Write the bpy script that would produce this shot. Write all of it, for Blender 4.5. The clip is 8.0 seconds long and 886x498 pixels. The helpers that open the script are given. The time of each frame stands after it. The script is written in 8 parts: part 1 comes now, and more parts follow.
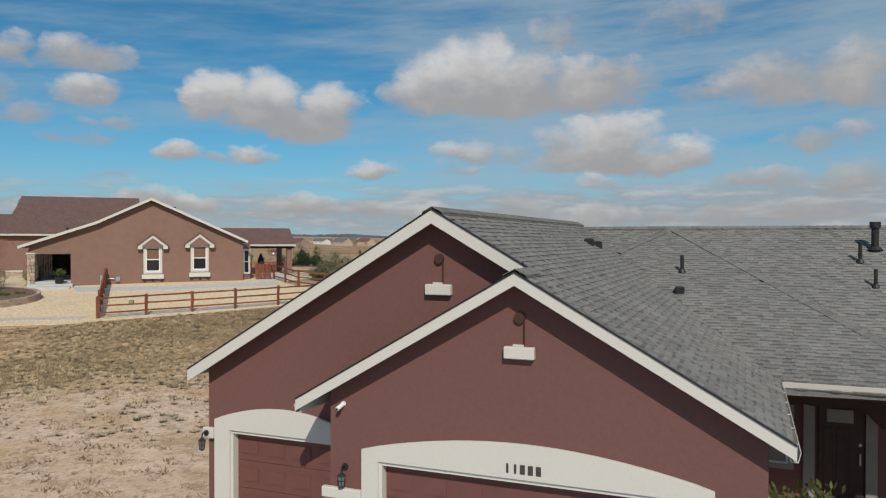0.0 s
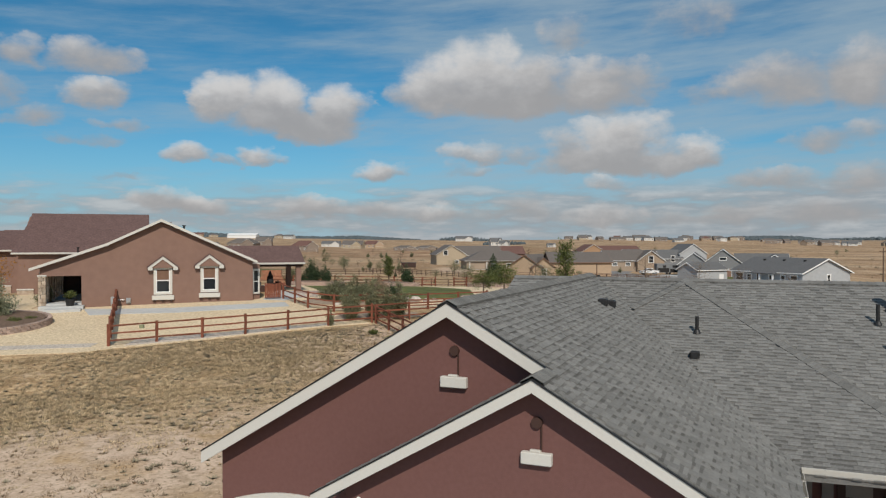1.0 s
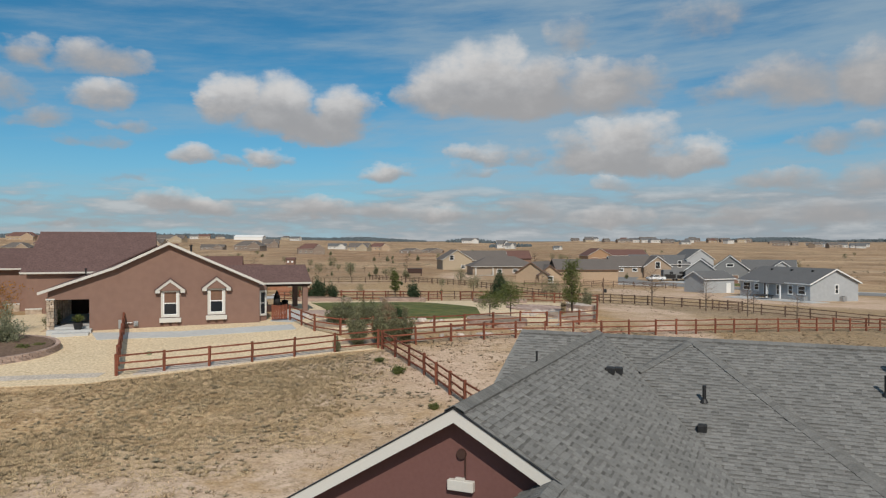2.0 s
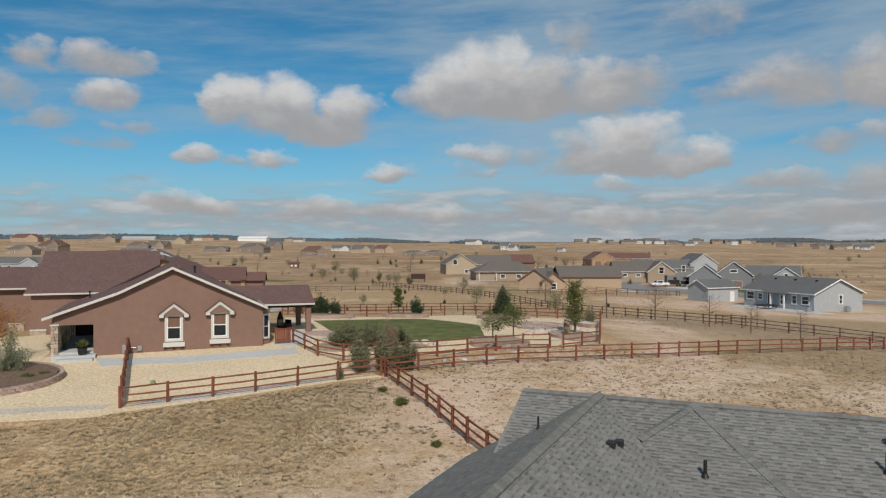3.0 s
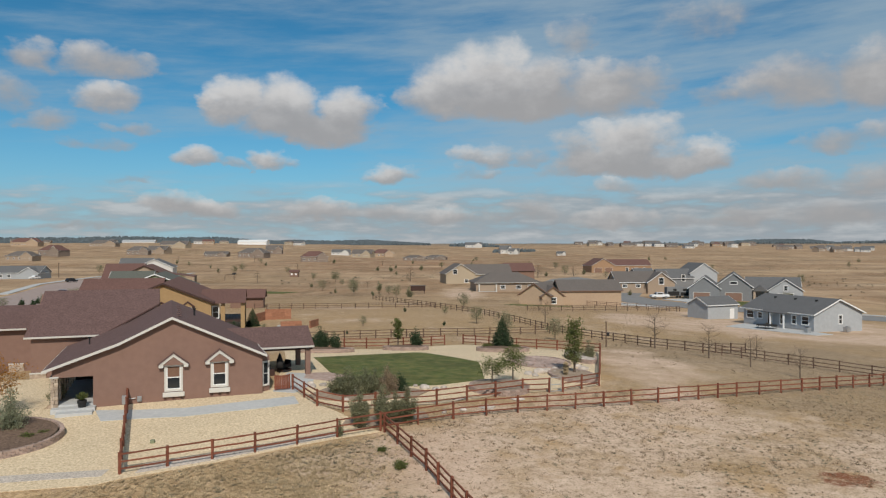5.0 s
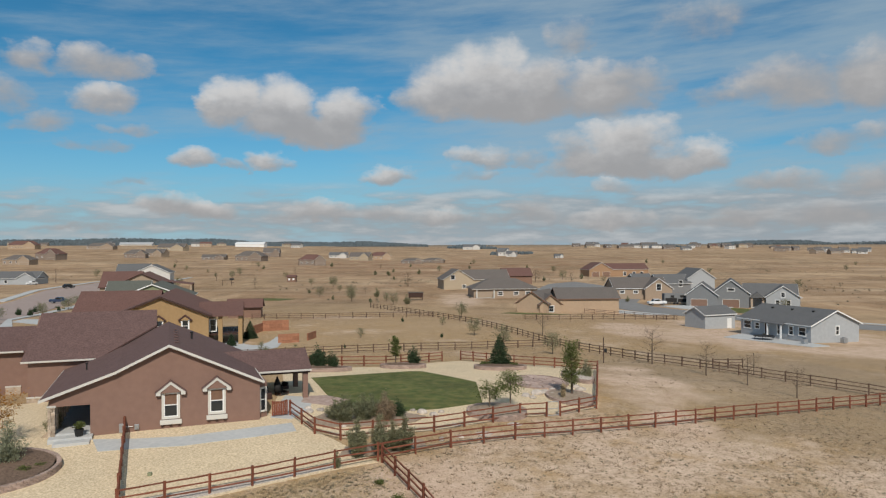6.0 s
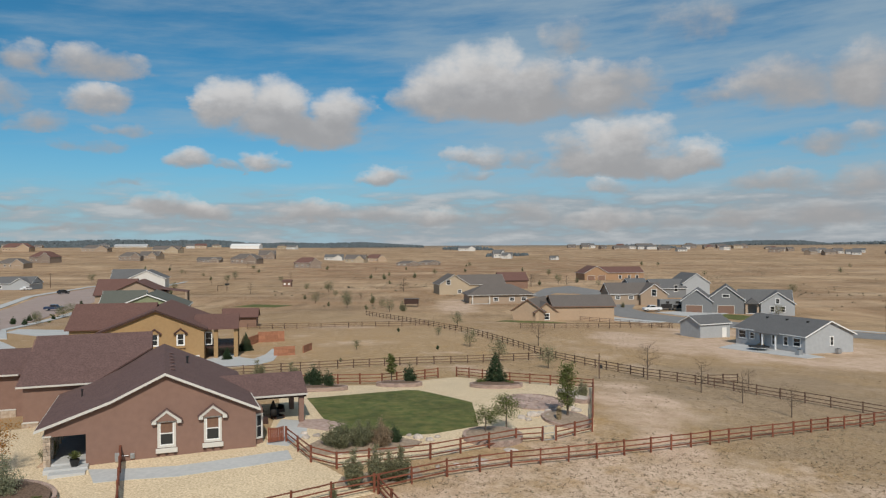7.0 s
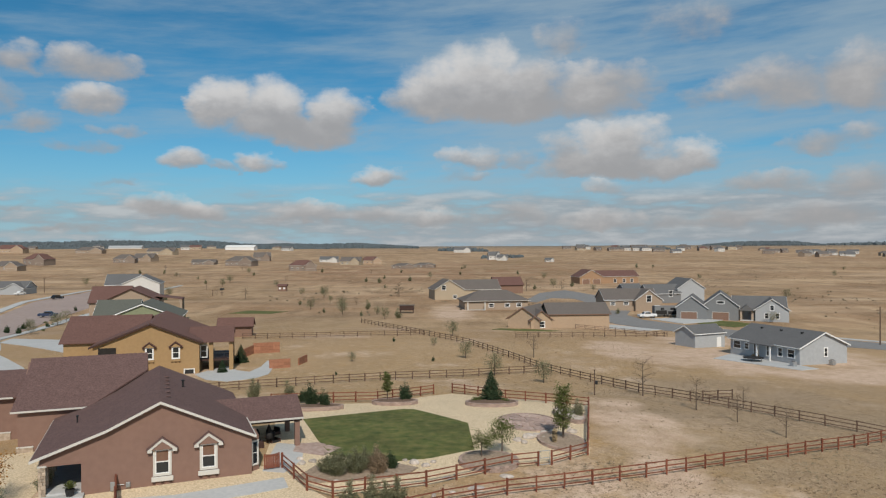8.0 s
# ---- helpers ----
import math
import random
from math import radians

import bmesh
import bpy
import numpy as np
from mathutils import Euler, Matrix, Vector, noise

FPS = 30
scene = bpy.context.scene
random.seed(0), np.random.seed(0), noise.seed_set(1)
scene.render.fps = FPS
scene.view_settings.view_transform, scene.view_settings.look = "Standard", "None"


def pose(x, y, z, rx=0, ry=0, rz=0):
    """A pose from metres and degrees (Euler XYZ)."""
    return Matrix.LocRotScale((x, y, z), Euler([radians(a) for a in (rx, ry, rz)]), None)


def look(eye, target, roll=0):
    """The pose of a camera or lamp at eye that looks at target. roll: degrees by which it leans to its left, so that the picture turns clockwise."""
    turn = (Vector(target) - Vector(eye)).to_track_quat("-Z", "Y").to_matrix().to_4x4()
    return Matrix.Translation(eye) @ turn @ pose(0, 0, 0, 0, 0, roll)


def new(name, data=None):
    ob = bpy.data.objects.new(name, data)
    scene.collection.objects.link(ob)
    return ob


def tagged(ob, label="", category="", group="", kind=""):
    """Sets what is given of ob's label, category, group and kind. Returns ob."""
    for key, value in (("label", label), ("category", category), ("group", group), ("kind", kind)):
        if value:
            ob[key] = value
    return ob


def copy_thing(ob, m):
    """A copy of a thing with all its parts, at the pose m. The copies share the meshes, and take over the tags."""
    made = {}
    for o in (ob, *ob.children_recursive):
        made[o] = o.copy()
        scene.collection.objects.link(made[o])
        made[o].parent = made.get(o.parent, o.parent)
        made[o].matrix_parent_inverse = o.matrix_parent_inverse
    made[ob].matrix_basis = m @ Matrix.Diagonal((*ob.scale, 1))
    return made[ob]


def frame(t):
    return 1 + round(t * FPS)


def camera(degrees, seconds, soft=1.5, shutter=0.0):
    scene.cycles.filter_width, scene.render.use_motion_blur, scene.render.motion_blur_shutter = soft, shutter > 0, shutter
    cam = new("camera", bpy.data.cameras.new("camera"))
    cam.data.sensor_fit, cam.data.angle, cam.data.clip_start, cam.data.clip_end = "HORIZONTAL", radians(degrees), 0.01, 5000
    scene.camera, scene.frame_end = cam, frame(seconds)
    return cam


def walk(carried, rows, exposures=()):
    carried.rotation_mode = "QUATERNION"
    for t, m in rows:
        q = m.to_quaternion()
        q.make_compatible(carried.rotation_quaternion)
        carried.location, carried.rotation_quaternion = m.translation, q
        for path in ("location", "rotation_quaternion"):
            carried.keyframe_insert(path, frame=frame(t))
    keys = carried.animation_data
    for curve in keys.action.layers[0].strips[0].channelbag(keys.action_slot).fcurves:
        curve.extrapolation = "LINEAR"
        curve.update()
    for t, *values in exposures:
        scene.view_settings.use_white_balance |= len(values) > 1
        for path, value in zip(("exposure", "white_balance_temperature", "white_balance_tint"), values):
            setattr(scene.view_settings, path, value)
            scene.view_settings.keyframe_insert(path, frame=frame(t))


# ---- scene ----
from mathutils.geometry import delaunay_2d_cdt

cam = camera(61.6, 8.0, soft=1.25)
PATH = [
    (0, (-0.035, -0.222, 5.413), (-0.032, 1.778, 5.388), 0.1),
    (0.5, (-0.098, -0.169, 6.131), (-0.106, 1.831, 6.110), 0.1),
    (1, (-0.156, -0.110, 6.881), (-0.174, 1.890, 6.859), 0),
    (1.5, (-0.182, -0.101, 7.677), (-0.209, 1.898, 7.657), 0),
    (3, (-0.122, -0.167, 10.370), (-0.166, 1.832, 10.352), 0),
    (3.5, (-0.096, -0.188, 11.284), (-0.141, 1.812, 11.268), -0.1),
    (4, (-0.075, -0.188, 12.177), (-0.122, 1.811, 12.162), -0.1),
    (4.5, (-0.070, -0.185, 13.083), (-0.116, 1.815, 13.068), -0.1),
    (6, (-0.010, -0.219, 16.008), (-0.048, 1.780, 15.996), -0.2),
    (6.5, (-0.005, -0.234, 17.030), (-0.038, 1.765, 17.020), -0.25),
    (7, (-0.020, -0.283, 18.090), (-0.046, 1.717, 18.079), -0.3),
    (7.5, (-0.060, -0.320, 19.148), (-0.079, 1.680, 19.138), -0.3),
    (8, (-0.075, -0.343, 20.188), (-0.088, 1.657, 20.178), -0.3),
]
walk(cam, [(t, look(eye, target, roll)) for t, eye, target, roll in PATH])

# ---- light and sky ----
SUN_TRAVEL = Vector((-0.21, 1.60, -1.42)).normalized()
sun_data = bpy.data.lights.new("sun", "SUN")
sun_data.energy, sun_data.angle, sun_data.color = 3.4, radians(0.6), (1.0, 0.925, 0.815)
sun = new("sun", sun_data)
sun.matrix_world = look((0, -60, 80), Vector((0, -60, 80)) + SUN_TRAVEL)

world = bpy.data.worlds.new("sky")
scene.world = world
world.use_nodes = True
wn, wl = world.node_tree.nodes, world.node_tree.links
wn.clear()


def wmath(op, a, b=None, c=None, clamp=False):
    n = wn.new("ShaderNodeMath")
    n.operation, n.use_clamp = op, clamp
    for i, v in enumerate((a, b, c)):
        if v is None:
            continue
        if isinstance(v, (int, float)):
            n.inputs[i].default_value = v
        else:
            wl.new(v, n.inputs[i])
    return n.outputs[0]


def wnoise(vec, scale, detail, rough):
    n = wn.new("ShaderNodeTexNoise")
    n.inputs["Scale"].default_value, n.inputs["Detail"].default_value, n.inputs["Roughness"].default_value = scale, detail, rough
    wl.new(vec, n.inputs["Vector"])
    return n.outputs["Fac"]


def wvec(x, y, z):
    n = wn.new("ShaderNodeCombineXYZ")
    for i, v in enumerate((x, y, z)):
        if isinstance(v, (int, float)):
            n.inputs[i].default_value = v
        else:
            wl.new(v, n.inputs[i])
    return n.outputs[0]


def wmix(fac, a, b):
    n = wn.new("ShaderNodeMix")
    n.data_type = "RGBA"
    for s, v in ((0, fac), (6, a), (7, b)):
        if isinstance(v, tuple):
            n.inputs[s].default_value = (*v, 1)
        elif isinstance(v, (int, float)):
            n.inputs[s].default_value = v
        else:
            wl.new(v, n.inputs[s])
    return n.outputs[2]


sky = wn.new("ShaderNodeTexSky")
sky.sky_type, sky.sun_disc = "NISHITA", False
sky.sun_elevation = math.asin(-SUN_TRAVEL.z)
sky.sun_rotation = math.atan2(-SUN_TRAVEL.x, -SUN_TRAVEL.y)
sky.altitude, sky.air_density, sky.dust_density, sky.ozone_density = 2000, 1.0, 0.4, 2.5
coord = wn.new("ShaderNodeTexCoord").outputs["Generated"]
sep = wn.new("ShaderNodeSeparateXYZ")
wl.new(coord, sep.inputs[0])
az = wmath("ARCTAN2", sep.outputs[0], sep.outputs[1])
el = wmath("ARCSINE", sep.outputs[2])
# slow and fine unevenness that breaks up the outlines
def centred(vec, scale, detail, rough):
    return wmath("SUBTRACT", wnoise(vec, scale, detail, rough), 0.5)


warp_x = centred(wvec(wmath("MULTIPLY", az, 9), wmath("MULTIPLY", el, 15), 0.0), 1.0, 5, 0.6)
warp_y = centred(wvec(wmath("MULTIPLY", az, 9), wmath("MULTIPLY", el, 15), 8.0), 1.0, 5, 0.6)
billow = centred(wvec(wmath("MULTIPLY", az, 19), wmath("MULTIPLY", el, 27), 3.0), 1.0, 6, 0.55)
fine = centred(wvec(wmath("MULTIPLY", az, 55), wmath("MULTIPLY", el, 80), 5.0), 1.0, 6, 0.6)
wa = wmath("ADD", az, wmath("MULTIPLY", warp_x, 0.125))
we = wmath("ADD", el, wmath("MULTIPLY", warp_y, 0.062))
# cumulus puffs: azimuth, elevation of the base, half width, height (radians), thickness, brightness of the crown
WEST = [
    (-0.520, 0.204, 0.044, 0.040, 0.7, 0.5), (-0.438, 0.201, 0.061, 0.046, 0.75, 0.55), (-0.446, 0.163, 0.047, 0.036, 0.8, 0.75), (-0.552, 0.156, 0.037, 0.047, 0.6, 0.5),
    (-0.514, 0.133, 0.056, 0.034, 0.6, 0.4), (-0.418, 0.135, 0.029, 0.017, 0.5, 0.4), (-0.463, 0.113, 0.047, 0.018, 0.45, 0.2), (-0.422, 0.071, 0.039, 0.010, 0.4, 0.1),
    (-0.532, 0.050, 0.038, 0.007, 0.4, 0.05), (-0.349, 0.032, 0.068, 0.033, 0.85, 0.7), (-0.472, 0.016, 0.059, 0.011, 0.5, 0.3),
]
CENTRE = [
    (-0.293, 0.152, 0.055, 0.067, 1, 1), (-0.232, 0.135, 0.073, 0.088, 1, 0.95), (-0.149, 0.140, 0.060, 0.072, 1, 0.95), (-0.203, 0.132, 0.107, 0.052, 1, 0.3),
    (-0.327, 0.166, 0.025, 0.026, 0.8, 0.9), (-0.335, 0.094, 0.043, 0.029, 0.85, 0.9), (-0.236, 0.098, 0.039, 0.025, 0.8, 0.95), (-0.286, 0.096, 0.031, 0.011, 0.5, 0.5),
    (-0.100, 0.079, 0.053, 0.029, 0.9, 0.9),
]
MIDDLE = [
    (-0.011, 0.166, 0.085, 0.090, 1, 0.8), (0.041, 0.166, 0.070, 0.108, 1, 1), (0.114, 0.166, 0.084, 0.092, 0.95, 0.75), (0.202, 0.165, 0.079, 0.076, 0.85, 0.5),
    (0.080, 0.160, 0.166, 0.061, 1, 0.3), (0.155, 0.244, 0.043, 0.052, 0.55, 0.7), (0.035, 0.105, 0.049, 0.035, 0.75, 0.9), (0.020, 0.087, 0.041, 0.023, 0.5, 0.6),
    (0.084, 0.108, 0.035, 0.027, 0.5, 0.6),
]
EAST = [
    (0.227, 0.090, 0.075, 0.084, 1, 0.85), (0.162, 0.092, 0.070, 0.054, 0.85, 0.6), (0.311, 0.091, 0.051, 0.049, 0.95, 1), (0.224, 0.087, 0.139, 0.041, 1, 0.3),
    (0.415, 0.162, 0.097, 0.072, 0.75, 0.45), (0.502, 0.155, 0.071, 0.088, 0.85, 0.5), (0.348, 0.164, 0.056, 0.037, 0.5, 0.4), (0.318, 0.253, 0.078, 0.065, 0.4, 0.5),
    (0.213, 0.062, 0.043, 0.028, 0.6, 0.7), (0.409, 0.058, 0.078, 0.032, 0.65, 0.45), (0.476, 0.106, 0.067, 0.037, 0.6, 0.45), (0.502, 0.059, 0.048, 0.041, 0.6, 0.35),
]
LOW = [
    (-0.181, 0.025, 0.085, 0.032, 0.7, 0.6), (-0.094, 0.025, 0.064, 0.027, 0.6, 0.5), (-0.022, 0.028, 0.065, 0.029, 0.7, 0.7), (0.088, 0.026, 0.071, 0.038, 0.6, 0.5),
    (0.206, 0.021, 0.083, 0.030, 0.65, 0.65), (0.287, 0.021, 0.045, 0.028, 0.6, 0.6), (0.371, 0.017, 0.088, 0.032, 0.6, 0.4), (0.464, 0.015, 0.080, 0.042, 0.65, 0.35),
]
cover, shade_sum, weight = None, None, None
for ca, ce, cw, ch, ck, cb in WEST + CENTRE + MIDDLE + EAST + LOW:
    dx = wmath("DIVIDE", wmath("SUBTRACT", wa, ca), cw)
    dy = wmath("DIVIDE", wmath("SUBTRACT", we, ce), ch)
    up = wmath("MULTIPLY", wmath("SUBTRACT", dy, 0.36), 1.45)
    low = wmath("MULTIPLY", wmath("SUBTRACT", 0.36, dy), 2.3)
    side = wmath("MAXIMUM", up, low)
    f = wmath("SUBTRACT", 1.0, wmath("ADD", wmath("MULTIPLY", dx, dx), wmath("MULTIPLY", side, side)))
    f = wmath("MULTIPLY", wmath("MAXIMUM", f, 0.0), ck)
    lit = wmath("MULTIPLY", f, wmath("MULTIPLY", wmath("SUBTRACT", dy, wmath("MULTIPLY", dx, 0.10)), cb))
    cover = f if cover is None else wmath("MAXIMUM", cover, f)
    shade_sum = lit if shade_sum is None else wmath("ADD", shade_sum, lit)
    weight = f if weight is None else wmath("ADD", weight, f)
lit = wmath("DIVIDE", shade_sum, wmath("ADD", weight, 0.02))
# elsewhere in the sky broken cloud goes on, out of the drawn part
rest = wnoise(wvec(wmath("MULTIPLY", az, 5), wmath("MULTIPLY", el, 9), 17.0), 1.0, 7, 0.6)
away = wmath("MULTIPLY", wmath("SUBTRACT", wmath("ABSOLUTE", wmath("ADD", az, 0.02)), 0.68), 6.0, clamp=True)
high = wmath("MULTIPLY", wmath("SUBTRACT", el, 0.36), 6.0, clamp=True)
rest = wmath("MULTIPLY", wmath("SUBTRACT", rest, 0.50), wmath("MULTIPLY", wmath("MAXIMUM", away, high), 5.0))
cover = wmath("MAXIMUM", cover, wmath("MINIMUM", wmath("MAXIMUM", rest, 0.0), 1.0))
puff = wmath("ADD", cover, wmath("MULTIPLY", wmath("ADD", wmath("MULTIPLY", billow, 1.45), wmath("MULTIPLY", fine, 0.22)), wmath("SUBTRACT", 1.15, wmath("MULTIPLY", cover, 0.75))))


def soft(v, lo, hi, top=1.0):
    n = wn.new("ShaderNodeMapRange")
    n.interpolation_type = "SMOOTHSTEP"
    n.inputs[1].default_value, n.inputs[2].default_value, n.inputs[4].default_value = lo, hi, top
    wl.new(v, n.inputs[0])
    return n.outputs[0]


dense = wmath("MULTIPLY", soft(puff, -0.02, 0.85), wmath("MULTIPLY", cover, 5.0, clamp=True))
# thin high cloud, streaked, thicker towards the top and one side
streak = wnoise(wvec(wmath("ADD", wmath("MULTIPLY", az, 2.6), wmath("MULTIPLY", el, -6.0)), wmath("MULTIPLY", el, 15), 7.0), 1.0, 8, 0.62)
veil = soft(wmath("ADD", streak, wmath("MULTIPLY", az, 0.16)), 0.33, 0.70, 0.9)
# far bank of flat clouds low over the plain
bank = wnoise(wvec(wmath("MULTIPLY", az, 11), wmath("MULTIPLY", el, 55), 11.0), 1.0, 7, 0.55)
bank_h = wmath("SUBTRACT", 1.0, wmath("DIVIDE", wmath("ABSOLUTE", wmath("SUBTRACT", el, 0.030)), 0.055), clamp=True)
bank_f = soft(wmath("ADD", wmath("ADD", bank, wmath("MULTIPLY", bank_h, 0.20)), wmath("MULTIPLY", az, 0.16)), 0.43, 0.70)
bank_f = wmath("MULTIPLY", bank_f, wmath("MULTIPLY", bank_h, 2.2, clamp=True))
haze = wmath("POWER", wmath("SUBTRACT", 1.0, wmath("MULTIPLY", wmath("ABSOLUTE", el), 4.5), clamp=True), 2.0)
shade = soft(wmath("ADD", lit, wmath("ADD", wmath("MULTIPLY", billow, 0.65), wmath("MULTIPLY", fine, 0.14))), 0.05, 0.82)
tint = wn.new("ShaderNodeMix")
tint.data_type, tint.blend_type = "RGBA", "MULTIPLY"
tint.inputs[0].default_value = 1.0
wl.new(sky.outputs[0], tint.inputs[6])
tint.inputs[7].default_value = (0.255, 0.715, 0.80, 1)
col = wmix(wmath("MULTIPLY", haze, 0.88), tint.outputs[2], (3.35, 4.15, 5.15))
col = wmix(wmath("MULTIPLY", veil, 0.80), col, (3.25, 4.15, 4.8))
col = wmix(wmath("MULTIPLY", bank_f, 0.80), col, wmix(soft(bank, 0.45, 0.72), (3.1, 3.3, 3.55), (5.2, 5.15, 5.15)))
cloud = wmix(shade, (3.45, 3.38, 3.40), (6.5, 6.35, 6.2))
col = wmix(wmath("MULTIPLY", dense, 0.94), col, cloud)
bg = wn.new("ShaderNodeBackground")
bg.inputs["Strength"].default_value = 0.1
wl.new(col, bg.inputs["Color"])
wl.new(bg.outputs[0], wn.new("ShaderNodeOutputWorld").inputs[0])

# ---- materials ----
def mat(name, c1, c2, scale=8.0, rough=0.85, bump=0.15, bump_scale=60.0, big=0.6, big_scale=0.7, dark=0.75, metal=0.0, per_object=0.0, island=0.0, spec=0.3, dist=0.01):
    """Two colours mottled by fine noise, worn by broad noise; optional variation from piece to piece."""
    m = bpy.data.materials.new(name)
    m.use_nodes = True
    nt = m.node_tree
    n, l = nt.nodes, nt.links
    bsdf = n["Principled BSDF"]
    tc = n.new("ShaderNodeTexCoord").outputs["Object"]

    def tex(s, detail=5):
        t = n.new("ShaderNodeTexNoise")
        t.inputs["Scale"].default_value, t.inputs["Detail"].default_value = s, detail
        l.new(tc, t.inputs["Vector"])
        return t.outputs["Fac"]

    def mix(kind, fac, a, b):
        x = n.new("ShaderNodeMix")
        x.data_type, x.blend_type = "RGBA", kind
        for s, v in ((0, fac), (6, a), (7, b)):
            if isinstance(v, tuple):
                x.inputs[s].default_value = (*v, 1)
            elif isinstance(v, (int, float)):
                x.inputs[s].default_value = v
            else:
                l.new(v, x.inputs[s])
        return x.outputs[2]

    def ramp(fac, lo, hi):
        r = n.new("ShaderNodeMapRange")
        r.inputs[1].default_value, r.inputs[2].default_value = lo, hi
        l.new(fac, r.inputs[0])
        return r.outputs[0]

    col = mix("MIX", ramp(tex(scale), 0.3, 0.7), c1, c2)
    if big:
        wear = mix("MIX", ramp(tex(big_scale, 4), 0.35, 0.68), (dark, dark, dark), (1.0, 1.0, 1.0))
        col = mix("MULTIPLY", big, col, wear)
    for amount, source in ((per_object, "obj"), (island, "isl")):
        if amount:
            if source == "obj":
                r = n.new("ShaderNodeObjectInfo").outputs["Random"]
            else:
                r = n.new("ShaderNodeNewGeometry").outputs["Random Per Island"]
            lo, hi = 1 - amount, 1 + amount
            mr = n.new("ShaderNodeMapRange")
            mr.inputs[3].default_value, mr.inputs[4].default_value = lo, hi
            l.new(r, mr.inputs[0])
            cmb = n.new("ShaderNodeCombineColor")
            for i in range(3):
                l.new(mr.outputs[0], cmb.inputs[i])
            col = mix("MULTIPLY", 1.0, col, cmb.outputs[0])
    l.new(col, bsdf.inputs["Base Color"])
    bsdf.inputs["Roughness"].default_value, bsdf.inputs["Metallic"].default_value = rough, metal
    bsdf.inputs["Specular IOR Level"].default_value = spec
    if bump:
        b = n.new("ShaderNodeBump")
        b.inputs["Strength"].default_value, b.inputs["Distance"].default_value = bump, dist
        l.new(tex(bump_scale, 6), b.inputs["Height"])
        l.new(b.outputs[0], bsdf.inputs["Normal"])
    return m


M_STUCCO_RED = mat("stucco_maroon", (0.158, 0.076, 0.067), (0.174, 0.085, 0.075), 14.0, 0.92, 0.35, 90, 0.35, 0.4, 0.9)
M_STUCCO_BROWN = mat("stucco_brown", (0.228, 0.138, 0.108), (0.252, 0.155, 0.122), 2.0, 0.92, 0.3, 60, 0.5, 0.35, 0.88)
M_TRIM = mat("trim_cream", (0.585, 0.562, 0.515), (0.61, 0.59, 0.545), 30, 0.75, 0.08, 50, 0.3, 0.8, 0.92)
M_DOOR_MAROON = mat("garage_paint", (0.15, 0.062, 0.054), (0.165, 0.07, 0.06), 4, 0.55, 0.05, 40, 0.4, 0.8, 0.9)
M_SHINGLE = mat("grey_shingle", (0.168, 0.166, 0.159), (0.230, 0.227, 0.217), 25, 0.95, 0.5, 160, 0.5, 0.6, 0.86, per_object=0.15, island=0.15, spec=0.15)
# granule band of the shingles; also the painted shadow line of the ridge caps
M_SHINGLE_BAND_SHADE = mat("charcoal_granules_and_shade", (0.108, 0.105, 0.10), (0.155, 0.15, 0.143), 25, 0.95, 0.5, 160, 0.4, 0.6, 0.85, per_object=0.2, island=0.25, spec=0.15)
M_ROOF_BROWN = mat("brown_shingle", (0.106, 0.064, 0.059), (0.182, 0.113, 0.103), 7.0, 0.93, 0.6, 22, 0.55, 1.1, 0.78)
M_ROOF_GREY = mat("slate_shingle", (0.115, 0.115, 0.117), (0.155, 0.155, 0.157), 4.0, 0.93, 0.4, 12, 0.4, 0.3, 0.85)
M_ROOF_TAUPE = mat("taupe_shingle", (0.125, 0.108, 0.098), (0.165, 0.145, 0.132), 4.0, 0.93, 0.4, 12, 0.4, 0.3, 0.85)
M_FENCE = mat("stained_rail", (0.17, 0.055, 0.032), (0.25, 0.088, 0.052), 9, 0.85, 0.4, 30, 0.5, 1.5, 0.75, per_object=0.2)
M_FENCE_OLD = mat("weathered_rail", (0.10, 0.062, 0.045), (0.17, 0.11, 0.08), 9, 0.9, 0.4, 30, 0.5, 1.5, 0.7, per_object=0.25)
M_CONCRETE = mat("concrete", (0.46, 0.47, 0.47), (0.55, 0.55, 0.54), 3, 0.9, 0.1, 60, 0.5, 0.3, 0.82)
M_GRAVEL = mat("tan_gravel", (0.52, 0.395, 0.245), (0.86, 0.71, 0.50), 7, 0.95, 0.9, 9, 0.5, 0.25, 0.84, dist=0.06)
M_RIVER = mat("river_rock", (0.36, 0.31, 0.265), (0.74, 0.655, 0.57), 9, 0.9, 0.9, 9, 0.4, 0.5, 0.8, dist=0.06)
M_LAWN = mat("turf", (0.075, 0.108, 0.025), (0.20, 0.19, 0.062), 1.1, 0.9, 0.9, 14, 0.8, 0.30, 0.58, dist=0.05)
M_MULCH = mat("bark_mulch", (0.10, 0.066, 0.048), (0.235, 0.16, 0.115), 7, 0.95, 0.9, 12, 0.4, 0.8, 0.8, dist=0.05)
M_BLOCK = mat("retaining_block", (0.30, 0.215, 0.18), (0.43, 0.33, 0.28), 5, 0.93, 0.6, 25, 0.4, 1.0, 0.8, per_object=0.2, island=0.2)
M_FLAG = mat("flagstone", (0.40, 0.28, 0.235), (0.56, 0.43, 0.37), 2.5, 0.9, 0.4, 15, 0.5, 0.6, 0.75, per_object=0.22, island=0.2)
M_BOULDER = mat("boulder_grey", (0.33, 0.285, 0.25), (0.53, 0.465, 0.41), 3, 0.92, 0.8, 8, 0.5, 0.9, 0.7, per_object=0.2, island=0.2, dist=0.04)
M_ASPHALT = mat("asphalt", (0.21, 0.205, 0.20), (0.27, 0.262, 0.255), 0.8, 0.9, 0.1, 20, 0.5, 0.05, 0.8)
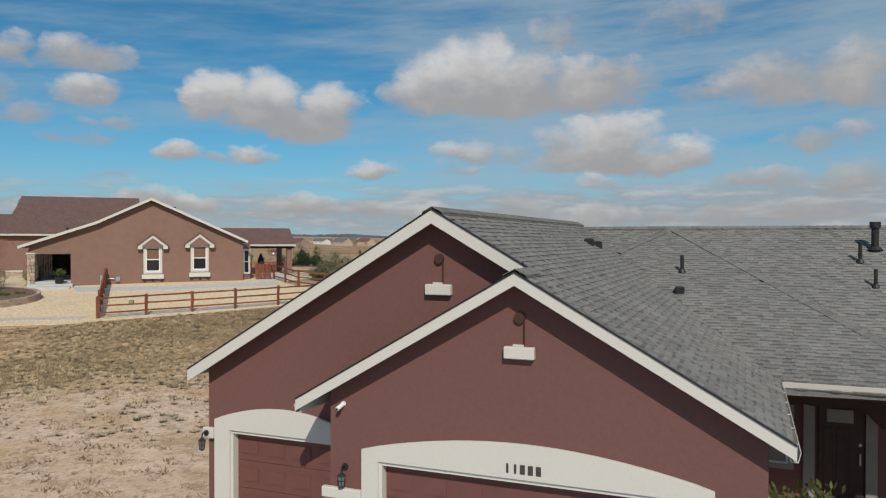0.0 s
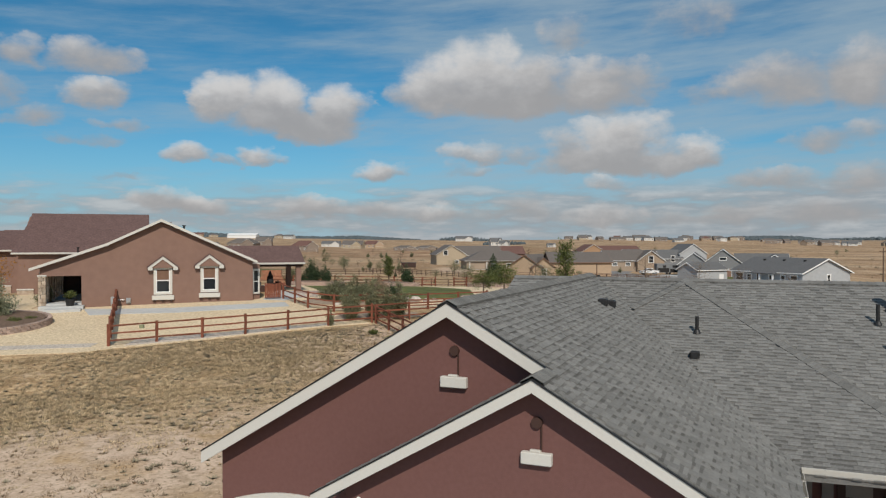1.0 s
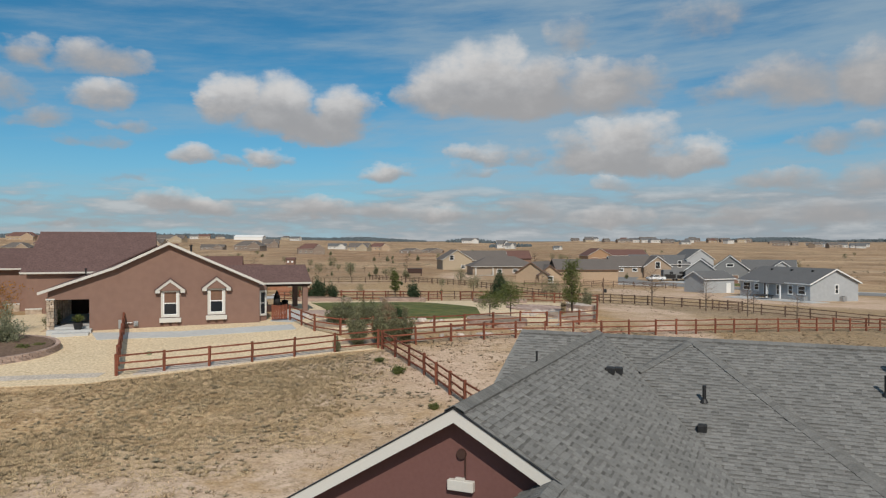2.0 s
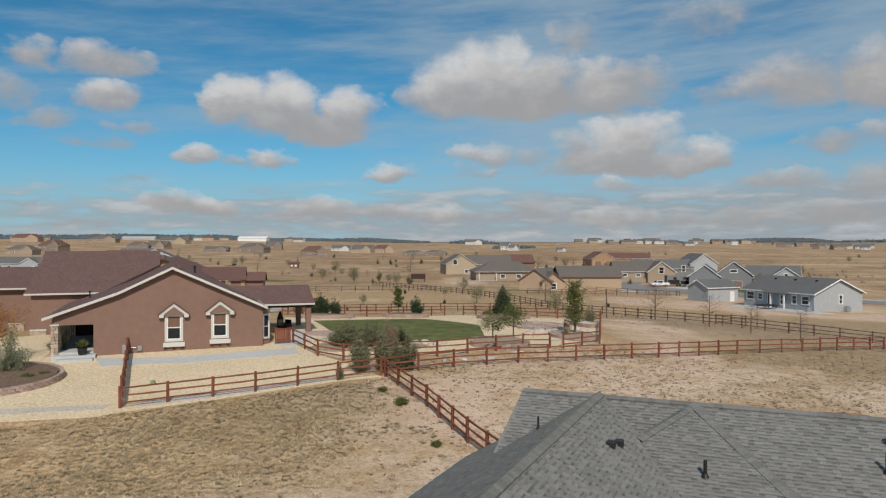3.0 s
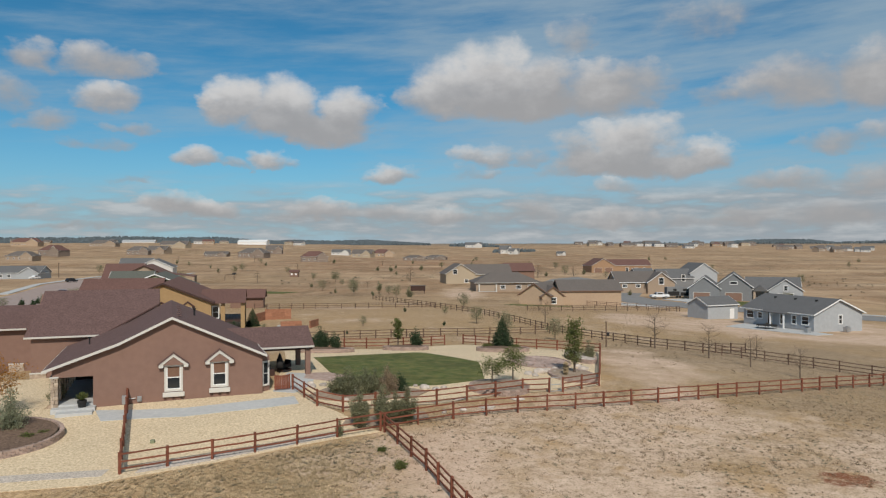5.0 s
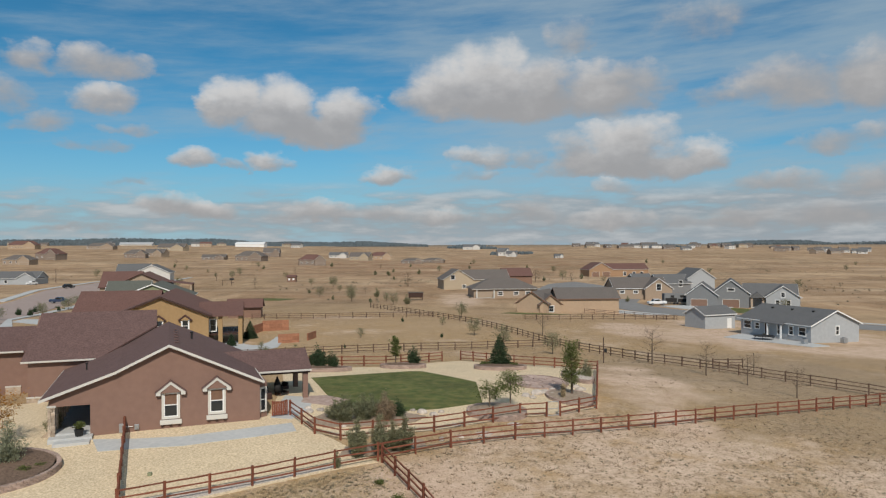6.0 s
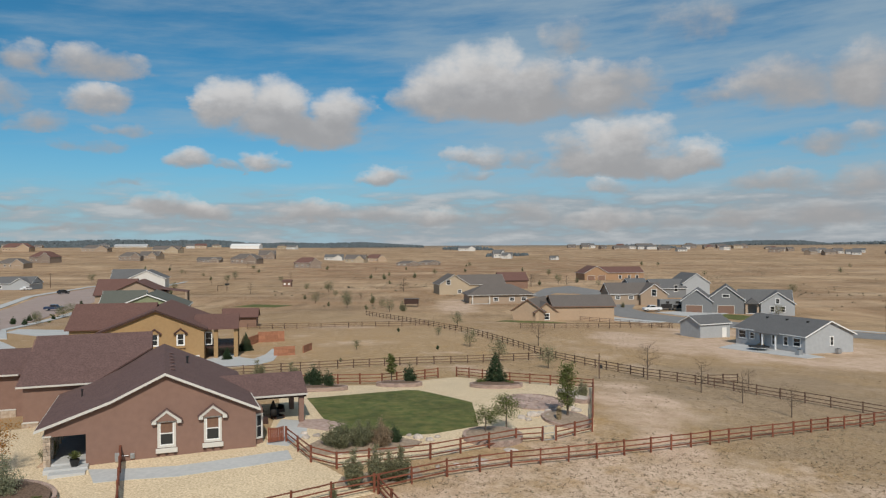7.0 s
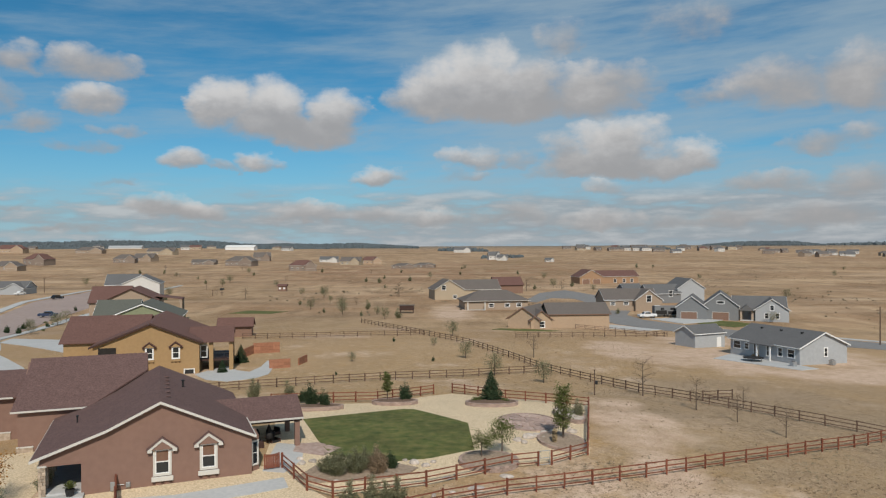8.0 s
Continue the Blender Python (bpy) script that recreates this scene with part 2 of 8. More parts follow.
M_ROAD_RED = mat("reddish_asphalt", (0.34, 0.265, 0.235), (0.41, 0.325, 0.29), 0.6, 0.9, 0.1, 20, 0.5, 0.05, 0.82)
M_SAND = mat("bare_sand", (0.45, 0.34, 0.26), (0.60, 0.48, 0.38), 0.9, 0.95, 0.7, 5, 0.5, 0.12, 0.8, dist=0.06)
M_BARK = mat("bark", (0.10, 0.07, 0.05), (0.20, 0.15, 0.115), 14, 0.95, 0.6, 40, 0.4, 2, 0.7)
M_SPRUCE = mat("spruce_needles", (0.05, 0.085, 0.042), (0.09, 0.13, 0.065), 3, 0.8, 0, 1, 0.4, 1.5, 0.7, island=0.35)
M_SILVER = mat("silver_foliage", (0.25, 0.265, 0.165), (0.39, 0.40, 0.27), 3, 0.85, 0, 1, 0.4, 1.5, 0.75, island=0.35)
M_JUNIPER = mat("juniper_foliage", (0.215, 0.215, 0.12), (0.33, 0.32, 0.195), 3, 0.85, 0, 1, 0.4, 1.5, 0.75, island=0.35)
M_PINE = mat("pine_foliage", (0.17, 0.178, 0.10), (0.29, 0.285, 0.172), 3, 0.85, 0, 1, 0.4, 1.5, 0.75, island=0.4)
M_RUSSET = mat("russet_foliage", (0.29, 0.215, 0.14), (0.42, 0.32, 0.215), 3, 0.85, 0, 1, 0.4, 1.5, 0.75, island=0.35)
M_LEAF = mat("green_leaves", (0.125, 0.155, 0.045), (0.215, 0.235, 0.085), 3, 0.8, 0, 1, 0.4, 1.5, 0.75, island=0.4)
M_LEAF_DRY = mat("dry_leaves", (0.25, 0.18, 0.12), (0.36, 0.27, 0.19), 3, 0.85, 0, 1, 0.4, 1.5, 0.75, island=0.35)
M_LEAF_ORANGE = mat("orange_leaves", (0.33, 0.13, 0.02), (0.45, 0.22, 0.04), 3, 0.8, 0, 1, 0.4, 1.5, 0.75, island=0.35)
M_TUFT = mat("dry_grass", (0.40, 0.285, 0.155), (0.60, 0.465, 0.29), 0.5, 0.95, 0, 1, 0.5, 0.08, 0.75, island=0.3)
M_SAGE = mat("grey_sage", (0.24, 0.175, 0.115), (0.36, 0.275, 0.185), 0.5, 0.95, 0, 1, 0.5, 0.08, 0.75, island=0.35)
M_GOLD = mat("golden_grass", (0.50, 0.355, 0.195), (0.72, 0.55, 0.34), 0.5, 0.95, 0, 1, 0.5, 0.12, 0.75, island=0.4)
M_DARK = mat("dark_metal", (0.025, 0.025, 0.025), (0.04, 0.04, 0.042), 9, 0.5, 0.1, 40, 0.3, 2, 0.8, metal=0.3)
M_CHARCOAL = mat("charcoal_fabric", (0.018, 0.017, 0.017), (0.032, 0.03, 0.03), 9, 0.8, 0.2, 60, 0.3, 2, 0.8)
M_PORCH_SHADE = mat("porch_shade", (0.02, 0.018, 0.016), (0.03, 0.027, 0.025), 2, 0.9, 0, 1, 0)
# brown of doors and trim; also stands for shade on two porch walls
M_BROWN_PAINT_SHADE = mat("dark_brown_paint_and_shade", (0.05, 0.026, 0.02), (0.065, 0.034, 0.027), 4, 0.6, 0.05, 40, 0.3, 1, 0.85)
M_GREY_TRIM = mat("taupe_trim", (0.24, 0.225, 0.205), (0.28, 0.26, 0.24), 4, 0.8, 0.05, 40, 0.3, 1, 0.9)
M_STONE = mat("ledge_stone", (0.33, 0.25, 0.185), (0.52, 0.43, 0.34), 4, 0.9, 0.6, 25, 0.4, 1.5, 0.75, per_object=0.25, island=0.25)
M_WHITE = mat("white_paint", (0.74, 0.74, 0.73), (0.80, 0.80, 0.79), 4, 0.6, 0.05, 40, 0.3, 1, 0.92)
M_BLIND = mat("window_blind", (0.16, 0.09, 0.06), (0.20, 0.115, 0.078), 3, 0.8, 0, 1, 0)
M_METAL = mat("galvanised_metal", (0.40, 0.41, 0.42), (0.50, 0.51, 0.52), 6, 0.45, 0.05, 30, 0.4, 2, 0.85, metal=0.7)
M_NUMBER = mat("dark_bronze", (0.05, 0.045, 0.04), (0.07, 0.06, 0.055), 9, 0.5, 0, 1, 0)


def glass_mat(name, tint):
    m = bpy.data.materials.new(name)
    m.use_nodes = True
    b = m.node_tree.nodes["Principled BSDF"]
    b.inputs["Base Color"].default_value = (*tint, 1)
    b.inputs["Roughness"].default_value = 0.06
    b.inputs["Specular IOR Level"].default_value = 0.6
    return m


M_GLASS = glass_mat("window_glass", (0.022, 0.026, 0.03))
M_LAMP_GLASS = glass_mat("lantern_glass", (0.12, 0.125, 0.125))
M_CARGLASS = glass_mat("car_glass", (0.012, 0.014, 0.016))


def paint(name, c, rough=0.9):
    return mat(name, c, tuple(v * 1.12 for v in c), 2.0, rough, 0.15, 30, 0.4, 0.25, 0.87)


def leafy(m, share=0.45):
    """Let light through the blades."""
    nt = m.node_tree
    bsdf, out = nt.nodes["Principled BSDF"], nt.nodes["Material Output"]
    tr = nt.nodes.new("ShaderNodeBsdfTranslucent")
    nt.links.new(bsdf.inputs["Base Color"].links[0].from_socket, tr.inputs["Color"])
    mx = nt.nodes.new("ShaderNodeMixShader")
    mx.inputs[0].default_value = share
    nt.links.new(bsdf.outputs[0], mx.inputs[1])
    nt.links.new(tr.outputs[0], mx.inputs[2])
    nt.links.new(mx.outputs[0], out.inputs["Surface"])


for m_ in (M_SPRUCE, M_SILVER, M_JUNIPER, M_PINE, M_RUSSET, M_LEAF, M_LEAF_DRY, M_LEAF_ORANGE):
    leafy(m_)


def lie_flat(m):
    """Shade thin dry blades like the turf that they belong to."""
    nt = m.node_tree
    up = nt.nodes.new("ShaderNodeCombineXYZ")
    up.inputs[1].default_value, up.inputs[2].default_value = -0.25, 0.97
    nt.links.new(up.outputs[0], nt.nodes["Principled BSDF"].inputs["Normal"])


for m_ in (M_TUFT, M_GOLD):
    lie_flat(m_)

# ---- building helpers ----
def bm_new():
    return bmesh.new()


def box(bm, x0, y0, z0, x1, y1, z1, m=None, bevel=0.0):
    """An axis-aligned block, bevelled where asked."""
    vs = [bm.verts.new(((x0, x1)[i & 1], (y0, y1)[i >> 1 & 1], (z0, z1)[i >> 2])) for i in range(8)]
    fs = [bm.faces.new([vs[i] for i in f]) for f in ((0, 2, 3, 1), (4, 5, 7, 6), (0, 1, 5, 4), (2, 6, 7, 3), (0, 4, 6, 2), (1, 3, 7, 5))]
    if bevel:
        es = list({e for f in fs for e in f.edges})
        r = bmesh.ops.bevel(bm, geom=es, offset=bevel, segments=1, affect="EDGES", profile=0.5)
        vs = list({v for f in r["faces"] for v in f.verts} | {v for v in vs if v.is_valid})
    if m is not None:
        bmesh.ops.transform(bm, matrix=m, verts=vs)
    return vs


def prism(bm, pts, off):
    """A solid between a flat outline and the same outline shifted by off."""
    off = Vector(off)
    a = [bm.verts.new(p) for p in pts]
    b = [bm.verts.new(Vector(p) + off) for p in pts]
    f1 = bm.faces.new(a)
    f2 = bm.faces.new(list(reversed(b)))
    n = len(pts)
    fs = [f1, f2] + [bm.faces.new((a[(i + 1) % n], a[i], b[i], b[(i + 1) % n])) for i in range(n)]
    bmesh.ops.recalc_face_normals(bm, faces=fs)
    return fs


def tube(bm, p0, p1, r0, r1=None, sides=8, caps=True):
    """A tapered round bar from p0 to p1."""
    p0, p1 = Vector(p0), Vector(p1)
    r1 = r0 if r1 is None else r1
    q = (p1 - p0).to_track_quat("Z", "Y")
    ring = [[bm.verts.new(p + q @ Vector((r * math.cos(2 * math.pi * i / sides), r * math.sin(2 * math.pi * i / sides), 0))) for i in range(sides)] for p, r in ((p0, r0), (p1, r1))]
    for i in range(sides):
        bm.faces.new((ring[0][i], ring[0][(i + 1) % sides], ring[1][(i + 1) % sides], ring[1][i]))
    if caps:
        bm.faces.new(list(reversed(ring[0])))
        bm.faces.new(ring[1])


def finish(bm, name, material, smooth=False):
    me = bpy.data.meshes.new(name)
    bm.to_mesh(me)
    bm.free()
    me.materials.append(material)
    if smooth:
        me.polygons.foreach_set("use_smooth", [True] * len(me.polygons))
    return me


def part(name, bm, material, parent, label="", smooth=False):
    ob = new(name, finish(bm, name, material, smooth))
    ob.parent = parent
    if label:
        ob["label"] = label
    return ob


def piece(name, mesh, parent, m):
    ob = new(name, mesh)
    ob.parent = parent
    ob.matrix_basis = m
    return ob


def thing(name, m, label, category, group="", kind=""):
    ob = new(name)
    ob.matrix_basis = m
    ob.empty_display_size = 0.3
    return tagged(ob, label, category, group, kind)


def solid(name, bm, material, label, category, m=None, group="", kind="", smooth=False):
    ob = new(name, finish(bm, name, material, smooth))
    if m is not None:
        ob.matrix_basis = m
    return tagged(ob, label, category, group, kind)


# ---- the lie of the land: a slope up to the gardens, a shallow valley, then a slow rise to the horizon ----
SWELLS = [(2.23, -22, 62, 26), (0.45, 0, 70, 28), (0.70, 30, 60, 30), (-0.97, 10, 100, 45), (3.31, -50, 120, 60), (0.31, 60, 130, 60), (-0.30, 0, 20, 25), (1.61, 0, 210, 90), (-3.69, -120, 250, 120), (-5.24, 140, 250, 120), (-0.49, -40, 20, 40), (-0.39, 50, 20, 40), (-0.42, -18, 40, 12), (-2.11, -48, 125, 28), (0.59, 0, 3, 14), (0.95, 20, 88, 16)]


def near_height(x, y):
    z = -0.22
    for h, a, b, s in SWELLS:
        z += h * math.exp(-((x - a) ** 2 + (y - b) ** 2) / (2 * s * s))
    return z


CREST = [(-3.2, 6.0), (-0.62, 17.0), (-0.38, 17.0), (-0.20, 12.5), (-0.05, 8.0), (0.06, 6.0), (0.17, 9.5), (0.34, 9.0), (0.45, 1.0), (0.56, -3.0), (3.2, 4.0)]


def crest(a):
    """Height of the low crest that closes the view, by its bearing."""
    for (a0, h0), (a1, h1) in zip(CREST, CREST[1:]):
        if a <= a1:
            k = (a - a0) / (a1 - a0)
            return h0 + (h1 - h0) * k * k * (3 - 2 * k)
    return CREST[-1][1]


def ground(x, y):
    d = math.hypot(x, y)
    k = min(1.0, max(0.0, (d - 280) / 250))
    k = k * k * (3 - 2 * k)
    z = 0.0
    if k < 1:
        z += near_height(x, y) * (1 - k)
    if k > 0:
        top = crest(math.atan2(x, y))
        q = min(1.0, max(0.0, (d - 480) / 1320))
        far = -4.5 + (top + 4.5) * q * q * (3 - 2 * q)
        if d > 1800:
            q = min(1.0, (d - 1800) / 900)
            far += (3.0 - top) * q * q * (3 - 2 * q)
        if d > 2700:
            far += 9.0 * (d - 2700) / 2000
        roll = min(1.0, max(0.0, (d - 500) / 500))
        far += roll * 2.6 * noise.noise(Vector((x / 300, y / 210, 0.3))) + roll * 1.0 * noise.noise(Vector((x / 110, y / 80, 4.3)))
        z += far * k
    return z


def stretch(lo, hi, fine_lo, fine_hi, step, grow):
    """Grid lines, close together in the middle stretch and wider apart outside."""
    out, v, s = [], fine_hi, step
    c = fine_lo
    while c <= fine_hi:
        out.append(c)
        c += step
    while v < hi:
        s *= grow
        v = v + s
        out.append(min(v, hi))
    v, s = fine_lo, step
    while v > lo:
        s *= grow
        v -= s
        out.insert(0, max(v, lo))
    return out


def drape(name, outline, lift, material, label, category, cell=2.0, kind="structure", thick=0.06):
    """A sheet laid over the land inside an outline, with a rim that goes down into the ground."""
    edge = []
    n = len(outline)
    for i in range(n):
        (ax, ay), (bx, by) = outline[i], outline[(i + 1) % n]
        k = max(1, int(math.hypot(bx - ax, by - ay) / cell))
        edge += [(ax + (bx - ax) * j / k, ay + (by - ay) * j / k) for j in range(k)]
    pts = [Vector(p) for p in edge]
    xs, ys = [p[0] for p in edge], [p[1] for p in edge]

    def inside(px, py):
        c = False
        for i in range(len(edge)):
            (ax, ay), (bx, by) = edge[i - 1], edge[i]
            if (ay > py) != (by > py) and px < (bx - ax) * (py - ay) / (by - ay) + ax:
                c = not c
        return c

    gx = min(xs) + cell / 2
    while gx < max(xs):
        gy = min(ys) + cell / 2
        while gy < max(ys):
            if inside(gx, gy) and min((gx - p[0]) ** 2 + (gy - p[1]) ** 2 for p in edge) > (0.35 * cell) ** 2:
                pts.append(Vector((gx, gy)))
            gy += cell
        gx += cell
    ne = len(edge)
    vs, _, fs, *_ = delaunay_2d_cdt(pts, [(i, (i + 1) % ne) for i in range(ne)], [], 1, 1e-5)
    verts = [(v.x, v.y, ground(v.x, v.y) + lift) for v in vs]
    faces = [tuple(f) for f in fs]
    base = len(verts)
    ring = edge
    for x, y in ring:
        verts.append((x, y, ground(x, y) + lift))
    for x, y in ring:
        verts.append((x, y, ground(x, y) - thick))
    for i in range(ne):
        j = (i + 1) % ne
        faces.append((base + i, base + j, base + ne + j, base + ne + i))
    me = bpy.data.meshes.new(name)
    me.from_pydata(verts, [], faces)
    me.materials.append(material)
    me.polygons.foreach_set("use_smooth", [len(p.vertices) == 3 for p in me.polygons])
    return tagged(new(name, me), label, category, kind=kind)

# ---- ground ----
def ground_material():
    """Prairie: straw grass, bare pinkish sand and darker scrub, broken up at three scales."""
    m = bpy.data.materials.new("prairie")
    m.use_nodes = True
    n, l = m.node_tree.nodes, m.node_tree.links
    bsdf = n["Principled BSDF"]
    tc = n.new("ShaderNodeTexCoord").outputs["Object"]

    def tex(scale, detail, seed, squash=1.0):
        mp = n.new("ShaderNodeMapping")
        mp.inputs["Location"].default_value = (seed, seed * 0.7, 0)
        mp.inputs["Scale"].default_value = (scale * squash, scale, scale)
        l.new(tc, mp.inputs["Vector"])
        t = n.new("ShaderNodeTexNoise")
        t.inputs["Scale"].default_value, t.inputs["Detail"].default_value, t.inputs["Roughness"].default_value = 1.0, detail, 0.62
        l.new(mp.outputs[0], t.inputs["Vector"])
        return t.outputs["Fac"]

    def rng(f, lo, hi, a=0.0, b=1.0):
        r = n.new("ShaderNodeMapRange")
        for i, v in enumerate((lo, hi, a, b)):
            r.inputs[i + 1].default_value = v
        l.new(f, r.inputs[0])
        return r.outputs[0]

    def mix(fac, a, b, kind="MIX"):
        x = n.new("ShaderNodeMix")
        x.data_type, x.blend_type = "RGBA", kind
        for s, v in ((0, fac), (6, a), (7, b)):
            if isinstance(v, tuple):
                x.inputs[s].default_value = (*v, 1)
            elif isinstance(v, (int, float)):
                x.inputs[s].default_value = v
            else:
                l.new(v, x.inputs[s])
        return x.outputs[2]

    def calc(op, a, b):
        x = n.new("ShaderNodeMath")
        x.operation = op
        for i, v in enumerate((a, b)):
            if isinstance(v, (int, float)):
                x.inputs[i].default_value = v
            else:
                l.new(v, x.inputs[i])
        return x.outputs[0]

    sp = n.new("ShaderNodeSeparateXYZ")
    l.new(tc, sp.inputs[0])
    grass = mix(rng(tex(2.2, 6, 1), 0.32, 0.68), (0.27, 0.185, 0.095), (0.50, 0.375, 0.225))
    grass = mix(rng(tex(0.045, 5, 9), 0.42, 0.62), grass, (0.36, 0.265, 0.155))
    sand = mix(rng(tex(1.1, 7, 4), 0.3, 0.7), (0.46, 0.355, 0.27), (0.67, 0.55, 0.44))
    scrub = mix(rng(tex(3.0, 6, 14), 0.35, 0.65), (0.20, 0.15, 0.09), (0.34, 0.26, 0.165))
    # grass and sand lie in patches; the graded lot beside the house is mostly bare
    lot_x = calc("MULTIPLY", calc("SUBTRACT", sp.outputs[0], 16.0), 1 / 26)
    lot_y = calc("MULTIPLY", calc("SUBTRACT", sp.outputs[1], 38.0), 1 / 22)
    lot = calc("SUBTRACT", 1.0, calc("ADD", calc("MULTIPLY", lot_x, lot_x), calc("MULTIPLY", lot_y, lot_y)))
    lot = rng(lot, -0.6, 0.6, 0.0, 0.16)
    low_x = calc("MULTIPLY", calc("ADD", sp.outputs[0], 9.0), 1 / 14)
    low_y = calc("MULTIPLY", calc("SUBTRACT", sp.outputs[1], 20.0), 1 / 9)
    low = rng(calc("SUBTRACT", 1.0, calc("ADD", calc("MULTIPLY", low_x, low_x), calc("MULTIPLY", low_y, low_y))), -0.6, 0.8, 0.0, 0.13)
    bare = calc("ADD", calc("ADD", tex(0.055, 7, 21), calc("MULTIPLY", tex(0.45, 6, 30), 0.28)), calc("ADD", lot, low))
    col = mix(rng(bare, 0.68, 0.82), grass, sand)
    col = mix(rng(tex(0.8, 7, 41), 0.56, 0.70, 0.0, 0.75), col, scrub)
    # mottling: small grey-brown clumps and pale worn spots
    col = mix(rng(tex(1.9, 8, 101), 0.54, 0.66, 0.0, 0.55), col, (0.235, 0.18, 0.11))
    col = mix(rng(tex(0.33, 7, 111), 0.53, 0.68, 0.0, 0.65), col, (0.42, 0.285, 0.135))
    col = mix(rng(tex(0.6, 7, 121), 0.56, 0.70, 0.0, 0.6), col, (0.60, 0.48, 0.37))
    # the field inside the far fences is greyer and thinner
    fx = calc("MULTIPLY", calc("SUBTRACT", sp.outputs[0], 44.0), 1 / 34)
    fy = calc("MULTIPLY", calc("SUBTRACT", sp.outputs[1], 86.0), 1 / 38)
    field = calc("SUBTRACT", 1.0, calc("ADD", calc("MULTIPLY", fx, fx), calc("MULTIPLY", fy, fy)))
    field = rng(calc("ADD", field, calc("MULTIPLY", calc("SUBTRACT", tex(0.1, 7, 143), 0.5), 2.6)), -0.1, 0.9, 0.0, 0.85)
    col = mix(field, col, mix(rng(tex(1.4, 8, 151), 0.34, 0.66), (0.20, 0.155, 0.105), (0.355, 0.285, 0.20)))
    # trodden and graded dirt: soft-edged patches
    dirt = None
    for px, py, rx, ry in ((52, 146, 17, 22), (70, 126, 26, 12), (92, 124, 24, 16), (38, 160, 10, 14), (19, 77, 5, 13), (2, 262, 9, 40), (-2, 44, 5, 9), (48, 215, 18, 12), (62, 178, 16, 12), (36, 152, 7, 14), (18.5, 64, 3.5, 9), (19.5, 84, 5.5, 10), (22.5, 78, 3, 8), (76, 150, 12, 24)):
        ex = calc("MULTIPLY", calc("SUBTRACT", sp.outputs[0], px), 1 / rx)
        ey = calc("MULTIPLY", calc("SUBTRACT", sp.outputs[1], py), 1 / ry)
        e = calc("SUBTRACT", 1.0, calc("ADD", calc("MULTIPLY", ex, ex), calc("MULTIPLY", ey, ey)))
        dirt = e if dirt is None else calc("MAXIMUM", dirt, e)
    dirt = rng(calc("ADD", dirt, calc("MULTIPLY", calc("SUBTRACT", tex(0.12, 7, 33), 0.5), 3.2)), 0.0, 0.9)
    # far fields: long straw bands with rust and olive between
    dist = n.new("ShaderNodeVectorMath")
    dist.operation = "LENGTH"
    l.new(tc, dist.inputs[0])
    band = tex(0.010, 8, 55, 0.4)
    farc = mix(rng(band, 0.36, 0.64), (0.31, 0.20, 0.117), (0.50, 0.372, 0.24))
    farc = mix(rng(tex(0.02, 6, 63, 0.5), 0.52, 0.70, 0.0, 0.8), farc, (0.21, 0.15, 0.098))
    # a long rusty bank and its scrub, streaks along the view
    rx_ = calc("MULTIPLY", calc("ADD", sp.outputs[0], 25.0), 1 / 165)
    ry_ = calc("MULTIPLY", calc("SUBTRACT", sp.outputs[1], 700.0), 1 / 240)
    rusty = calc("SUBTRACT", 1.0, calc("ADD", calc("MULTIPLY", rx_, rx_), calc("MULTIPLY", ry_, ry_)))
    rusty = rng(calc("ADD", rusty, calc("MULTIPLY", calc("SUBTRACT", tex(0.012, 7, 251, 1.6), 0.5), 3.4)), -0.2, 0.9, 0.0, 0.75)
    farc = mix(rusty, farc, (0.29, 0.165, 0.095))
    farc = mix(rng(tex(0.011, 9, 301, 2.6), 0.50, 0.62, 0.0, 0.75), farc, (0.235, 0.155, 0.09))
    farc = mix(rng(tex(0.016, 9, 313, 3.4), 0.53, 0.66, 0.0, 0.7), farc, (0.53, 0.41, 0.275))
    farc = mix(rng(tex(0.045, 9, 331, 3.0), 0.51, 0.62, 0.0, 0.6), farc, (0.19, 0.138, 0.085))
    farc = mix(rng(tex(0.0045, 6, 347, 1.5), 0.52, 0.66, 0.0, 0.55), farc, (0.27, 0.20, 0.115))
    farc = mix(rng(tex(0.05, 8, 211, 0.3), 0.50, 0.66, 0.0, 0.6), farc, (0.20, 0.145, 0.095))
    farc = mix(rng(tex(0.035, 8, 223, 0.3), 0.54, 0.68, 0.0, 0.5), farc, (0.54, 0.43, 0.31))
    farc = mix(rng(tex(0.013, 5, 77, 0.4), 0.60, 0.70, 0.0, 0.7), farc, (0.56, 0.43, 0.30))
    col = mix(rng(calc("ADD", dist.outputs["Value"], calc("MULTIPLY", tex(0.02, 5, 131), 120.0)), 170, 330), col, farc)
    col = mix(dirt, col, mix(rng(tex(0.7, 7, 48), 0.3, 0.7), (0.46, 0.345, 0.26), (0.64, 0.515, 0.415)))
    rust_x = calc("MULTIPLY", calc("SUBTRACT", sp.outputs[0], 23.0), 1 / 2.2)
    rust_y = calc("MULTIPLY", calc("SUBTRACT", sp.outputs[1], 44.4), 1 / 1.6)
    rust = calc("SUBTRACT", 1.0, calc("ADD", calc("MULTIPLY", rust_x, rust_x), calc("MULTIPLY", rust_y, rust_y)))
    rust = rng(calc("ADD", rust, calc("MULTIPLY", calc("SUBTRACT", tex(0.9, 6, 71), 0.5), 3.5)), 0.2, 0.7, 0.0, 0.9)
    col = mix(rust, col, (0.20, 0.075, 0.04))
    # haze painted in: beyond 2600 m the ground greys with distance
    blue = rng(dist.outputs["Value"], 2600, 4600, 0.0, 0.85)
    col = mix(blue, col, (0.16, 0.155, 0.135))
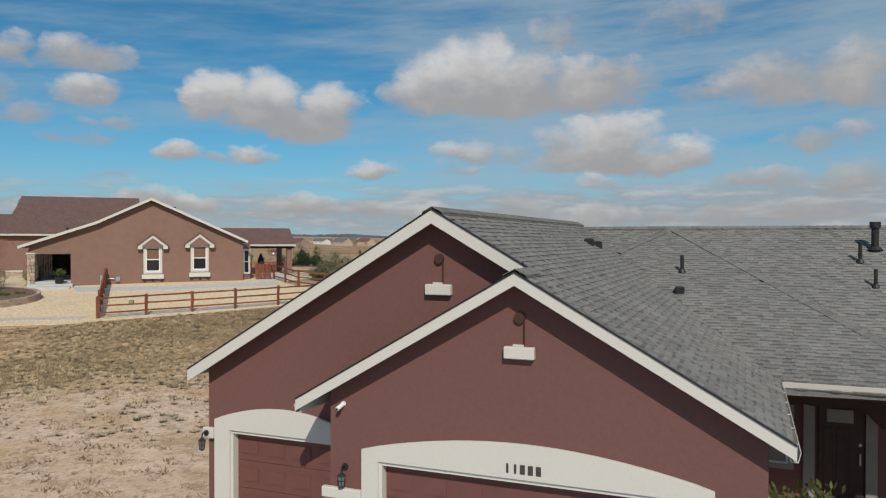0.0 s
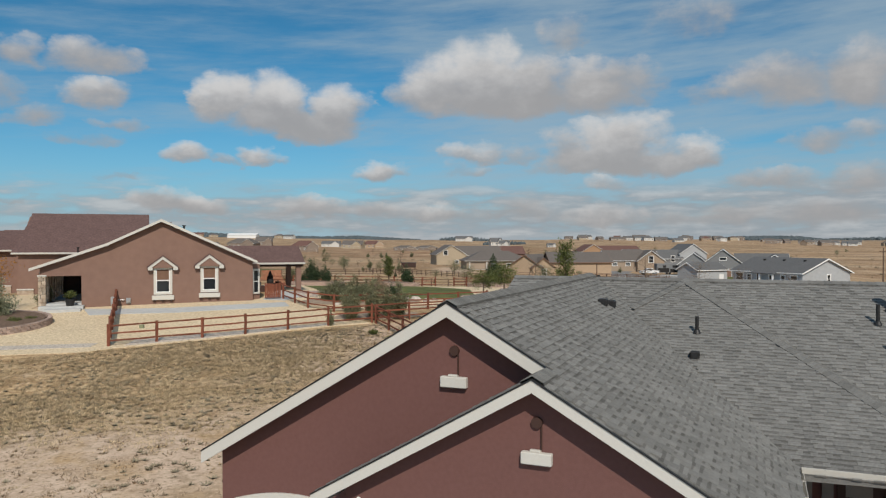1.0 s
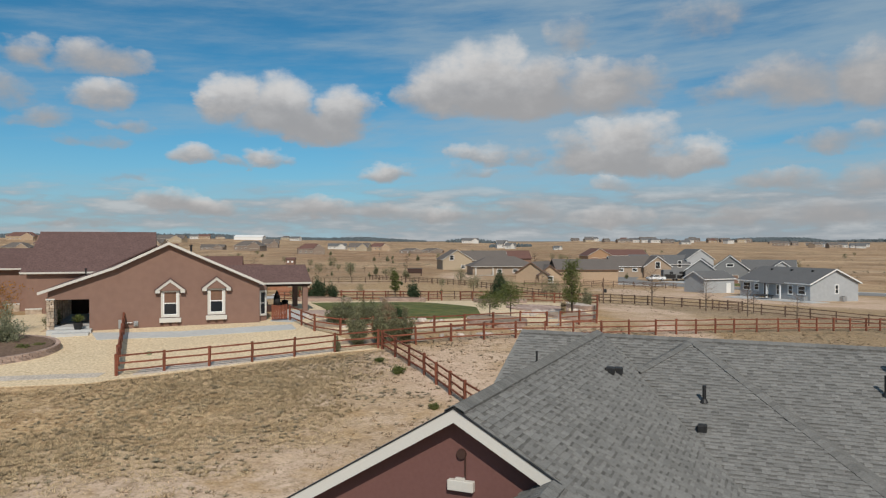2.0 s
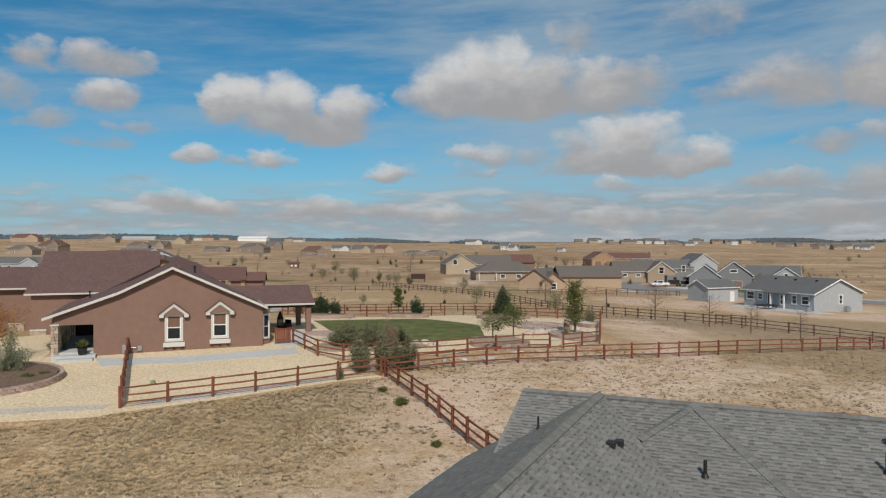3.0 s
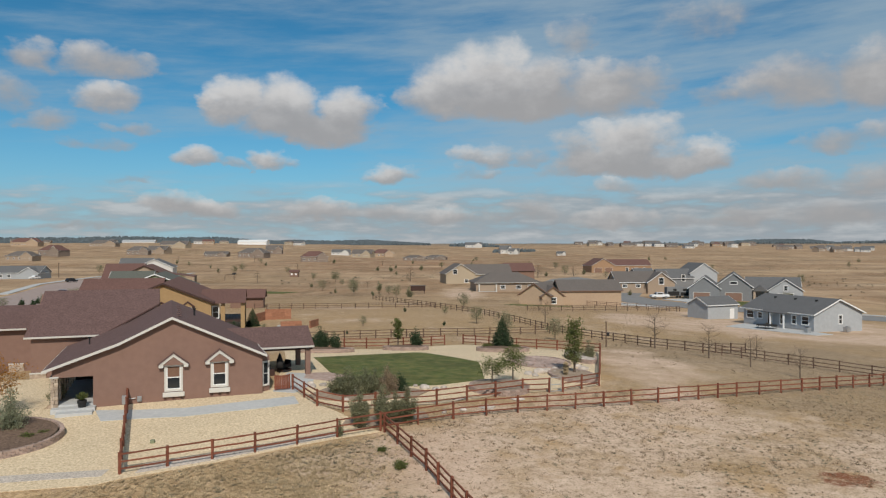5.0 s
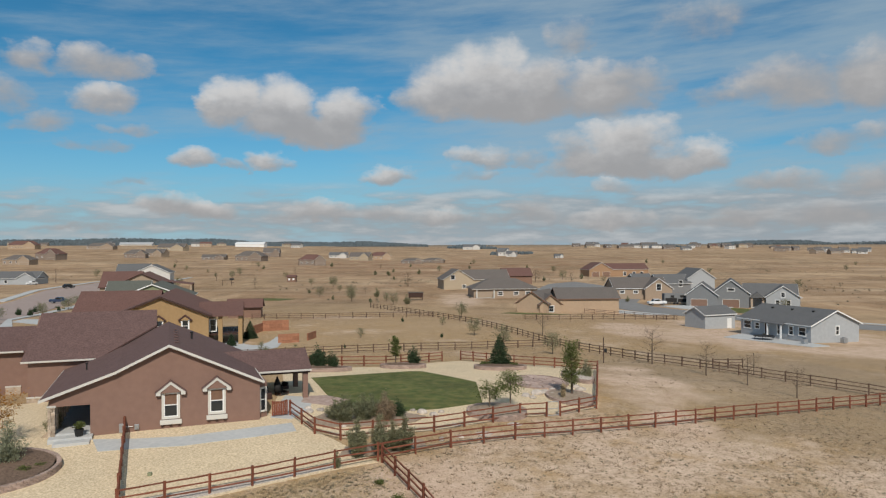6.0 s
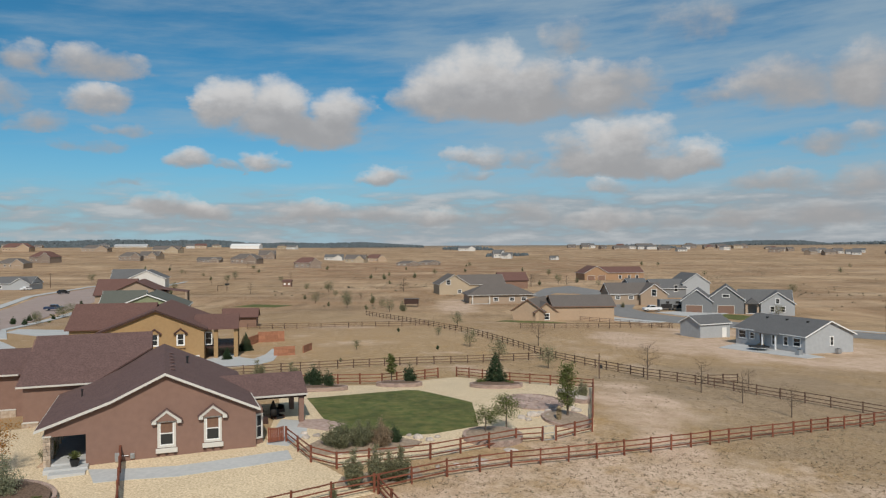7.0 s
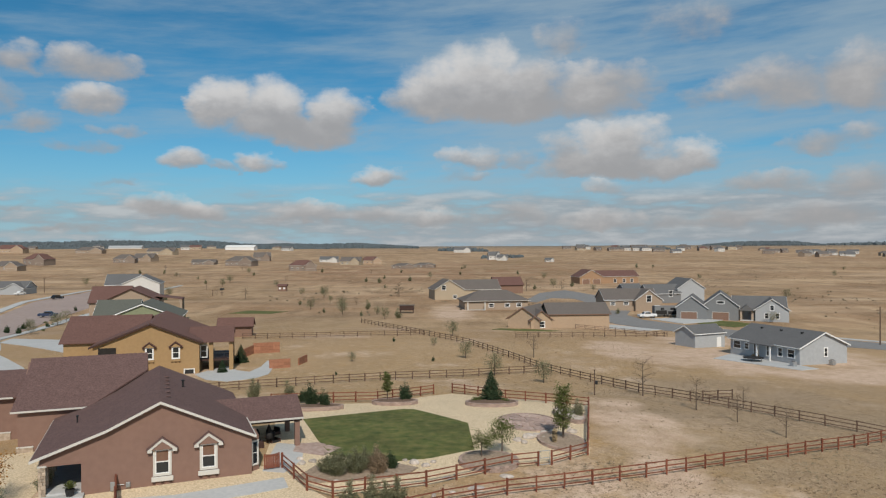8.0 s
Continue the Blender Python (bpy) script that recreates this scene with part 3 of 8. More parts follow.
    # golden bunch grass on the slope below the yard
    sx = calc("MULTIPLY", calc("ADD", sp.outputs[0], 20.0), 1 / 17)
    sy = calc("MULTIPLY", calc("SUBTRACT", sp.outputs[1], 35.0), 1 / 9)
    slope = calc("SUBTRACT", 1.0, calc("ADD", calc("MULTIPLY", sx, sx), calc("MULTIPLY", sy, sy)))
    slope = rng(calc("ADD", slope, calc("MULTIPLY", calc("SUBTRACT", tex(0.35, 7, 181), 0.5), 3.0)), -0.2, 0.9, 0.0, 0.92)
    straw = mix(rng(tex(2.8, 7, 191), 0.41, 0.59), (0.33, 0.22, 0.115), (0.64, 0.485, 0.30))
    straw = mix(rng(tex(0.9, 8, 197), 0.50, 0.60, 0.0, 0.75), straw, (0.27, 0.18, 0.095))
    straw = mix(rng(tex(0.7, 8, 203), 0.54, 0.68, 0.0, 0.7), straw, (0.64, 0.51, 0.37))
    col = mix(slope, col, straw)
    # fine litter and stones
    col = mix(rng(tex(6.5, 6, 161), 0.53, 0.64, 0.0, 0.6), col, (0.22, 0.16, 0.10))
    col = mix(rng(tex(8.0, 5, 171), 0.55, 0.66, 0.0, 0.6), col, (0.70, 0.58, 0.46))
    col = mix(1.0, col, (1.05, 0.99, 0.94), "MULTIPLY")
    l.new(col, bsdf.inputs["Base Color"])
    bsdf.inputs["Roughness"].default_value = 0.97
    bsdf.inputs["Specular IOR Level"].default_value = 0.1
    b = n.new("ShaderNodeBump")
    b.inputs["Strength"].default_value, b.inputs["Distance"].default_value = 0.6, 0.06
    l.new(tex(2.6, 8, 90), b.inputs["Height"])
    l.new(b.outputs[0], bsdf.inputs["Normal"])
    return m


M_PRAIRIE = ground_material()
gx = stretch(-4700, 4700, -60, 62, 1.6, 1.11)
gy = stretch(-1500, 4900, 6, 132, 1.6, 1.11)
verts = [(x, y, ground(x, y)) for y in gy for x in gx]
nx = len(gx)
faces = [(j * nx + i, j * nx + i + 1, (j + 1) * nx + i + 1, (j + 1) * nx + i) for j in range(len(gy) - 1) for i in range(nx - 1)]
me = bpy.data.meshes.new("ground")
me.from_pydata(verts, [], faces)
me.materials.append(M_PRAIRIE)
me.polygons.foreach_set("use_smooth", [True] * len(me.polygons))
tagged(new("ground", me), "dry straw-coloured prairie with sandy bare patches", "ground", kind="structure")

# paved and gravelled areas
drape("gravel_yard", [(-46, 30), (-38, 35.5), (-20.2, 40.0), (-19.0, 41.0), (-14.6, 43.6), (-8.2, 48.0), (-5.4, 49.6), (-8.8, 53.6), (-13.4, 58.6), (-15.4, 60.2), (-30.5, 53.4), (-33, 66), (-46, 62)], 0.03, M_GRAVEL, "pale tan gravel side yard", "gravel")
drape("river_rock_strip", [(-46, 32.4), (-38, 37.0), (-20.3, 41.2), (-20.3, 42.2), (-38, 38.2), (-46, 33.8)], 0.05, M_RIVER, "strip of grey river rock in the gravel", "gravel", 1.0)
drape("river_rock_bed", [(-18.6, 41.7), (-14.6, 44.0), (-8.2, 48.4), (-7.6, 49.4), (-14.4, 45.4), (-18.6, 43.2)], 0.05, M_RIVER, "grey river rock border along the fence", "gravel", 1.0)
drape("garden_gravel", [(-15.4, 60.5), (-10.4, 55.6), (-8.4, 54.3), (-1.8, 56.9), (5.4, 62.0), (12.6, 66.6), (16.6, 88.4), (6.9, 91.7), (0.3, 96.0), (-1.9, 94.2), (-8.4, 87.6), (-16.0, 86.4), (-20, 84), (-17, 72)], 0.03, M_GRAVEL, "pale gravel garden inside the fence", "gravel")
drape("lawn", [(-15.2, 76.6), (-5.2, 83.3), (-4.0, 83.2), (1.9, 76.2), (2.2, 66.4), (-1.7, 63.3), (-4.6, 62.1), (-7.4, 62.2), (-10.3, 63.4), (-12.2, 68.0)], 0.06, M_LAWN, "trimmed green lawn set in gravel", "lawn", 1.2)
drape("circle_bed", [(8.3 + 3.2 * math.cos(i * math.pi / 12), 77.4 + 3.9 * math.sin(i * math.pi / 12)) for i in range(24)], 0.05, M_SAND, "sand bed of a flagstone circle", "paving", 1.2)
drape("garden_path", [(-26.5, 53.1), (-23.3, 53.3), (-20.2, 53.9), (-17.7, 55.1), (-15.4, 56.3), (-13.0, 57.6), (-12.2, 55.6), (-14.8, 54.1), (-17.0, 53.1), (-19.5, 51.9), (-22.4, 51.3), (-24.9, 50.6)], 0.055, M_CONCRETE, "pale concrete path along the brown wall", "path", 1.0)
drape("patio_path", [(-13.2, 58.6), (-12.4, 61.5), (-12.9, 66.0), (-15.6, 66.6), (-15.2, 61.0), (-15.0, 58.9)], 0.05, M_CONCRETE, "pale concrete walk from the gate to the patio", "path", 1.0)
drape("driveway", [(-9, -18), (6.5, -26), (9.5, 3.0), (6.4, 9.0), (4.1, 9.3), (-4.6, 13.0), (-6.0, 9.0)], 0.10, M_CONCRETE, "grey concrete driveway", "driveway", 2.0, thick=0.8)

# ---- maroon house ----
RED = thing("maroon_house", pose(0.986, 10.2, 0, 0, 0, -22.3), "maroon stucco house with cream trim and grey shingle roof", "house")
PITCH = 0.59
FLOOR = -0.23


def z_right(u, v):
    return 4.96 - 0.572 * u


def z_left(u, v):
    return 6.877 + PITCH * u


def z_front(u, v):
    return 4.96 + 0.575 * u


def z_porch(u, v):
    return 1.073 + 0.385 * v


def z_main(u, v):
    return 0.112 + 0.46 * v


def z_rear(u, v):
    return 5.77 - 0.46 * (v - 12.3)


def z_hip_left(u, v):
    return 5.76 - 0.51 * (1.03 - u)


def z_hip_right(u, v):
    return 5.76 - 0.51 * (u - 1.03)


ROOF = {
    "roof_slope": (z_right, [(0, 0), (3.56, 0), (3.56, 4.45), (-0.27, 10.32), (-0.27, 10.75), (-1.65, 12.2), (-1.65, 0.9), (0, 0.9)]),
    "roof_slope_left": (z_left, [(-6.5, 0.9), (-1.65, 0.9), (-1.65, 12.2), (-4.09, 9.36), (-4.09, 13.6), (-6.5, 13.6)]),
    "roof_slope_gable": (z_front, [(-3.56, 0), (0, 0), (0, 1.25), (-3.56, 1.25)]),
    "roof_slope_porch": (z_porch, [(1.03, 12.17), (-0.27, 10.32), (3.56, 4.45), (6.69, 4.55)]),
    "roof_slope_main": (z_main, [(-4.09, 12.3), (-4.09, 9.36), (-1.65, 12.2), (-0.27, 10.75), (0.2, 10.2), (3, 6.0), (18, 6.0), (18, 12.3)]),
    "roof_slope_hip": (z_hip_left, [(1.03, 12.17), (-0.27, 10.32), (-0.27, 10.84), (1.03, 12.28)]),
    "roof_slope_far_hip": (z_hip_right, [(1.03, 12.17), (6.69, 4.55), (6.69, 6.0), (1.03, 12.28)]),
    "roof_slope_rear": (z_rear, [(-4.09, 12.3), (18, 12.3), (18, 19.6), (-4.09, 19.6)]),
}
red_roof = {}
for key, (zf, poly) in ROOF.items():
    bm = bm_new()
    prism(bm, [(u, v, zf(u, v) - 0.02) for u, v in poly], (0, 0, -0.10))
    red_roof[key] = part("roof", bm, M_SHINGLE, RED, "grey asphalt shingle roof slope")


def gable_wall(pts, v0, v1):
    bm = bm_new()
    prism(bm, [(u, v0, z) for u, z in pts], (0, v1 - v0, 0))
    return bm


def under(zf, u):
    return zf(u, 0) - 0.14


# garage fronts with their door openings
part("wall", gable_wall([(-3.15, FLOOR - 0.6), (-2.27, FLOOR - 0.6), (-2.27, 1.90), (2.35, 1.90), (2.35, FLOOR - 0.6), (3.29, FLOOR - 0.6), (3.29, under(z_right, 3.29)), (0, under(z_right, 0)), (-3.15, under(z_front, -3.15))], 0.30, 0.55), M_STUCCO_RED, RED, "maroon stucco gable wall")
part("wall", gable_wall([(-6.32, FLOOR - 0.6), (-5.80, FLOOR - 0.6), (-5.80, 1.86), (-3.45, 1.86), (-3.45, FLOOR - 0.6), (0.2, FLOOR - 0.6), (0.2, under(z_right, 0.2) - 0.05), (-1.65, under(z_right, -1.65)), (-6.32, under(z_left, -6.32))], 1.20, 1.45), M_STUCCO_RED, RED, "maroon stucco gable wall")


def side_wall(u0, u1, v0, v1, z0, z1):
    bm = bm_new()
    box(bm, u0, v0, z0, u1, v1, z1)
    part("wall", bm, M_STUCCO_RED, RED)


side_wall(-3.15, -2.95, 0.552, 1.198, FLOOR - 0.6, 2.85)
side_wall(3.09, 3.29, 0.552, 6.998, FLOOR - 0.6, 2.75)
side_wall(-6.32, -6.12, 1.452, 13.4, FLOOR - 0.8, 2.95)
side_wall(-6.118, -3.9, 13.2, 13.4, FLOOR - 0.8, 2.9)
bm = bm_new()
prism(bm, [(-3.9, 5.0, FLOOR - 0.6), (-3.9, 19.0, FLOOR - 0.6), (-3.9, 19.0, 3.0), (-3.9, 12.3, 5.6), (-3.9, 9.2, 4.2), (-3.9, 5.0, 2.4)], (0.2, 0, 0))
part("wall", bm, M_STUCCO_RED, RED, "maroon stucco end wall")
side_wall(3.292, 17.6, 7.0, 7.2, FLOOR - 0.6, 3.25)
side_wall(17.4, 17.6, 7.202, 19.0, FLOOR - 0.6, 2.9)
side_wall(-3.698, 17.398, 18.8, 19.0, FLOOR - 0.8, 3.0)

# cream barge boards along the rakes, and the gutters
def barge(zf, u0, u1, v, drop=0.21):
    bm = bm_new()
    prism(bm, [(u0, v - 0.03, zf(u0, 0) - 0.015), (u1, v - 0.03, zf(u1, 0) - 0.015), (u1, v - 0.03, zf(u1, 0) - drop - 0.02), (u0, v - 0.03, zf(u0, 0) - drop - 0.02)], (0, 0.034, 0))
    part("barge_board", bm, M_TRIM, RED, "cream painted barge board")
    bm = bm_new()
    prism(bm, [(u0, v - 0.045, zf(u0, 0) + 0.012), (u1, v - 0.045, zf(u1, 0) + 0.012), (u1, v - 0.045, zf(u1, 0) - 0.012), (u0, v - 0.045, zf(u0, 0) - 0.012)], (0, 0.05, 0))
    part("drip_edge", bm, M_DARK, RED, "dark metal drip edge")
    bm = bm_new()
    prism(bm, [(u0, v + 0.006, zf(u0, 0) - 0.125), (u1, v + 0.006, zf(u1, 0) - 0.125), (u1, v + 0.006, zf(u1, 0) - 0.15), (u0, v + 0.006, zf(u0, 0) - 0.15)], (0, 0.29, 0))
    part("soffit", bm, M_BROWN_PAINT_SHADE, RED, "dark painted soffit")


barge(z_right, 0, 3.60, 0, 0.17)
barge(z_front, -3.60, 0, 0, 0.17)
barge(z_right, -1.65, 0.10, 0.9)
barge(z_left, -6.54, -1.65, 0.9)


def gutter(p0, p1, side):
    """An open trough with straps between two points; side: the way that it stands off the eave."""
    p0, p1, s = Vector(p0), Vector(p1), Vector(side)
    bm = bm_new()
    w, h, t = 0.12, 0.12, 0.008
    prof = [(0, 0), (0, -h), (w * 0.75, -h), (w, 0.01), (w - t, 0.01), (w * 0.75 - t, -h + t), (t, -h + t), (t, 0)]
    prism(bm, [p0 + s * a + Vector((0, 0, b)) for a, b in prof], p1 - p0)
    g = part("gutter", bm, M_TRIM, RED, "cream metal gutter")
    n = int((p1 - p0).length / 0.75)
    for i in range(n):
        q = p0.lerp(p1, (i + 0.5) / n)
        bm = bm_new()
        tube(bm, q + s * 0.004, q + s * (w - 0.004), 0.009, sides=4)
        part("strap", bm, M_TRIM, g)


gutter((3.53, 0.02, 2.80), (3.53, 4.42, 2.80), (1, 0, 0))
gutter((3.62, 4.56, 2.88), (6.69, 4.60, 2.88), (0, -1, 0))
gutter((-6.48, 0.94, 3.0), (-6.48, 13.5, 3.0), (-1, 0, 0))
gutter((-3.54, 0.02, 2.78), (-3.54, 1.15, 2.78), (-1, 0, 0))
bm = bm_new()
tube(bm, (-3.42, 0.75, 2.68), (-3.10, 0.75, 2.50), 0.045)
tube(bm, (-3.22, 0.75, 2.56), (-3.22, 0.75, 0.0), 0.045)
part("downpipe", bm, M_STUCCO_RED, RED, "maroon downpipe beside the garage")
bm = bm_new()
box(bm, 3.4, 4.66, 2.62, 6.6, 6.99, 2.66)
part("porch_ceiling", bm, M_BROWN_PAINT_SHADE, RED)


# arched cream surrounds of the garage doors
def arch_trim(u0, u1, w, z_in, z_side, z_top, v, left_ledge, right_ledge):
    n = 20
    top = [(u0 + (u1 - u0) * i / n, z_side + (z_top - z_side) * math.sin(math.pi * i / n) ** 0.85) for i in range(n + 1)]
    pts = top + [(u1, FLOOR), (u1 - w, FLOOR), (u1 - w, z_in), (u0 + w, z_in), (u0 + w, FLOOR), (u0, FLOOR)]
    bm = bm_new()
    fs = prism(bm, [(a, v, b) for a, b in pts], (0, -0.055, 0))
    bmesh.ops.bevel(bm, geom=[e for e in bm.edges if all(abs(p.co.y - (v - 0.055)) < 1e-4 for p in e.verts)], offset=0.012, segments=2, affect="EDGES")
    t = part("door_surround", bm, M_TRIM, RED, "cream arched stucco surround")
    bm = bm_new()
    box(bm, u0 + w, v - 0.02, z_in - 0.05, u1 - w, v + 0.16, z_in - 0.002)
    for a in (u0 + w + 0.001, u1 - w - 0.056):
        box(bm, a, v - 0.02, FLOOR, a + 0.055, v + 0.16, z_in - 0.052)
    part("door_jamb", bm, M_TRIM, RED)


arch_trim(-2.57, 2.65, 0.30, 1.95, 2.12, 2.47, 0.298, -3.25, 3.35)
arch_trim(-6.16, -3.16, 0.36, 1.88, 2.06, 2.36, 1.198, 0, 0)
for a0, a1, v, z0, z1 in ((-3.27, -2.572, 0.298, 1.30, 1.47), (2.652, 3.40, 0.298, 1.30, 1.47), (-6.40, -6.162, 1.198, 1.70, 1.90)):
    bm = bm_new()
    box(bm, a0, v - 0.09, z0, a1, v, z1, bevel=0.012)
    part("ledge", bm, M_TRIM, RED, "cream stucco ledge")
for a0, a1, v in ((-3.25, -2.572, 0.298), (2.652, 3.38, 0.298)):
    z = FLOOR
    row = 0
    while z < 1.28:
        h = 0.12
        x = a0
        while x < a1 - 0.02:
            w = min(a1 - x, 0.16 + 0.14 * random.random())
            bm = bm_new()
            box(bm, x + 0.006, v - 0.05 - 0.02 * random.random(), z + 0.006, x + w - 0.006, v - 0.001, min(z + h, 1.295) - 0.006, bevel=0.008)
            part("stone", bm, M_STONE, RED)
            x += w
        z += h


# sectional garage doors
def garage_door(u0, u1, z1, v, columns):
    bm = bm_new()
    box(bm, u0, v + 0.012, FLOOR, u1, v + 0.05, z1)
    d = part("garage_door", bm, M_DOOR_MAROON, RED, "maroon sectional garage door with raised panels")
    rows = 4
    h = (z1 - FLOOR) / rows
    for r in range(rows):
        bm = bm_new()
        box(bm, u0 + 0.002, v, FLOOR + r * h + 0.004, u1 - 0.002, v + 0.011, FLOOR + (r + 1) * h - 0.004, bevel=0.003)
        s = part("section", bm, M_DOOR_MAROON, d)
        w = (u1 - u0) / columns
        for c in range(columns):
            bm = bm_new()
            a, b = u0 + c * w + 0.07, u0 + (c + 1) * w - 0.07
            za, zb = FLOOR + r * h + 0.11, FLOOR + (r + 1) * h - 0.11
            prism(bm, [(a, v - 0.001, za), (b, v - 0.001, za), (b, v - 0.001, zb), (a, v - 0.001, zb)], (0, -0.004, 0))
            prism(bm, [(a + 0.03, v - 0.006, za + 0.03), (b - 0.03, v - 0.006, za + 0.03), (b - 0.03, v - 0.006, zb - 0.03), (a + 0.03, v - 0.006, zb - 0.03)], (0, -0.008, 0))
            bm2 = bm
            ob = new("raised_panel", finish(bm2, "raised_panel", M_DOOR_MAROON))
            ob.parent = d


garage_door(-2.215, 2.295, 1.90, 0.42, 8)
garage_door(-5.745, -3.52, 1.83, 1.32, 4)


# wall lanterns
def lantern(u, v, z):
    t = thing("wall_lantern", RED.matrix_basis @ pose(u, v, z), "black metal coach lantern with seeded glass on stucco", "wall lamp", "garage lanterns")
    bm = bm_new()
    tube(bm, (0, 0, 0.30), (0, -0.02, 0.30), 0.055, sides=12)
    part("back_plate", bm, M_DARK, t)
    bm = bm_new()
    pts = [(0, -0.02, 0.30), (0, -0.07, 0.33), (0, -0.12, 0.31), (0, -0.13, 0.25)]
    for a, b in zip(pts, pts[1:]):
        tube(bm, a, b, 0.012, sides=6)
    part("arm", bm, M_DARK, t)
    bm = bm_new()
    tube(bm, (0, -0.13, 0.19), (0, -0.13, 0.25), 0.075, 0.012, 6)
    part("cap", bm, M_DARK, t)
    bm = bm_new()
    tube(bm, (0, -0.13, 0.03), (0, -0.13, 0.19), 0.045, 0.062, 6)
    part("glass", bm, M_LAMP_GLASS, t, "seeded glass body")
    bm = bm_new()
    for i in range(6):
        a = i * math.pi / 3
        tube(bm, (0.048 * math.cos(a), -0.13 + 0.048 * math.sin(a), 0.03), (0.066 * math.cos(a), -0.13 + 0.066 * math.sin(a), 0.19), 0.006, sides=4)
    tube(bm, (0, -0.13, 0.0), (0, -0.13, 0.03), 0.02, 0.055, 6)
    tube(bm, (0, -0.13, 0.11), (0, -0.13, 0.12), 0.062, 0.062, 6)
    part("cage", bm, M_DARK, t)


lantern(-2.88, 0.30, 1.50)
lantern(-6.30, 1.11, 1.50)

# small camera under the eave
t = thing("security_camera", RED.matrix_basis @ pose(-2.92, 0.30, 2.77), "small white security camera on the stucco wall", "camera")
bm = bm_new()
tube(bm, (0.01, 0, 0.03), (0.01, -0.02, 0.03), 0.04, sides=12)
part("mount", bm, M_WHITE, t)
bm = bm_new()
tube(bm, (0.01, -0.02, 0.03), (-0.03, -0.15, -0.03), 0.034, 0.034, 12)
part("housing", bm, M_WHITE, t)
bm = bm_new()
tube(bm, (-0.03, -0.15, -0.03), (-0.031, -0.155, -0.032), 0.024, 0.024, 12)
part("lens", bm, M_DARK, t, "black lens")

# flood light boxes with their conduits, high in the gables
for u, v, z in ((0.0, 0.30, 3.72), (-1.63, 1.20, 4.53)):
    t = thing("gable_light", RED.matrix_basis @ pose(u, v, z), "cream light box with conduit in the gable", "wall lamp", "gable lights")
    bm = bm_new()
    box(bm, -0.225, -0.11, -0.02, 0.225, 0, 0.155, bevel=0.012)
    part("housing", bm, M_TRIM, t)
    bm = bm_new()
    box(bm, -0.10, -0.07, 0.156, 0.06, -0.002, 0.185, bevel=0.005)
    part("cover", bm, M_TRIM, t)
    bm = bm_new()
    tube(bm, (0.06, -0.02, 0.186), (0.06, -0.02, 0.60), 0.014, sides=6)
    part("conduit", bm, M_BROWN_PAINT_SHADE, t, "dark conduit")
    bm = bm_new()
    tube(bm, (-0.005, -0.001, 0.57), (-0.005, -0.05, 0.57), 0.085, 0.08, 14)
    part("junction_box", bm, M_BROWN_PAINT_SHADE, t, "dark round junction box")

# house number, kept as plain bars
t = thing("number_plate", RED.matrix_basis @ pose(-0.22, 0.243, 2.045), "row of dark raised bars on the cream arch", "sign")
for i in range(5):
    bm = bm_new()
    w = 0.035 if i < 2 else 0.075
    box(bm, i * 0.118 + (0.03 if i < 2 else 0), -0.012, 0, i * 0.118 + (0.03 if i < 2 else 0) + w, 0, 0.135, bevel=0.004)
    part("bar", bm, M_NUMBER, t)

# entry: door, side trims, window, porch floor
bm = bm_new()
box(bm, 3.30, 4.6, FLOOR - 0.4, 9.0, 6.995, 0.0)
part("porch_floor", bm, M_CONCRETE, RED, "grey concrete porch slab")
bm = bm_new()
box(bm, 4.40, 6.93, 0.0, 5.22, 6.985, 2.10, bevel=0.006)
door = part("front_door", bm, M_BROWN_PAINT_SHADE, RED, "dark brown panelled front door with a small light")
bm = bm_new()
box(bm, 4.55, 6.915, 1.72, 5.03, 6.928, 1.98)
part("pane", bm, M_GREY_TRIM, door, "pale blind behind a small pane")
for a in (4.50, 4.73, 4.96):
    bm = bm_new()
    box(bm, a, 6.918, 0.15, a + 0.16, 6.929, 1.6, bevel=0.004)
    part("panel", bm, M_BROWN_PAINT_SHADE, door)
bm = bm_new()
box(bm, 5.13, 6.90, 0.88, 5.17, 6.928, 1.12, bevel=0.006)
tube(bm, (5.15, 6.86, 0.95), (5.15, 6.86, 1.06), 0.012)
tube(bm, (5.15, 6.90, 1.3), (5.15, 6.928, 1.3), 0.03)
part("handle", bm, M_METAL, door, "brushed metal handle")
for a, b in ((4.12, 4.33), (5.25, 5.46)):
    bm = bm_new()
    box(bm, a, 6.90, 0.0, b, 6.995, 2.30)
    part("door_trim", bm, M_GREY_TRIM, RED, "taupe door casing")
# maroon stucco given dark brown: its porch shade is put into the colour
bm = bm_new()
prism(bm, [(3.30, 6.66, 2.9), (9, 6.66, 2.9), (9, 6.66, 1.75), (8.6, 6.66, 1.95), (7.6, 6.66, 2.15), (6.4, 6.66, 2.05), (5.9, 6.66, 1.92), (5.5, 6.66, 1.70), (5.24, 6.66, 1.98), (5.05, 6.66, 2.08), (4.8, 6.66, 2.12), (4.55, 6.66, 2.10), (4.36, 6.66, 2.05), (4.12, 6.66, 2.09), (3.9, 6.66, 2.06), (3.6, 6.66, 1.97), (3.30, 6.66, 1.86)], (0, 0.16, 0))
part("porch_beam", bm, M_BROWN_PAINT_SHADE, RED, "arched stucco wall over the entry, its shade painted in dark brown")
# extra panel hidden under the roof, added to block sky light
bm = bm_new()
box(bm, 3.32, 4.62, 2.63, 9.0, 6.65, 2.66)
part("porch_soffit", bm, M_BROWN_PAINT_SHADE, RED, "unseen dark panel added to keep sky light off the entry")
bm = bm_new()
box(bm, 5.62, 4.72, 1.28, 6.28, 5.3, 1.45, bevel=0.015)
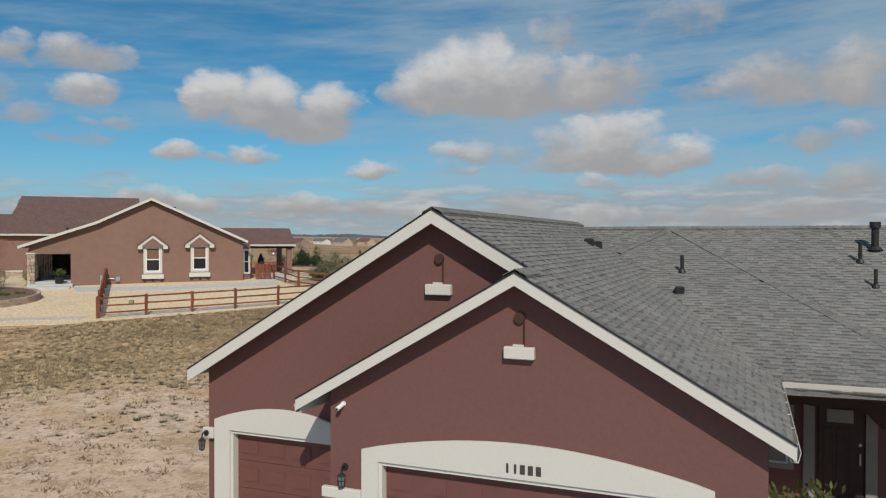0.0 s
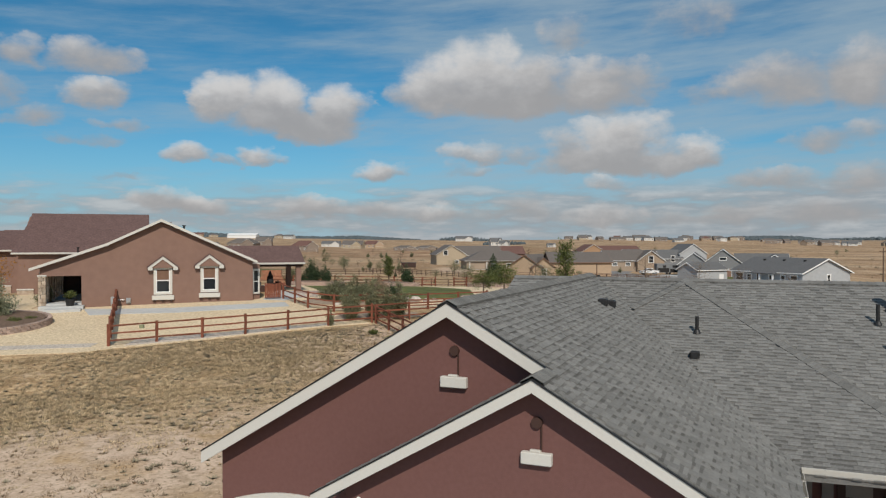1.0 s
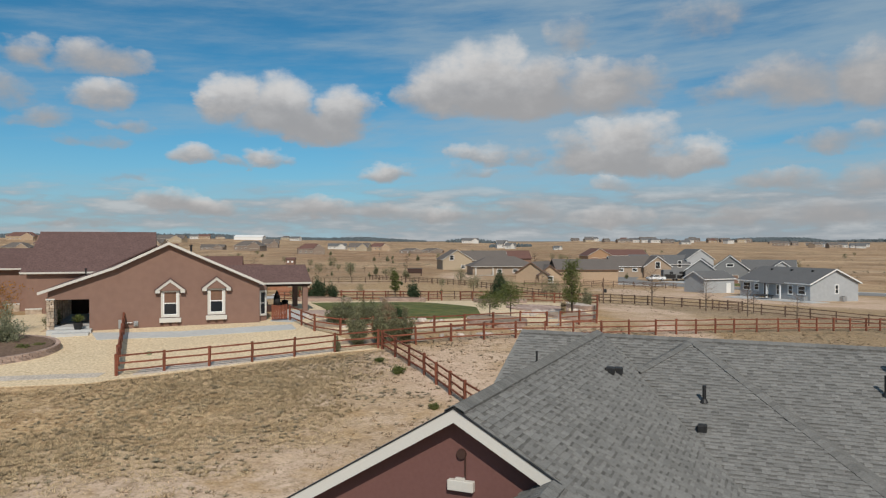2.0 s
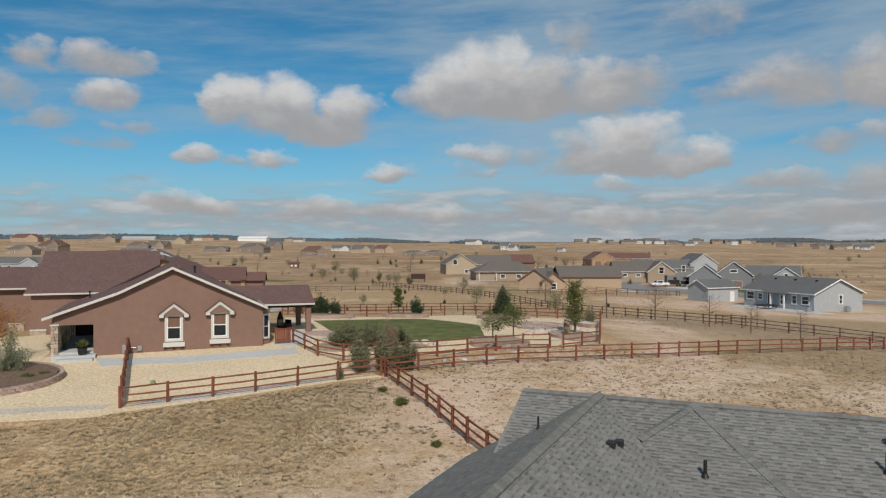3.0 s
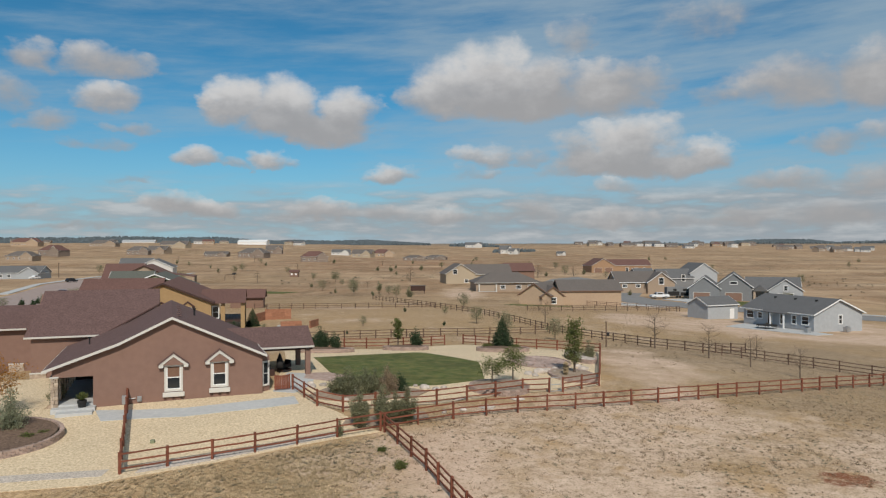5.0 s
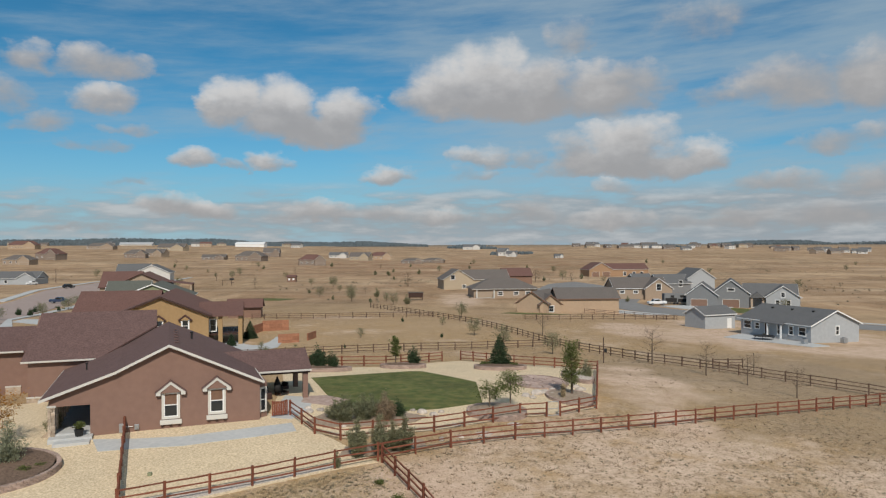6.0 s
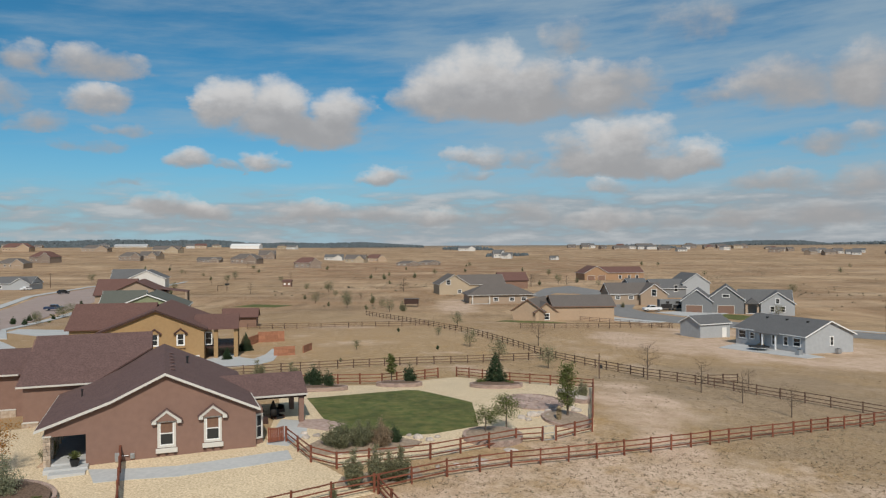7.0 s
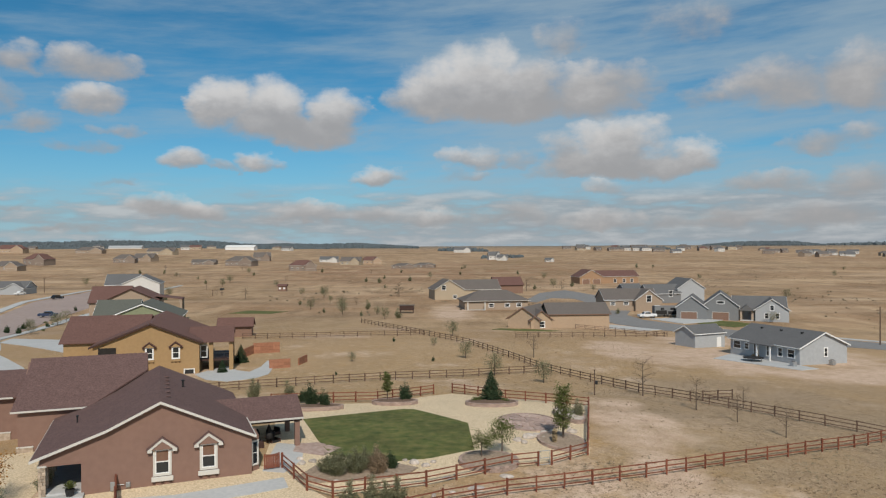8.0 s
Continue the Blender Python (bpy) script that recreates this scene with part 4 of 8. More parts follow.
part("pier_cap", bm, M_TRIM, RED, "cream pier cap")
bm = bm_new()
box(bm, 5.75, 4.75, 1.452, 6.15, 5.05, 2.62)
part("column", bm, M_STUCCO_RED, RED)
z = 0.0
while z < 1.27:
    x = 5.70
    while x < 6.18:
        w = min(6.2 - x, 0.14 + 0.12 * random.random())
        bm = bm_new()
        box(bm, x + 0.004, 4.74 - 0.02 * random.random(), z + 0.004, x + w - 0.004, 5.25, min(z + 0.12, 1.275) - 0.004, bevel=0.006)
        part("stone", bm, M_STONE, RED)
        x += w
    z += 0.12


def window(parent, m, w, h, trim, frame_mat, depth=0.06, mullion=True, blind=False, glass=None, sash=0.045):
    """A casing with sill, sash and panes, standing on the face y=0 and looking to -y; origin at the middle of its foot."""
    bm = bm_new()
    for x0, x1, z0, z1 in ((-w / 2 - trim, -w / 2, 0, h), (w / 2, w / 2 + trim, 0, h), (-w / 2 - trim, w / 2 + trim, h + 0.001, h + trim), (-w / 2 - trim, w / 2 + trim, -trim, -0.001)):
        box(bm, x0, -depth, z0, x1, 0, z1)
    win = part("window", bm, frame_mat, parent)
    win.matrix_basis = m
    bm = bm_new()
    s = sash
    d = depth * 0.55
    box(bm, -w / 2 + 0.001, -d, 0.001, -w / 2 + s, -0.012, h - 0.001)
    box(bm, w / 2 - s, -d, 0.001, w / 2 - 0.001, -0.012, h - 0.001)
    box(bm, -w / 2 + s, -d, h - s, w / 2 - s, -0.012, h - 0.001)
    box(bm, -w / 2 + s, -d, 0.001, w / 2 - s, -0.012, s)
    if mullion:
        box(bm, -w / 2 + s, -d, h * 0.5 - s / 2, w / 2 - s, -0.012, h * 0.5 + s / 2)
    part("sash", bm, M_WHITE, win, "white sash")
    halves = ((s, h * 0.5 - s / 2), (h * 0.5 + s / 2, h - s)) if mullion else ((s, h - s),)
    for i, (a, b) in enumerate(halves):
        bm = bm_new()
        box(bm, -w / 2 + s, -0.016, a, w / 2 - s, -0.008, b)
        part("pane", bm, M_BLIND if blind and i == 1 else (glass or M_GLASS), win, "brown blind behind the pane" if blind and i == 1 else "")
    return win


window(RED, pose(3.62, 7.0, 0.75), 0.45, 1.2, 0.10, M_GREY_TRIM, mullion=False, glass=M_GREY_TRIM)
# planted pot beside the porch

# ---- brown house next door ----
NB = thing("brown_house", pose(-22.1, 55.8, 0, 0, 0, 21.5), "brown stucco ranch house with cream trim and brown shingle roof", "house")
BASE = 1.2


def slab(poly, zf, parent, material, label="", th=0.16, name="roof"):
    bm = bm_new()
    prism(bm, [(u, v, zf(u, v)) for u, v in poly], (0, 0, -th))
    return part(name, bm, material, parent, label)


def n_right(u, v):
    return 8.5 - 0.455 * (u - 0.18)


def n_left(u, v):
    return 8.5 - 0.482 * (0.18 - u)


def n_low(u, v):
    return 6.68 - 0.352 * (-3.6 - u)


def n_wing(u, v):
    return 5.88 + 0.52 * (v - 13.5)


def n_wing_back(u, v):
    return 9.52 - 0.52 * (v - 20.5)


def n_end(u, v):
    return 6.05 + 0.37 * (v - 20.0)


def n_end_back(u, v):
    return 7.9 - 0.37 * (v - 25.0)


def n_patio(u, v):
    return 5.0 + 0.45 * (v - 5.9)


def n_patio_back(u, v):
    return 6.44 - 0.45 * (v - 9.1)


slab([(0.18, -0.4), (7.15, -0.4), (7.15, 18), (0.18, 18)], n_right, NB, M_ROOF_BROWN, "brown shingle roof slope")
slab([(-3.6, -0.4), (0.18, -0.4), (0.18, 18), (-3.6, 18)], n_left, NB, M_ROOF_BROWN)
slab([(-8.6, -0.4), (-3.6, -0.4), (-3.6, 18), (-6.0, 18), (-6.0, 13.88), (-8.6, 13.88)], n_low, NB, M_ROOF_BROWN)
slab([(-12.0, 13.5), (-5.75, 13.5), (-0.9, 18.0), (-0.9, 20.5), (-11.3, 20.5), (-11.3, 19.2)], n_wing, NB, M_ROOF_BROWN)
slab([(-11.3, 20.5), (-0.9, 20.5), (-0.9, 27.5), (-12.0, 27.5), (-11.3, 21.8)], n_wing_back, NB, M_ROOF_BROWN)
slab([(-21, 20.0), (-11.65, 20.0), (-11.65, 25.0), (-21, 25.0)], n_end, NB, M_ROOF_BROWN)
slab([(-21, 25.0), (-11.65, 25.0), (-11.65, 30), (-21, 30)], n_end_back, NB, M_ROOF_BROWN)
slab([(4.6, 5.9), (12.1, 5.9), (12.1, 9.1), (4.6, 9.1)], n_patio, NB, M_ROOF_BROWN)
slab([(4.6, 9.1), (12.1, 9.1), (12.1, 12.3), (4.6, 12.3)], n_patio_back, NB, M_ROOF_BROWN)


def nwall(pts, off, label=""):
    bm = bm_new()
    prism(bm, pts, off)
    return part("wall", bm, M_STUCCO_BROWN, NB, label)


# side wall with the porch opening at one end
nwall([(-8.0, 0, 4.33), (-5.30, 0, 4.33), (-5.30, 0, BASE), (6.90, 0, BASE), (6.90, 0, n_right(6.9, 0) - 0.17), (0.18, 0, 8.30), (-3.6, 0, n_low(-3.6, 0) - 0.17), (-8.0, 0, n_low(-8.0, 0) - 0.17)], (0, 0.22, 0), "brown stucco gable wall")
nwall([(6.90, 0.222, BASE), (6.90, 17.6, BASE), (6.90, 17.6, 5.2), (6.90, 0.222, 5.2)], (-0.2, 0, 0))
nwall([(-5.30, 0.222, BASE), (-5.30, 13.88, BASE), (-5.30, 13.88, 5.8), (-5.30, 0.222, 5.8)], (0.2, 0, 0))
nwall([(-11.5, 13.9, BASE), (-5.1, 13.9, BASE), (-5.1, 13.9, 5.86), (-11.5, 13.9, 5.86)], (0, 0.2, 0))
nwall([(-11.5, 14.102, BASE), (-11.5, 26.9, BASE), (-11.5, 26.9, 5.95), (-11.5, 20.5, 9.2), (-11.5, 14.102, 5.98)], (0.2, 0, 0))
nwall([(-1.2, 17.2, 5.9), (-1.2, 26.9, 5.9), (-1.2, 26.9, 5.95), (-1.2, 20.5, 9.25), (-1.2, 17.2, 7.5)], (-0.2, 0, 0))
nwall([(-20.4, 20.5, BASE), (-11.602, 20.5, BASE), (-11.602, 20.5, 6.05), (-20.4, 20.5, 6.05)], (0, 0.2, 0))
nwall([(-20.4, 20.702, BASE), (-20.4, 29.4, BASE), (-20.4, 29.4, 6.1), (-20.4, 25, 7.7), (-20.4, 20.702, 6.1)], (0.2, 0, 0))
nwall([(-20.2, 29.4, BASE), (-12.0, 29.4, BASE), (-12.0, 29.4, 6.1), (-20.2, 29.4, 6.1)], (0, 0.2, 0))
nwall([(-11.3, 26.7, BASE), (-1.2, 26.7, BASE), (-1.2, 26.7, 5.9), (-11.3, 26.7, 5.9)], (0, 0.2, 0))
nwall([(-2.6, 17.6, BASE), (6.7, 17.6, BASE), (6.7, 17.6, 5.2), (0.18, 17.6, 8.1), (-2.6, 17.6, 6.9)], (0, 0.2, 0))


def strip(a, b, drop, v, th=0.05, mt=None, parent=None, name="barge_board"):
    """A board under a sloping edge from a to b (u, z)."""
    bm = bm_new()
    prism(bm, [(a[0], v, a[1]), (b[0], v, b[1]), (b[0], v, b[1] - drop), (a[0], v, a[1] - drop)], (0, -th, 0))
    return part(name, bm, mt or M_TRIM, parent or NB)


for a, b in (((-8.64, 4.92), (-3.6, 6.70)), ((-3.6, 6.70), (0.18, 8.52)), ((0.18, 8.52), (7.2, 5.32))):
    strip(a, b, 0.20, -0.402)
for p0, p1 in (((-8.62, -0.4, 4.90), (-8.62, 13.8, 4.90)), ((7.17, -0.4, 5.30), (7.17, 6.2, 5.30)), ((-12.0, 13.46, 5.86), (-5.8, 13.46, 5.86)), ((-21, 19.96, 6.03), (-12.8, 19.96, 6.03)), ((7.3, 5.86, 4.98), (12.1, 5.86, 4.98))):
    bm = bm_new()
    d = Vector(p1) - Vector(p0)
    s = Vector((0.07, 0, 0)) if abs(d.y) > abs(d.x) else Vector((0, -0.07, 0))
    p = Vector(p0)
    prism(bm, [p - s * 0.3, p + s, p + s * 0.8 - Vector((0, 0, 0.15)), p - s * 0.3 - Vector((0, 0, 0.17))], d)
    part("gutter", bm, M_TRIM, NB, "cream gutter")


# dressed windows with little gabled hoods and sill boxes
def hood_window(parent, u, z, wall_mat, trim_mat, roof_mat, blind=True, board_mat=None, box_mat=None):
    win = window(parent, pose(u, -0.002, z + 0.16), 1.0, 1.8, 0.16, trim_mat, 0.09, blind=blind, sash=0.07)
    bm = bm_new()
    prism(bm, [(u - 0.80, -0.003, z + 2.03), (u + 0.80, -0.003, z + 2.03), (u, -0.003, z + 2.66)], (0, -0.30, 0))
    part("hood", bm, wall_mat, parent, "stucco hood over the window")
    for sgn in (-1, 1):
        bm = bm_new()
        prism(bm, [(u + sgn * 1.06, -0.30, z + 2.07), (u, -0.30, z + 2.90), (u, -0.30, z + 2.66), (u + sgn * 1.06, -0.30, z + 1.84)], (0, -0.07, 0))
        part("hood_board", bm, board_mat or trim_mat, parent)
        bm = bm_new()
        prism(bm, [(u + sgn * 1.13, -0.42, z + 2.12), (u, -0.42, z + 3.0), (u, -0.42, z + 2.91), (u + sgn * 1.13, -0.42, z + 2.03)], (0, 0.415, 0))
        part("hood_roof", bm, roof_mat, parent)
    bm = bm_new()
    box(bm, u - 0.78, -0.20, z - 0.40, u + 0.78, -0.003, z - 0.06, bevel=0.02)
    part("sill_box", bm, box_mat or trim_mat, parent)
    for k in (-0.6, 0.0, 0.6):
        bm = bm_new()
        box(bm, u + k - 0.1, -0.14, z - 0.55, u + k + 0.1, -0.003, z - 0.405, bevel=0.01)
        part("corbel", bm, M_BROWN_PAINT_SHADE, parent)
    for sgn in (-1, 1):
        bm = bm_new()
        a0, a1 = sorted((u + sgn * 0.72, u + sgn * 1.06))
        box(bm, a0, -0.36, z + 1.84, a1, -0.003, z + 2.06, bevel=0.015)
        part("hood_return", bm, board_mat or trim_mat, parent)


hood_window(NB, 0.27, 2.82, M_STUCCO_BROWN, M_TRIM, M_ROOF_BROWN)
hood_window(NB, 3.63, 2.92, M_STUCCO_BROWN, M_TRIM, M_ROOF_BROWN)
# bay on the garden side
bm = bm_new()
prism(bm, [(6.902, 0.5, 2.0), (7.55, 0.9, 2.0), (7.55, 3.2, 2.0), (6.902, 3.6, 2.0)], (0, 0, 3.0))
part("bay", bm, M_STUCCO_BROWN, NB, "stucco bay on the garden side")
w = window(NB, pose(7.21, 0.66, 2.75, 0, 0, 31.6), 0.5, 1.8, 0.10, M_TRIM, 0.06)
# porch: floor, step, stone pier, columns, dark rear wall
bm = bm_new()
box(bm, -8.1, 0.0, 1.0, -5.302, 13.8, 2.34)
box(bm, -8.0, -1.0, 1.0, -5.1, -0.001, 2.20, bevel=0.02)
box(bm, -7.6, -1.9, 1.0, -5.2, -1.002, 2.06, bevel=0.02)
part("porch_slab", bm, M_CONCRETE, NB, "pale concrete porch slab with steps")


def stone_pier(u, v, z0, z1, w):
    z = z0
    i = 0
    while z < z1 - 0.02:
        h = min(0.2 + 0.1 * random.random(), z1 - z)
        split = u - w / 2 + w * (0.3 + 0.4 * random.random())
        for a, b in ((u - w / 2, split), (split, u + w / 2)):
            j = 0.025 * random.random()
            bm = bm_new()
            box(bm, a + 0.008, v - w / 2 - j, z + 0.008, b - 0.008, v + w / 2 + j, z + h - 0.004, bevel=0.02)
            part("stone", bm, M_STONE, NB)
        z += h


for v in (0.15, 1.7, 3.2, 4.7, 6.2, 7.7, 9.2, 10.6):
    stone_pier(-7.85, v, 1.5 if v < 1 else 2.34, 4.32, 0.5)
bm = bm_new()
box(bm, -8.15, -0.16, 4.325, -7.55, 0.5, 4.42)
box(bm, -8.1, 0.5, 4.34, -7.62, 13.8, 4.60)
part("porch_beam", bm, M_TRIM, NB)
# end wall coloured dark brown in place of the porch's shade
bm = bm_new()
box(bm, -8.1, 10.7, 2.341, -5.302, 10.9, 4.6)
part("porch_wall", bm, M_BROWN_PAINT_SHADE, NB, "porch end wall with its shade painted in dark brown")
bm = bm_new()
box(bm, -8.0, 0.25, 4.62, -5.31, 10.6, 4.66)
part("porch_ceiling", bm, M_BROWN_PAINT_SHADE, NB)
# patio slab and posts
bm = bm_new()
box(bm, 6.92, 4.0, 1.2, 12.2, 14, 2.08)
part("patio", bm, M_CONCRETE, NB, "concrete patio slab")
for u, v in ((11.6, 6.4), (11.6, 11.8), (8.0, 11.8)):
    bm = bm_new()
    box(bm, u - 0.22, v - 0.22, 2.082, u + 0.22, v + 0.22, 4.95, bevel=0.02)
    part("patio_post", bm, M_STUCCO_BROWN, NB, "brown stucco patio post")
bm = bm_new()
box(bm, 7.0, 6.1, 4.62, 12.0, 6.35, 4.88)
part("patio_beam", bm, M_BROWN_PAINT_SHADE, NB)
# stone base at the wing corners
for u, v in ((-11.6, 13.85), (-14.4, 20.45)):
    bm = bm_new()
    box(bm, u, v - 0.05, 1.2, u + 1.3, v + 0.04, 2.55, bevel=0.02)
    part("stone_base", bm, M_STONE, NB, "ledge stone wainscot")
    bm = bm_new()
    box(bm, u - 0.02, v - 0.09, 2.552, u + 1.32, v + 0.04, 2.66)
    part("stone_cap", bm, M_TRIM, NB)
# roof vents
for u, v, r, h in ((2.1, 10.1, 0.09, 0.55), (-6.2, 7.5, 0.06, 0.5)):
    zf = n_right(u, v) if u > 0.18 else n_low(u, v)
    bm = bm_new()
    tube(bm, (u, v, zf - 0.1), (u, v, zf + h), r, sides=10)
    tube(bm, (u, v, zf + h), (u, v, zf + h + 0.1), r * 1.7, sides=10)
    part("vent_pipe", bm, M_DARK, NB, "dark metal roof vent")
for i in range(6):
    v = 2.5 + 1.9 * i
    bm = bm_new()
    u = 0.55
    box(bm, u, v, n_right(u, v) - 0.05, u + 0.4, v + 0.35, n_right(u, v) + 0.03, bevel=0.02)
    part("ridge_vent", bm, M_ROOF_BROWN, NB)
# gas and power meters, window wells, hanging on or sunk beside the wall
t = thing("utility_meter", NB.matrix_basis @ pose(-2.9, -0.002, 2.0), "grey metal utility meters on the brown wall", "meter")
bm = bm_new()
box(bm, -0.45, -0.18, 0.1, -0.1, 0, 0.75, bevel=0.02)
part("meter_box", bm, M_METAL, t)
bm = bm_new()
tube(bm, (0.0, -0.12, -0.6), (0.0, -0.12, 0.5), 0.03)
tube(bm, (0.0, -0.12, 0.5), (0.5, -0.12, 0.5), 0.03)
part("pipe", bm, M_METAL, t)
bm = bm_new()
tube(bm, (0.75, -0.24, 0.42), (0.75, -0.06, 0.42), 0.11, 0.11, 12)
part("dial", bm, M_METAL, t, "pale round meter face")
bm = bm_new()
box(bm, 0.60, -0.14, 0.22, 0.92, -0.001, 0.62, bevel=0.02)
part("regulator", bm, M_METAL, t)
for u in (0.1, 5.1):
    bm = bm_new()
    pts = [(0.85 * math.cos(math.pi * i / 10), -0.75 * math.sin(math.pi * i / 10)) for i in range(11)]
    prism(bm, [(x, y, 0) for x, y in pts] + [(x * 0.94, y * 0.94, 0) for x, y in reversed(pts)], (0, 0, 0.62))
    solid("window_well", bm, M_BROWN_PAINT_SHADE, "dark brown steel window well at the foot of the wall", "window well", NB.matrix_basis @ pose(u - 0.2, -0.01, 1.42), "window wells")
bm = bm_new()
tube(bm, (0, 0, 0), (0, 0, 0.5), 0.25, 0.34, 14)
pot = thing("potted_plant", NB.matrix_basis @ pose(-6.0, -0.5, 2.20), "grey pot with a leafy yellow-green plant on the porch", "plant")
part("pot", bm, M_DARK, pot, "dark grey pot")
bm = bm_new()
rng = random.Random(5)
for i in range(90):
    a, e = rng.random() * 6.28, 0.5 + rng.random()
    L = 0.5 + 0.3 * rng.random()
    d = Vector((math.cos(a) * math.cos(e), math.sin(a) * math.cos(e), math.sin(e)))
    s = d.cross(Vector((0, 0, 1))).normalized() * 0.035
    o = Vector((0, 0, 0.5))
    bm.faces.new([bm.verts.new(p) for p in (o - s, o + s, o + d * L * 0.7 + s, o + d * L + Vector((0, 0, -0.1)), o + d * L * 0.7 - s)])
part("foliage", bm, M_LEAF, pot, "arching yellow-green leaves")


# patio furniture, dark under the roof
def armchair(m, label):
    t = thing("armchair", m, label, "chair", "patio seats")
    for nm, b in (("seat", (-0.4, -0.4, 0.25, 0.4, 0.4, 0.45)), ("backrest", (-0.4, 0.3, 0.46, 0.4, 0.5, 0.95)), ("armrest", (-0.52, -0.4, 0.1, -0.405, 0.45, 0.62)), ("armrest", (0.405, -0.4, 0.1, 0.52, 0.45, 0.62)), ("base", (-0.38, -0.38, 0.0, 0.38, 0.38, 0.24))):
        bm = bm_new()
        box(bm, *b, bevel=0.05)
        part(nm, bm, M_CHARCOAL if nm in ("seat", "backrest") else M_BROWN_PAINT_SHADE, t)


for u, v, r in ((8.2, 9.0, 0), (9.8, 8.2, 30), (8.4, 11.4, 180), (10.2, 11.0, -60)):
    armchair(NB.matrix_basis @ pose(u, v, 2.084, 0, 0, r), "dark wicker patio armchair with charcoal cushions")
t = thing("patio_umbrella", NB.matrix_basis @ pose(9.3, 7.6, 2.084), "closed dark patio umbrella under the roof", "umbrella")
bm = bm_new()
tube(bm, (0, 0, 0), (0, 0, 0.8), 0.03)
part("pole", bm, M_DARK, t)
bm = bm_new()
tube(bm, (0, 0, 0.8), (0, 0, 1.5), 0.32, 0.28, 12)
tube(bm, (0, 0, 1.5), (0, 0, 2.1), 0.28, 0.05, 12)
part("canopy", bm, M_CHARCOAL, t, "folded charcoal canopy", True)
t = thing("grill_cabinet", NB.matrix_basis @ pose(8.0, 6.9, 2.084), "brown outdoor cabinet with a dark lid", "grill")
bm = bm_new()
box(bm, -0.7, -0.4, 0.0, 0.7, 0.4, 0.85, bevel=0.03)
part("cabinet", bm, M_BROWN_PAINT_SHADE, t)
bm = bm_new()
box(bm, -0.4, -0.35, 0.852, 0.4, 0.35, 1.25, bevel=0.12)
part("lid", bm, M_CHARCOAL, t, "black barbecue lid")

# ---- split rail fences ----
def unit_mesh(name, material, jag=0.0, seed=1):
    """A rough-sawn bar one metre long (along x) and one metre wide, to be scaled."""
    rng = random.Random(seed)
    bm = bm_new()
    rings = []
    for i in range(4):
        x = i / 3
        rings.append([bm.verts.new((x, (sy * (0.5 + jag * (rng.random() - 0.5))), sz * (0.5 + jag * (rng.random() - 0.5)))) for sy, sz in ((-1, -1), (1, -1), (1, 1), (-1, 1))])
    for a, b in zip(rings, rings[1:]):
        for i in range(4):
            bm.faces.new((a[i], a[(i + 1) % 4], b[(i + 1) % 4], b[i]))
    bm.faces.new(list(reversed(rings[0])))
    bm.faces.new(rings[-1])
    bmesh.ops.recalc_face_normals(bm, faces=bm.faces[:])
    return finish(bm, name, material)


BARS = {}
for key, mt in (("red", M_FENCE), ("old", M_FENCE_OLD)):
    BARS[key] = [unit_mesh("bar", mt, 0.25, 3 + i) for i in range(3)]


def bar(name, parent, kind, p0, p1, w, h, seed):
    p0, p1 = Vector(p0), Vector(p1)
    d = p1 - p0
    q = d.to_track_quat("X", "Z")
    m = Matrix.LocRotScale(p0, q, Vector((d.length, w, h)))
    return piece(name, BARS[kind][seed % 3], parent, m)


def fence(name, label, line, kind="red", step=2.5, height=1.28, rails=3, post=0.13, rail=0.09, group=""):
    t = thing(name, Matrix.Identity(4), label, "fence", group)
    rng = random.Random(len(line) * 17 + int(abs(line[0][0]) * 10))
    spots = []
    for (ax, ay), (bx, by) in zip(line, line[1:]):
        n = max(1, round(math.hypot(bx - ax, by - ay) / step))
        spots += [(ax + (bx - ax) * i / n, ay + (by - ay) * i / n) for i in range(n)]
    spots.append(line[-1])
    if math.hypot(line[0][0] - line[-1][0], line[0][1] - line[-1][1]) < 0.1:
        spots.pop()
    for i, (x, y) in enumerate(spots):
        z = ground(x, y)
        lean = Vector(((rng.random() - 0.5) * 0.06, (rng.random() - 0.5) * 0.06, 0))
        bar("post", t, kind, (x, y, z - 0.25), Vector((x, y, z + height + 0.06 * (rng.random() - 0.5))) + lean, post, post, i)
        if i + 1 < len(spots):
            x2, y2 = spots[i + 1]
            z2 = ground(x2, y2)
            for r in range(rails):
                hz = height * (0.26 + 0.64 * r / max(1, rails - 1))
                j = (rng.random() - 0.5) * 0.05
                k = (rng.random() - 0.5) * 0.05
                bar("rail", t, kind, (x, y, z + hz + j), (x2, y2, z2 + hz + k), rail * 0.8, rail, i + r)
    t["label"] = label
    return t


RED_RAIL = "red-stained three-rail split fence"
fence("garden_fence", RED_RAIL + " below the gravel yard", [(-19.4, 41.6), (-12.7, 45.3), (-8.1, 48.3), (-5.4, 49.9)])
fence("garden_fence", RED_RAIL + " running up to the brown house", [(-19.4, 41.6), (-24.8, 54.6)], step=2.4)
fence("lot_fence", RED_RAIL + " crossing the sandy lot", [(-5.4, 49.9), (-0.5, 53.1), (4.3, 55.6), (8.9, 57.5), (16.2, 61.0), (24.1, 65.1), (31.6, 69.2), (40.5, 74.2), (47.0, 78.4)])
fence("lot_fence", RED_RAIL + " falling down the slope", [(-5.1, 49.6), (-2.0, 43.0), (0.3, 36.9), (3.0, 30.6)], step=2.3)
fence("garden_fence", RED_RAIL + " round the gravel garden", [(-13.6, 59.7), (-10.7, 55.1), (-8.6, 53.9), (-1.8, 56.6), (5.2, 61.6), (7.5, 62.6)])
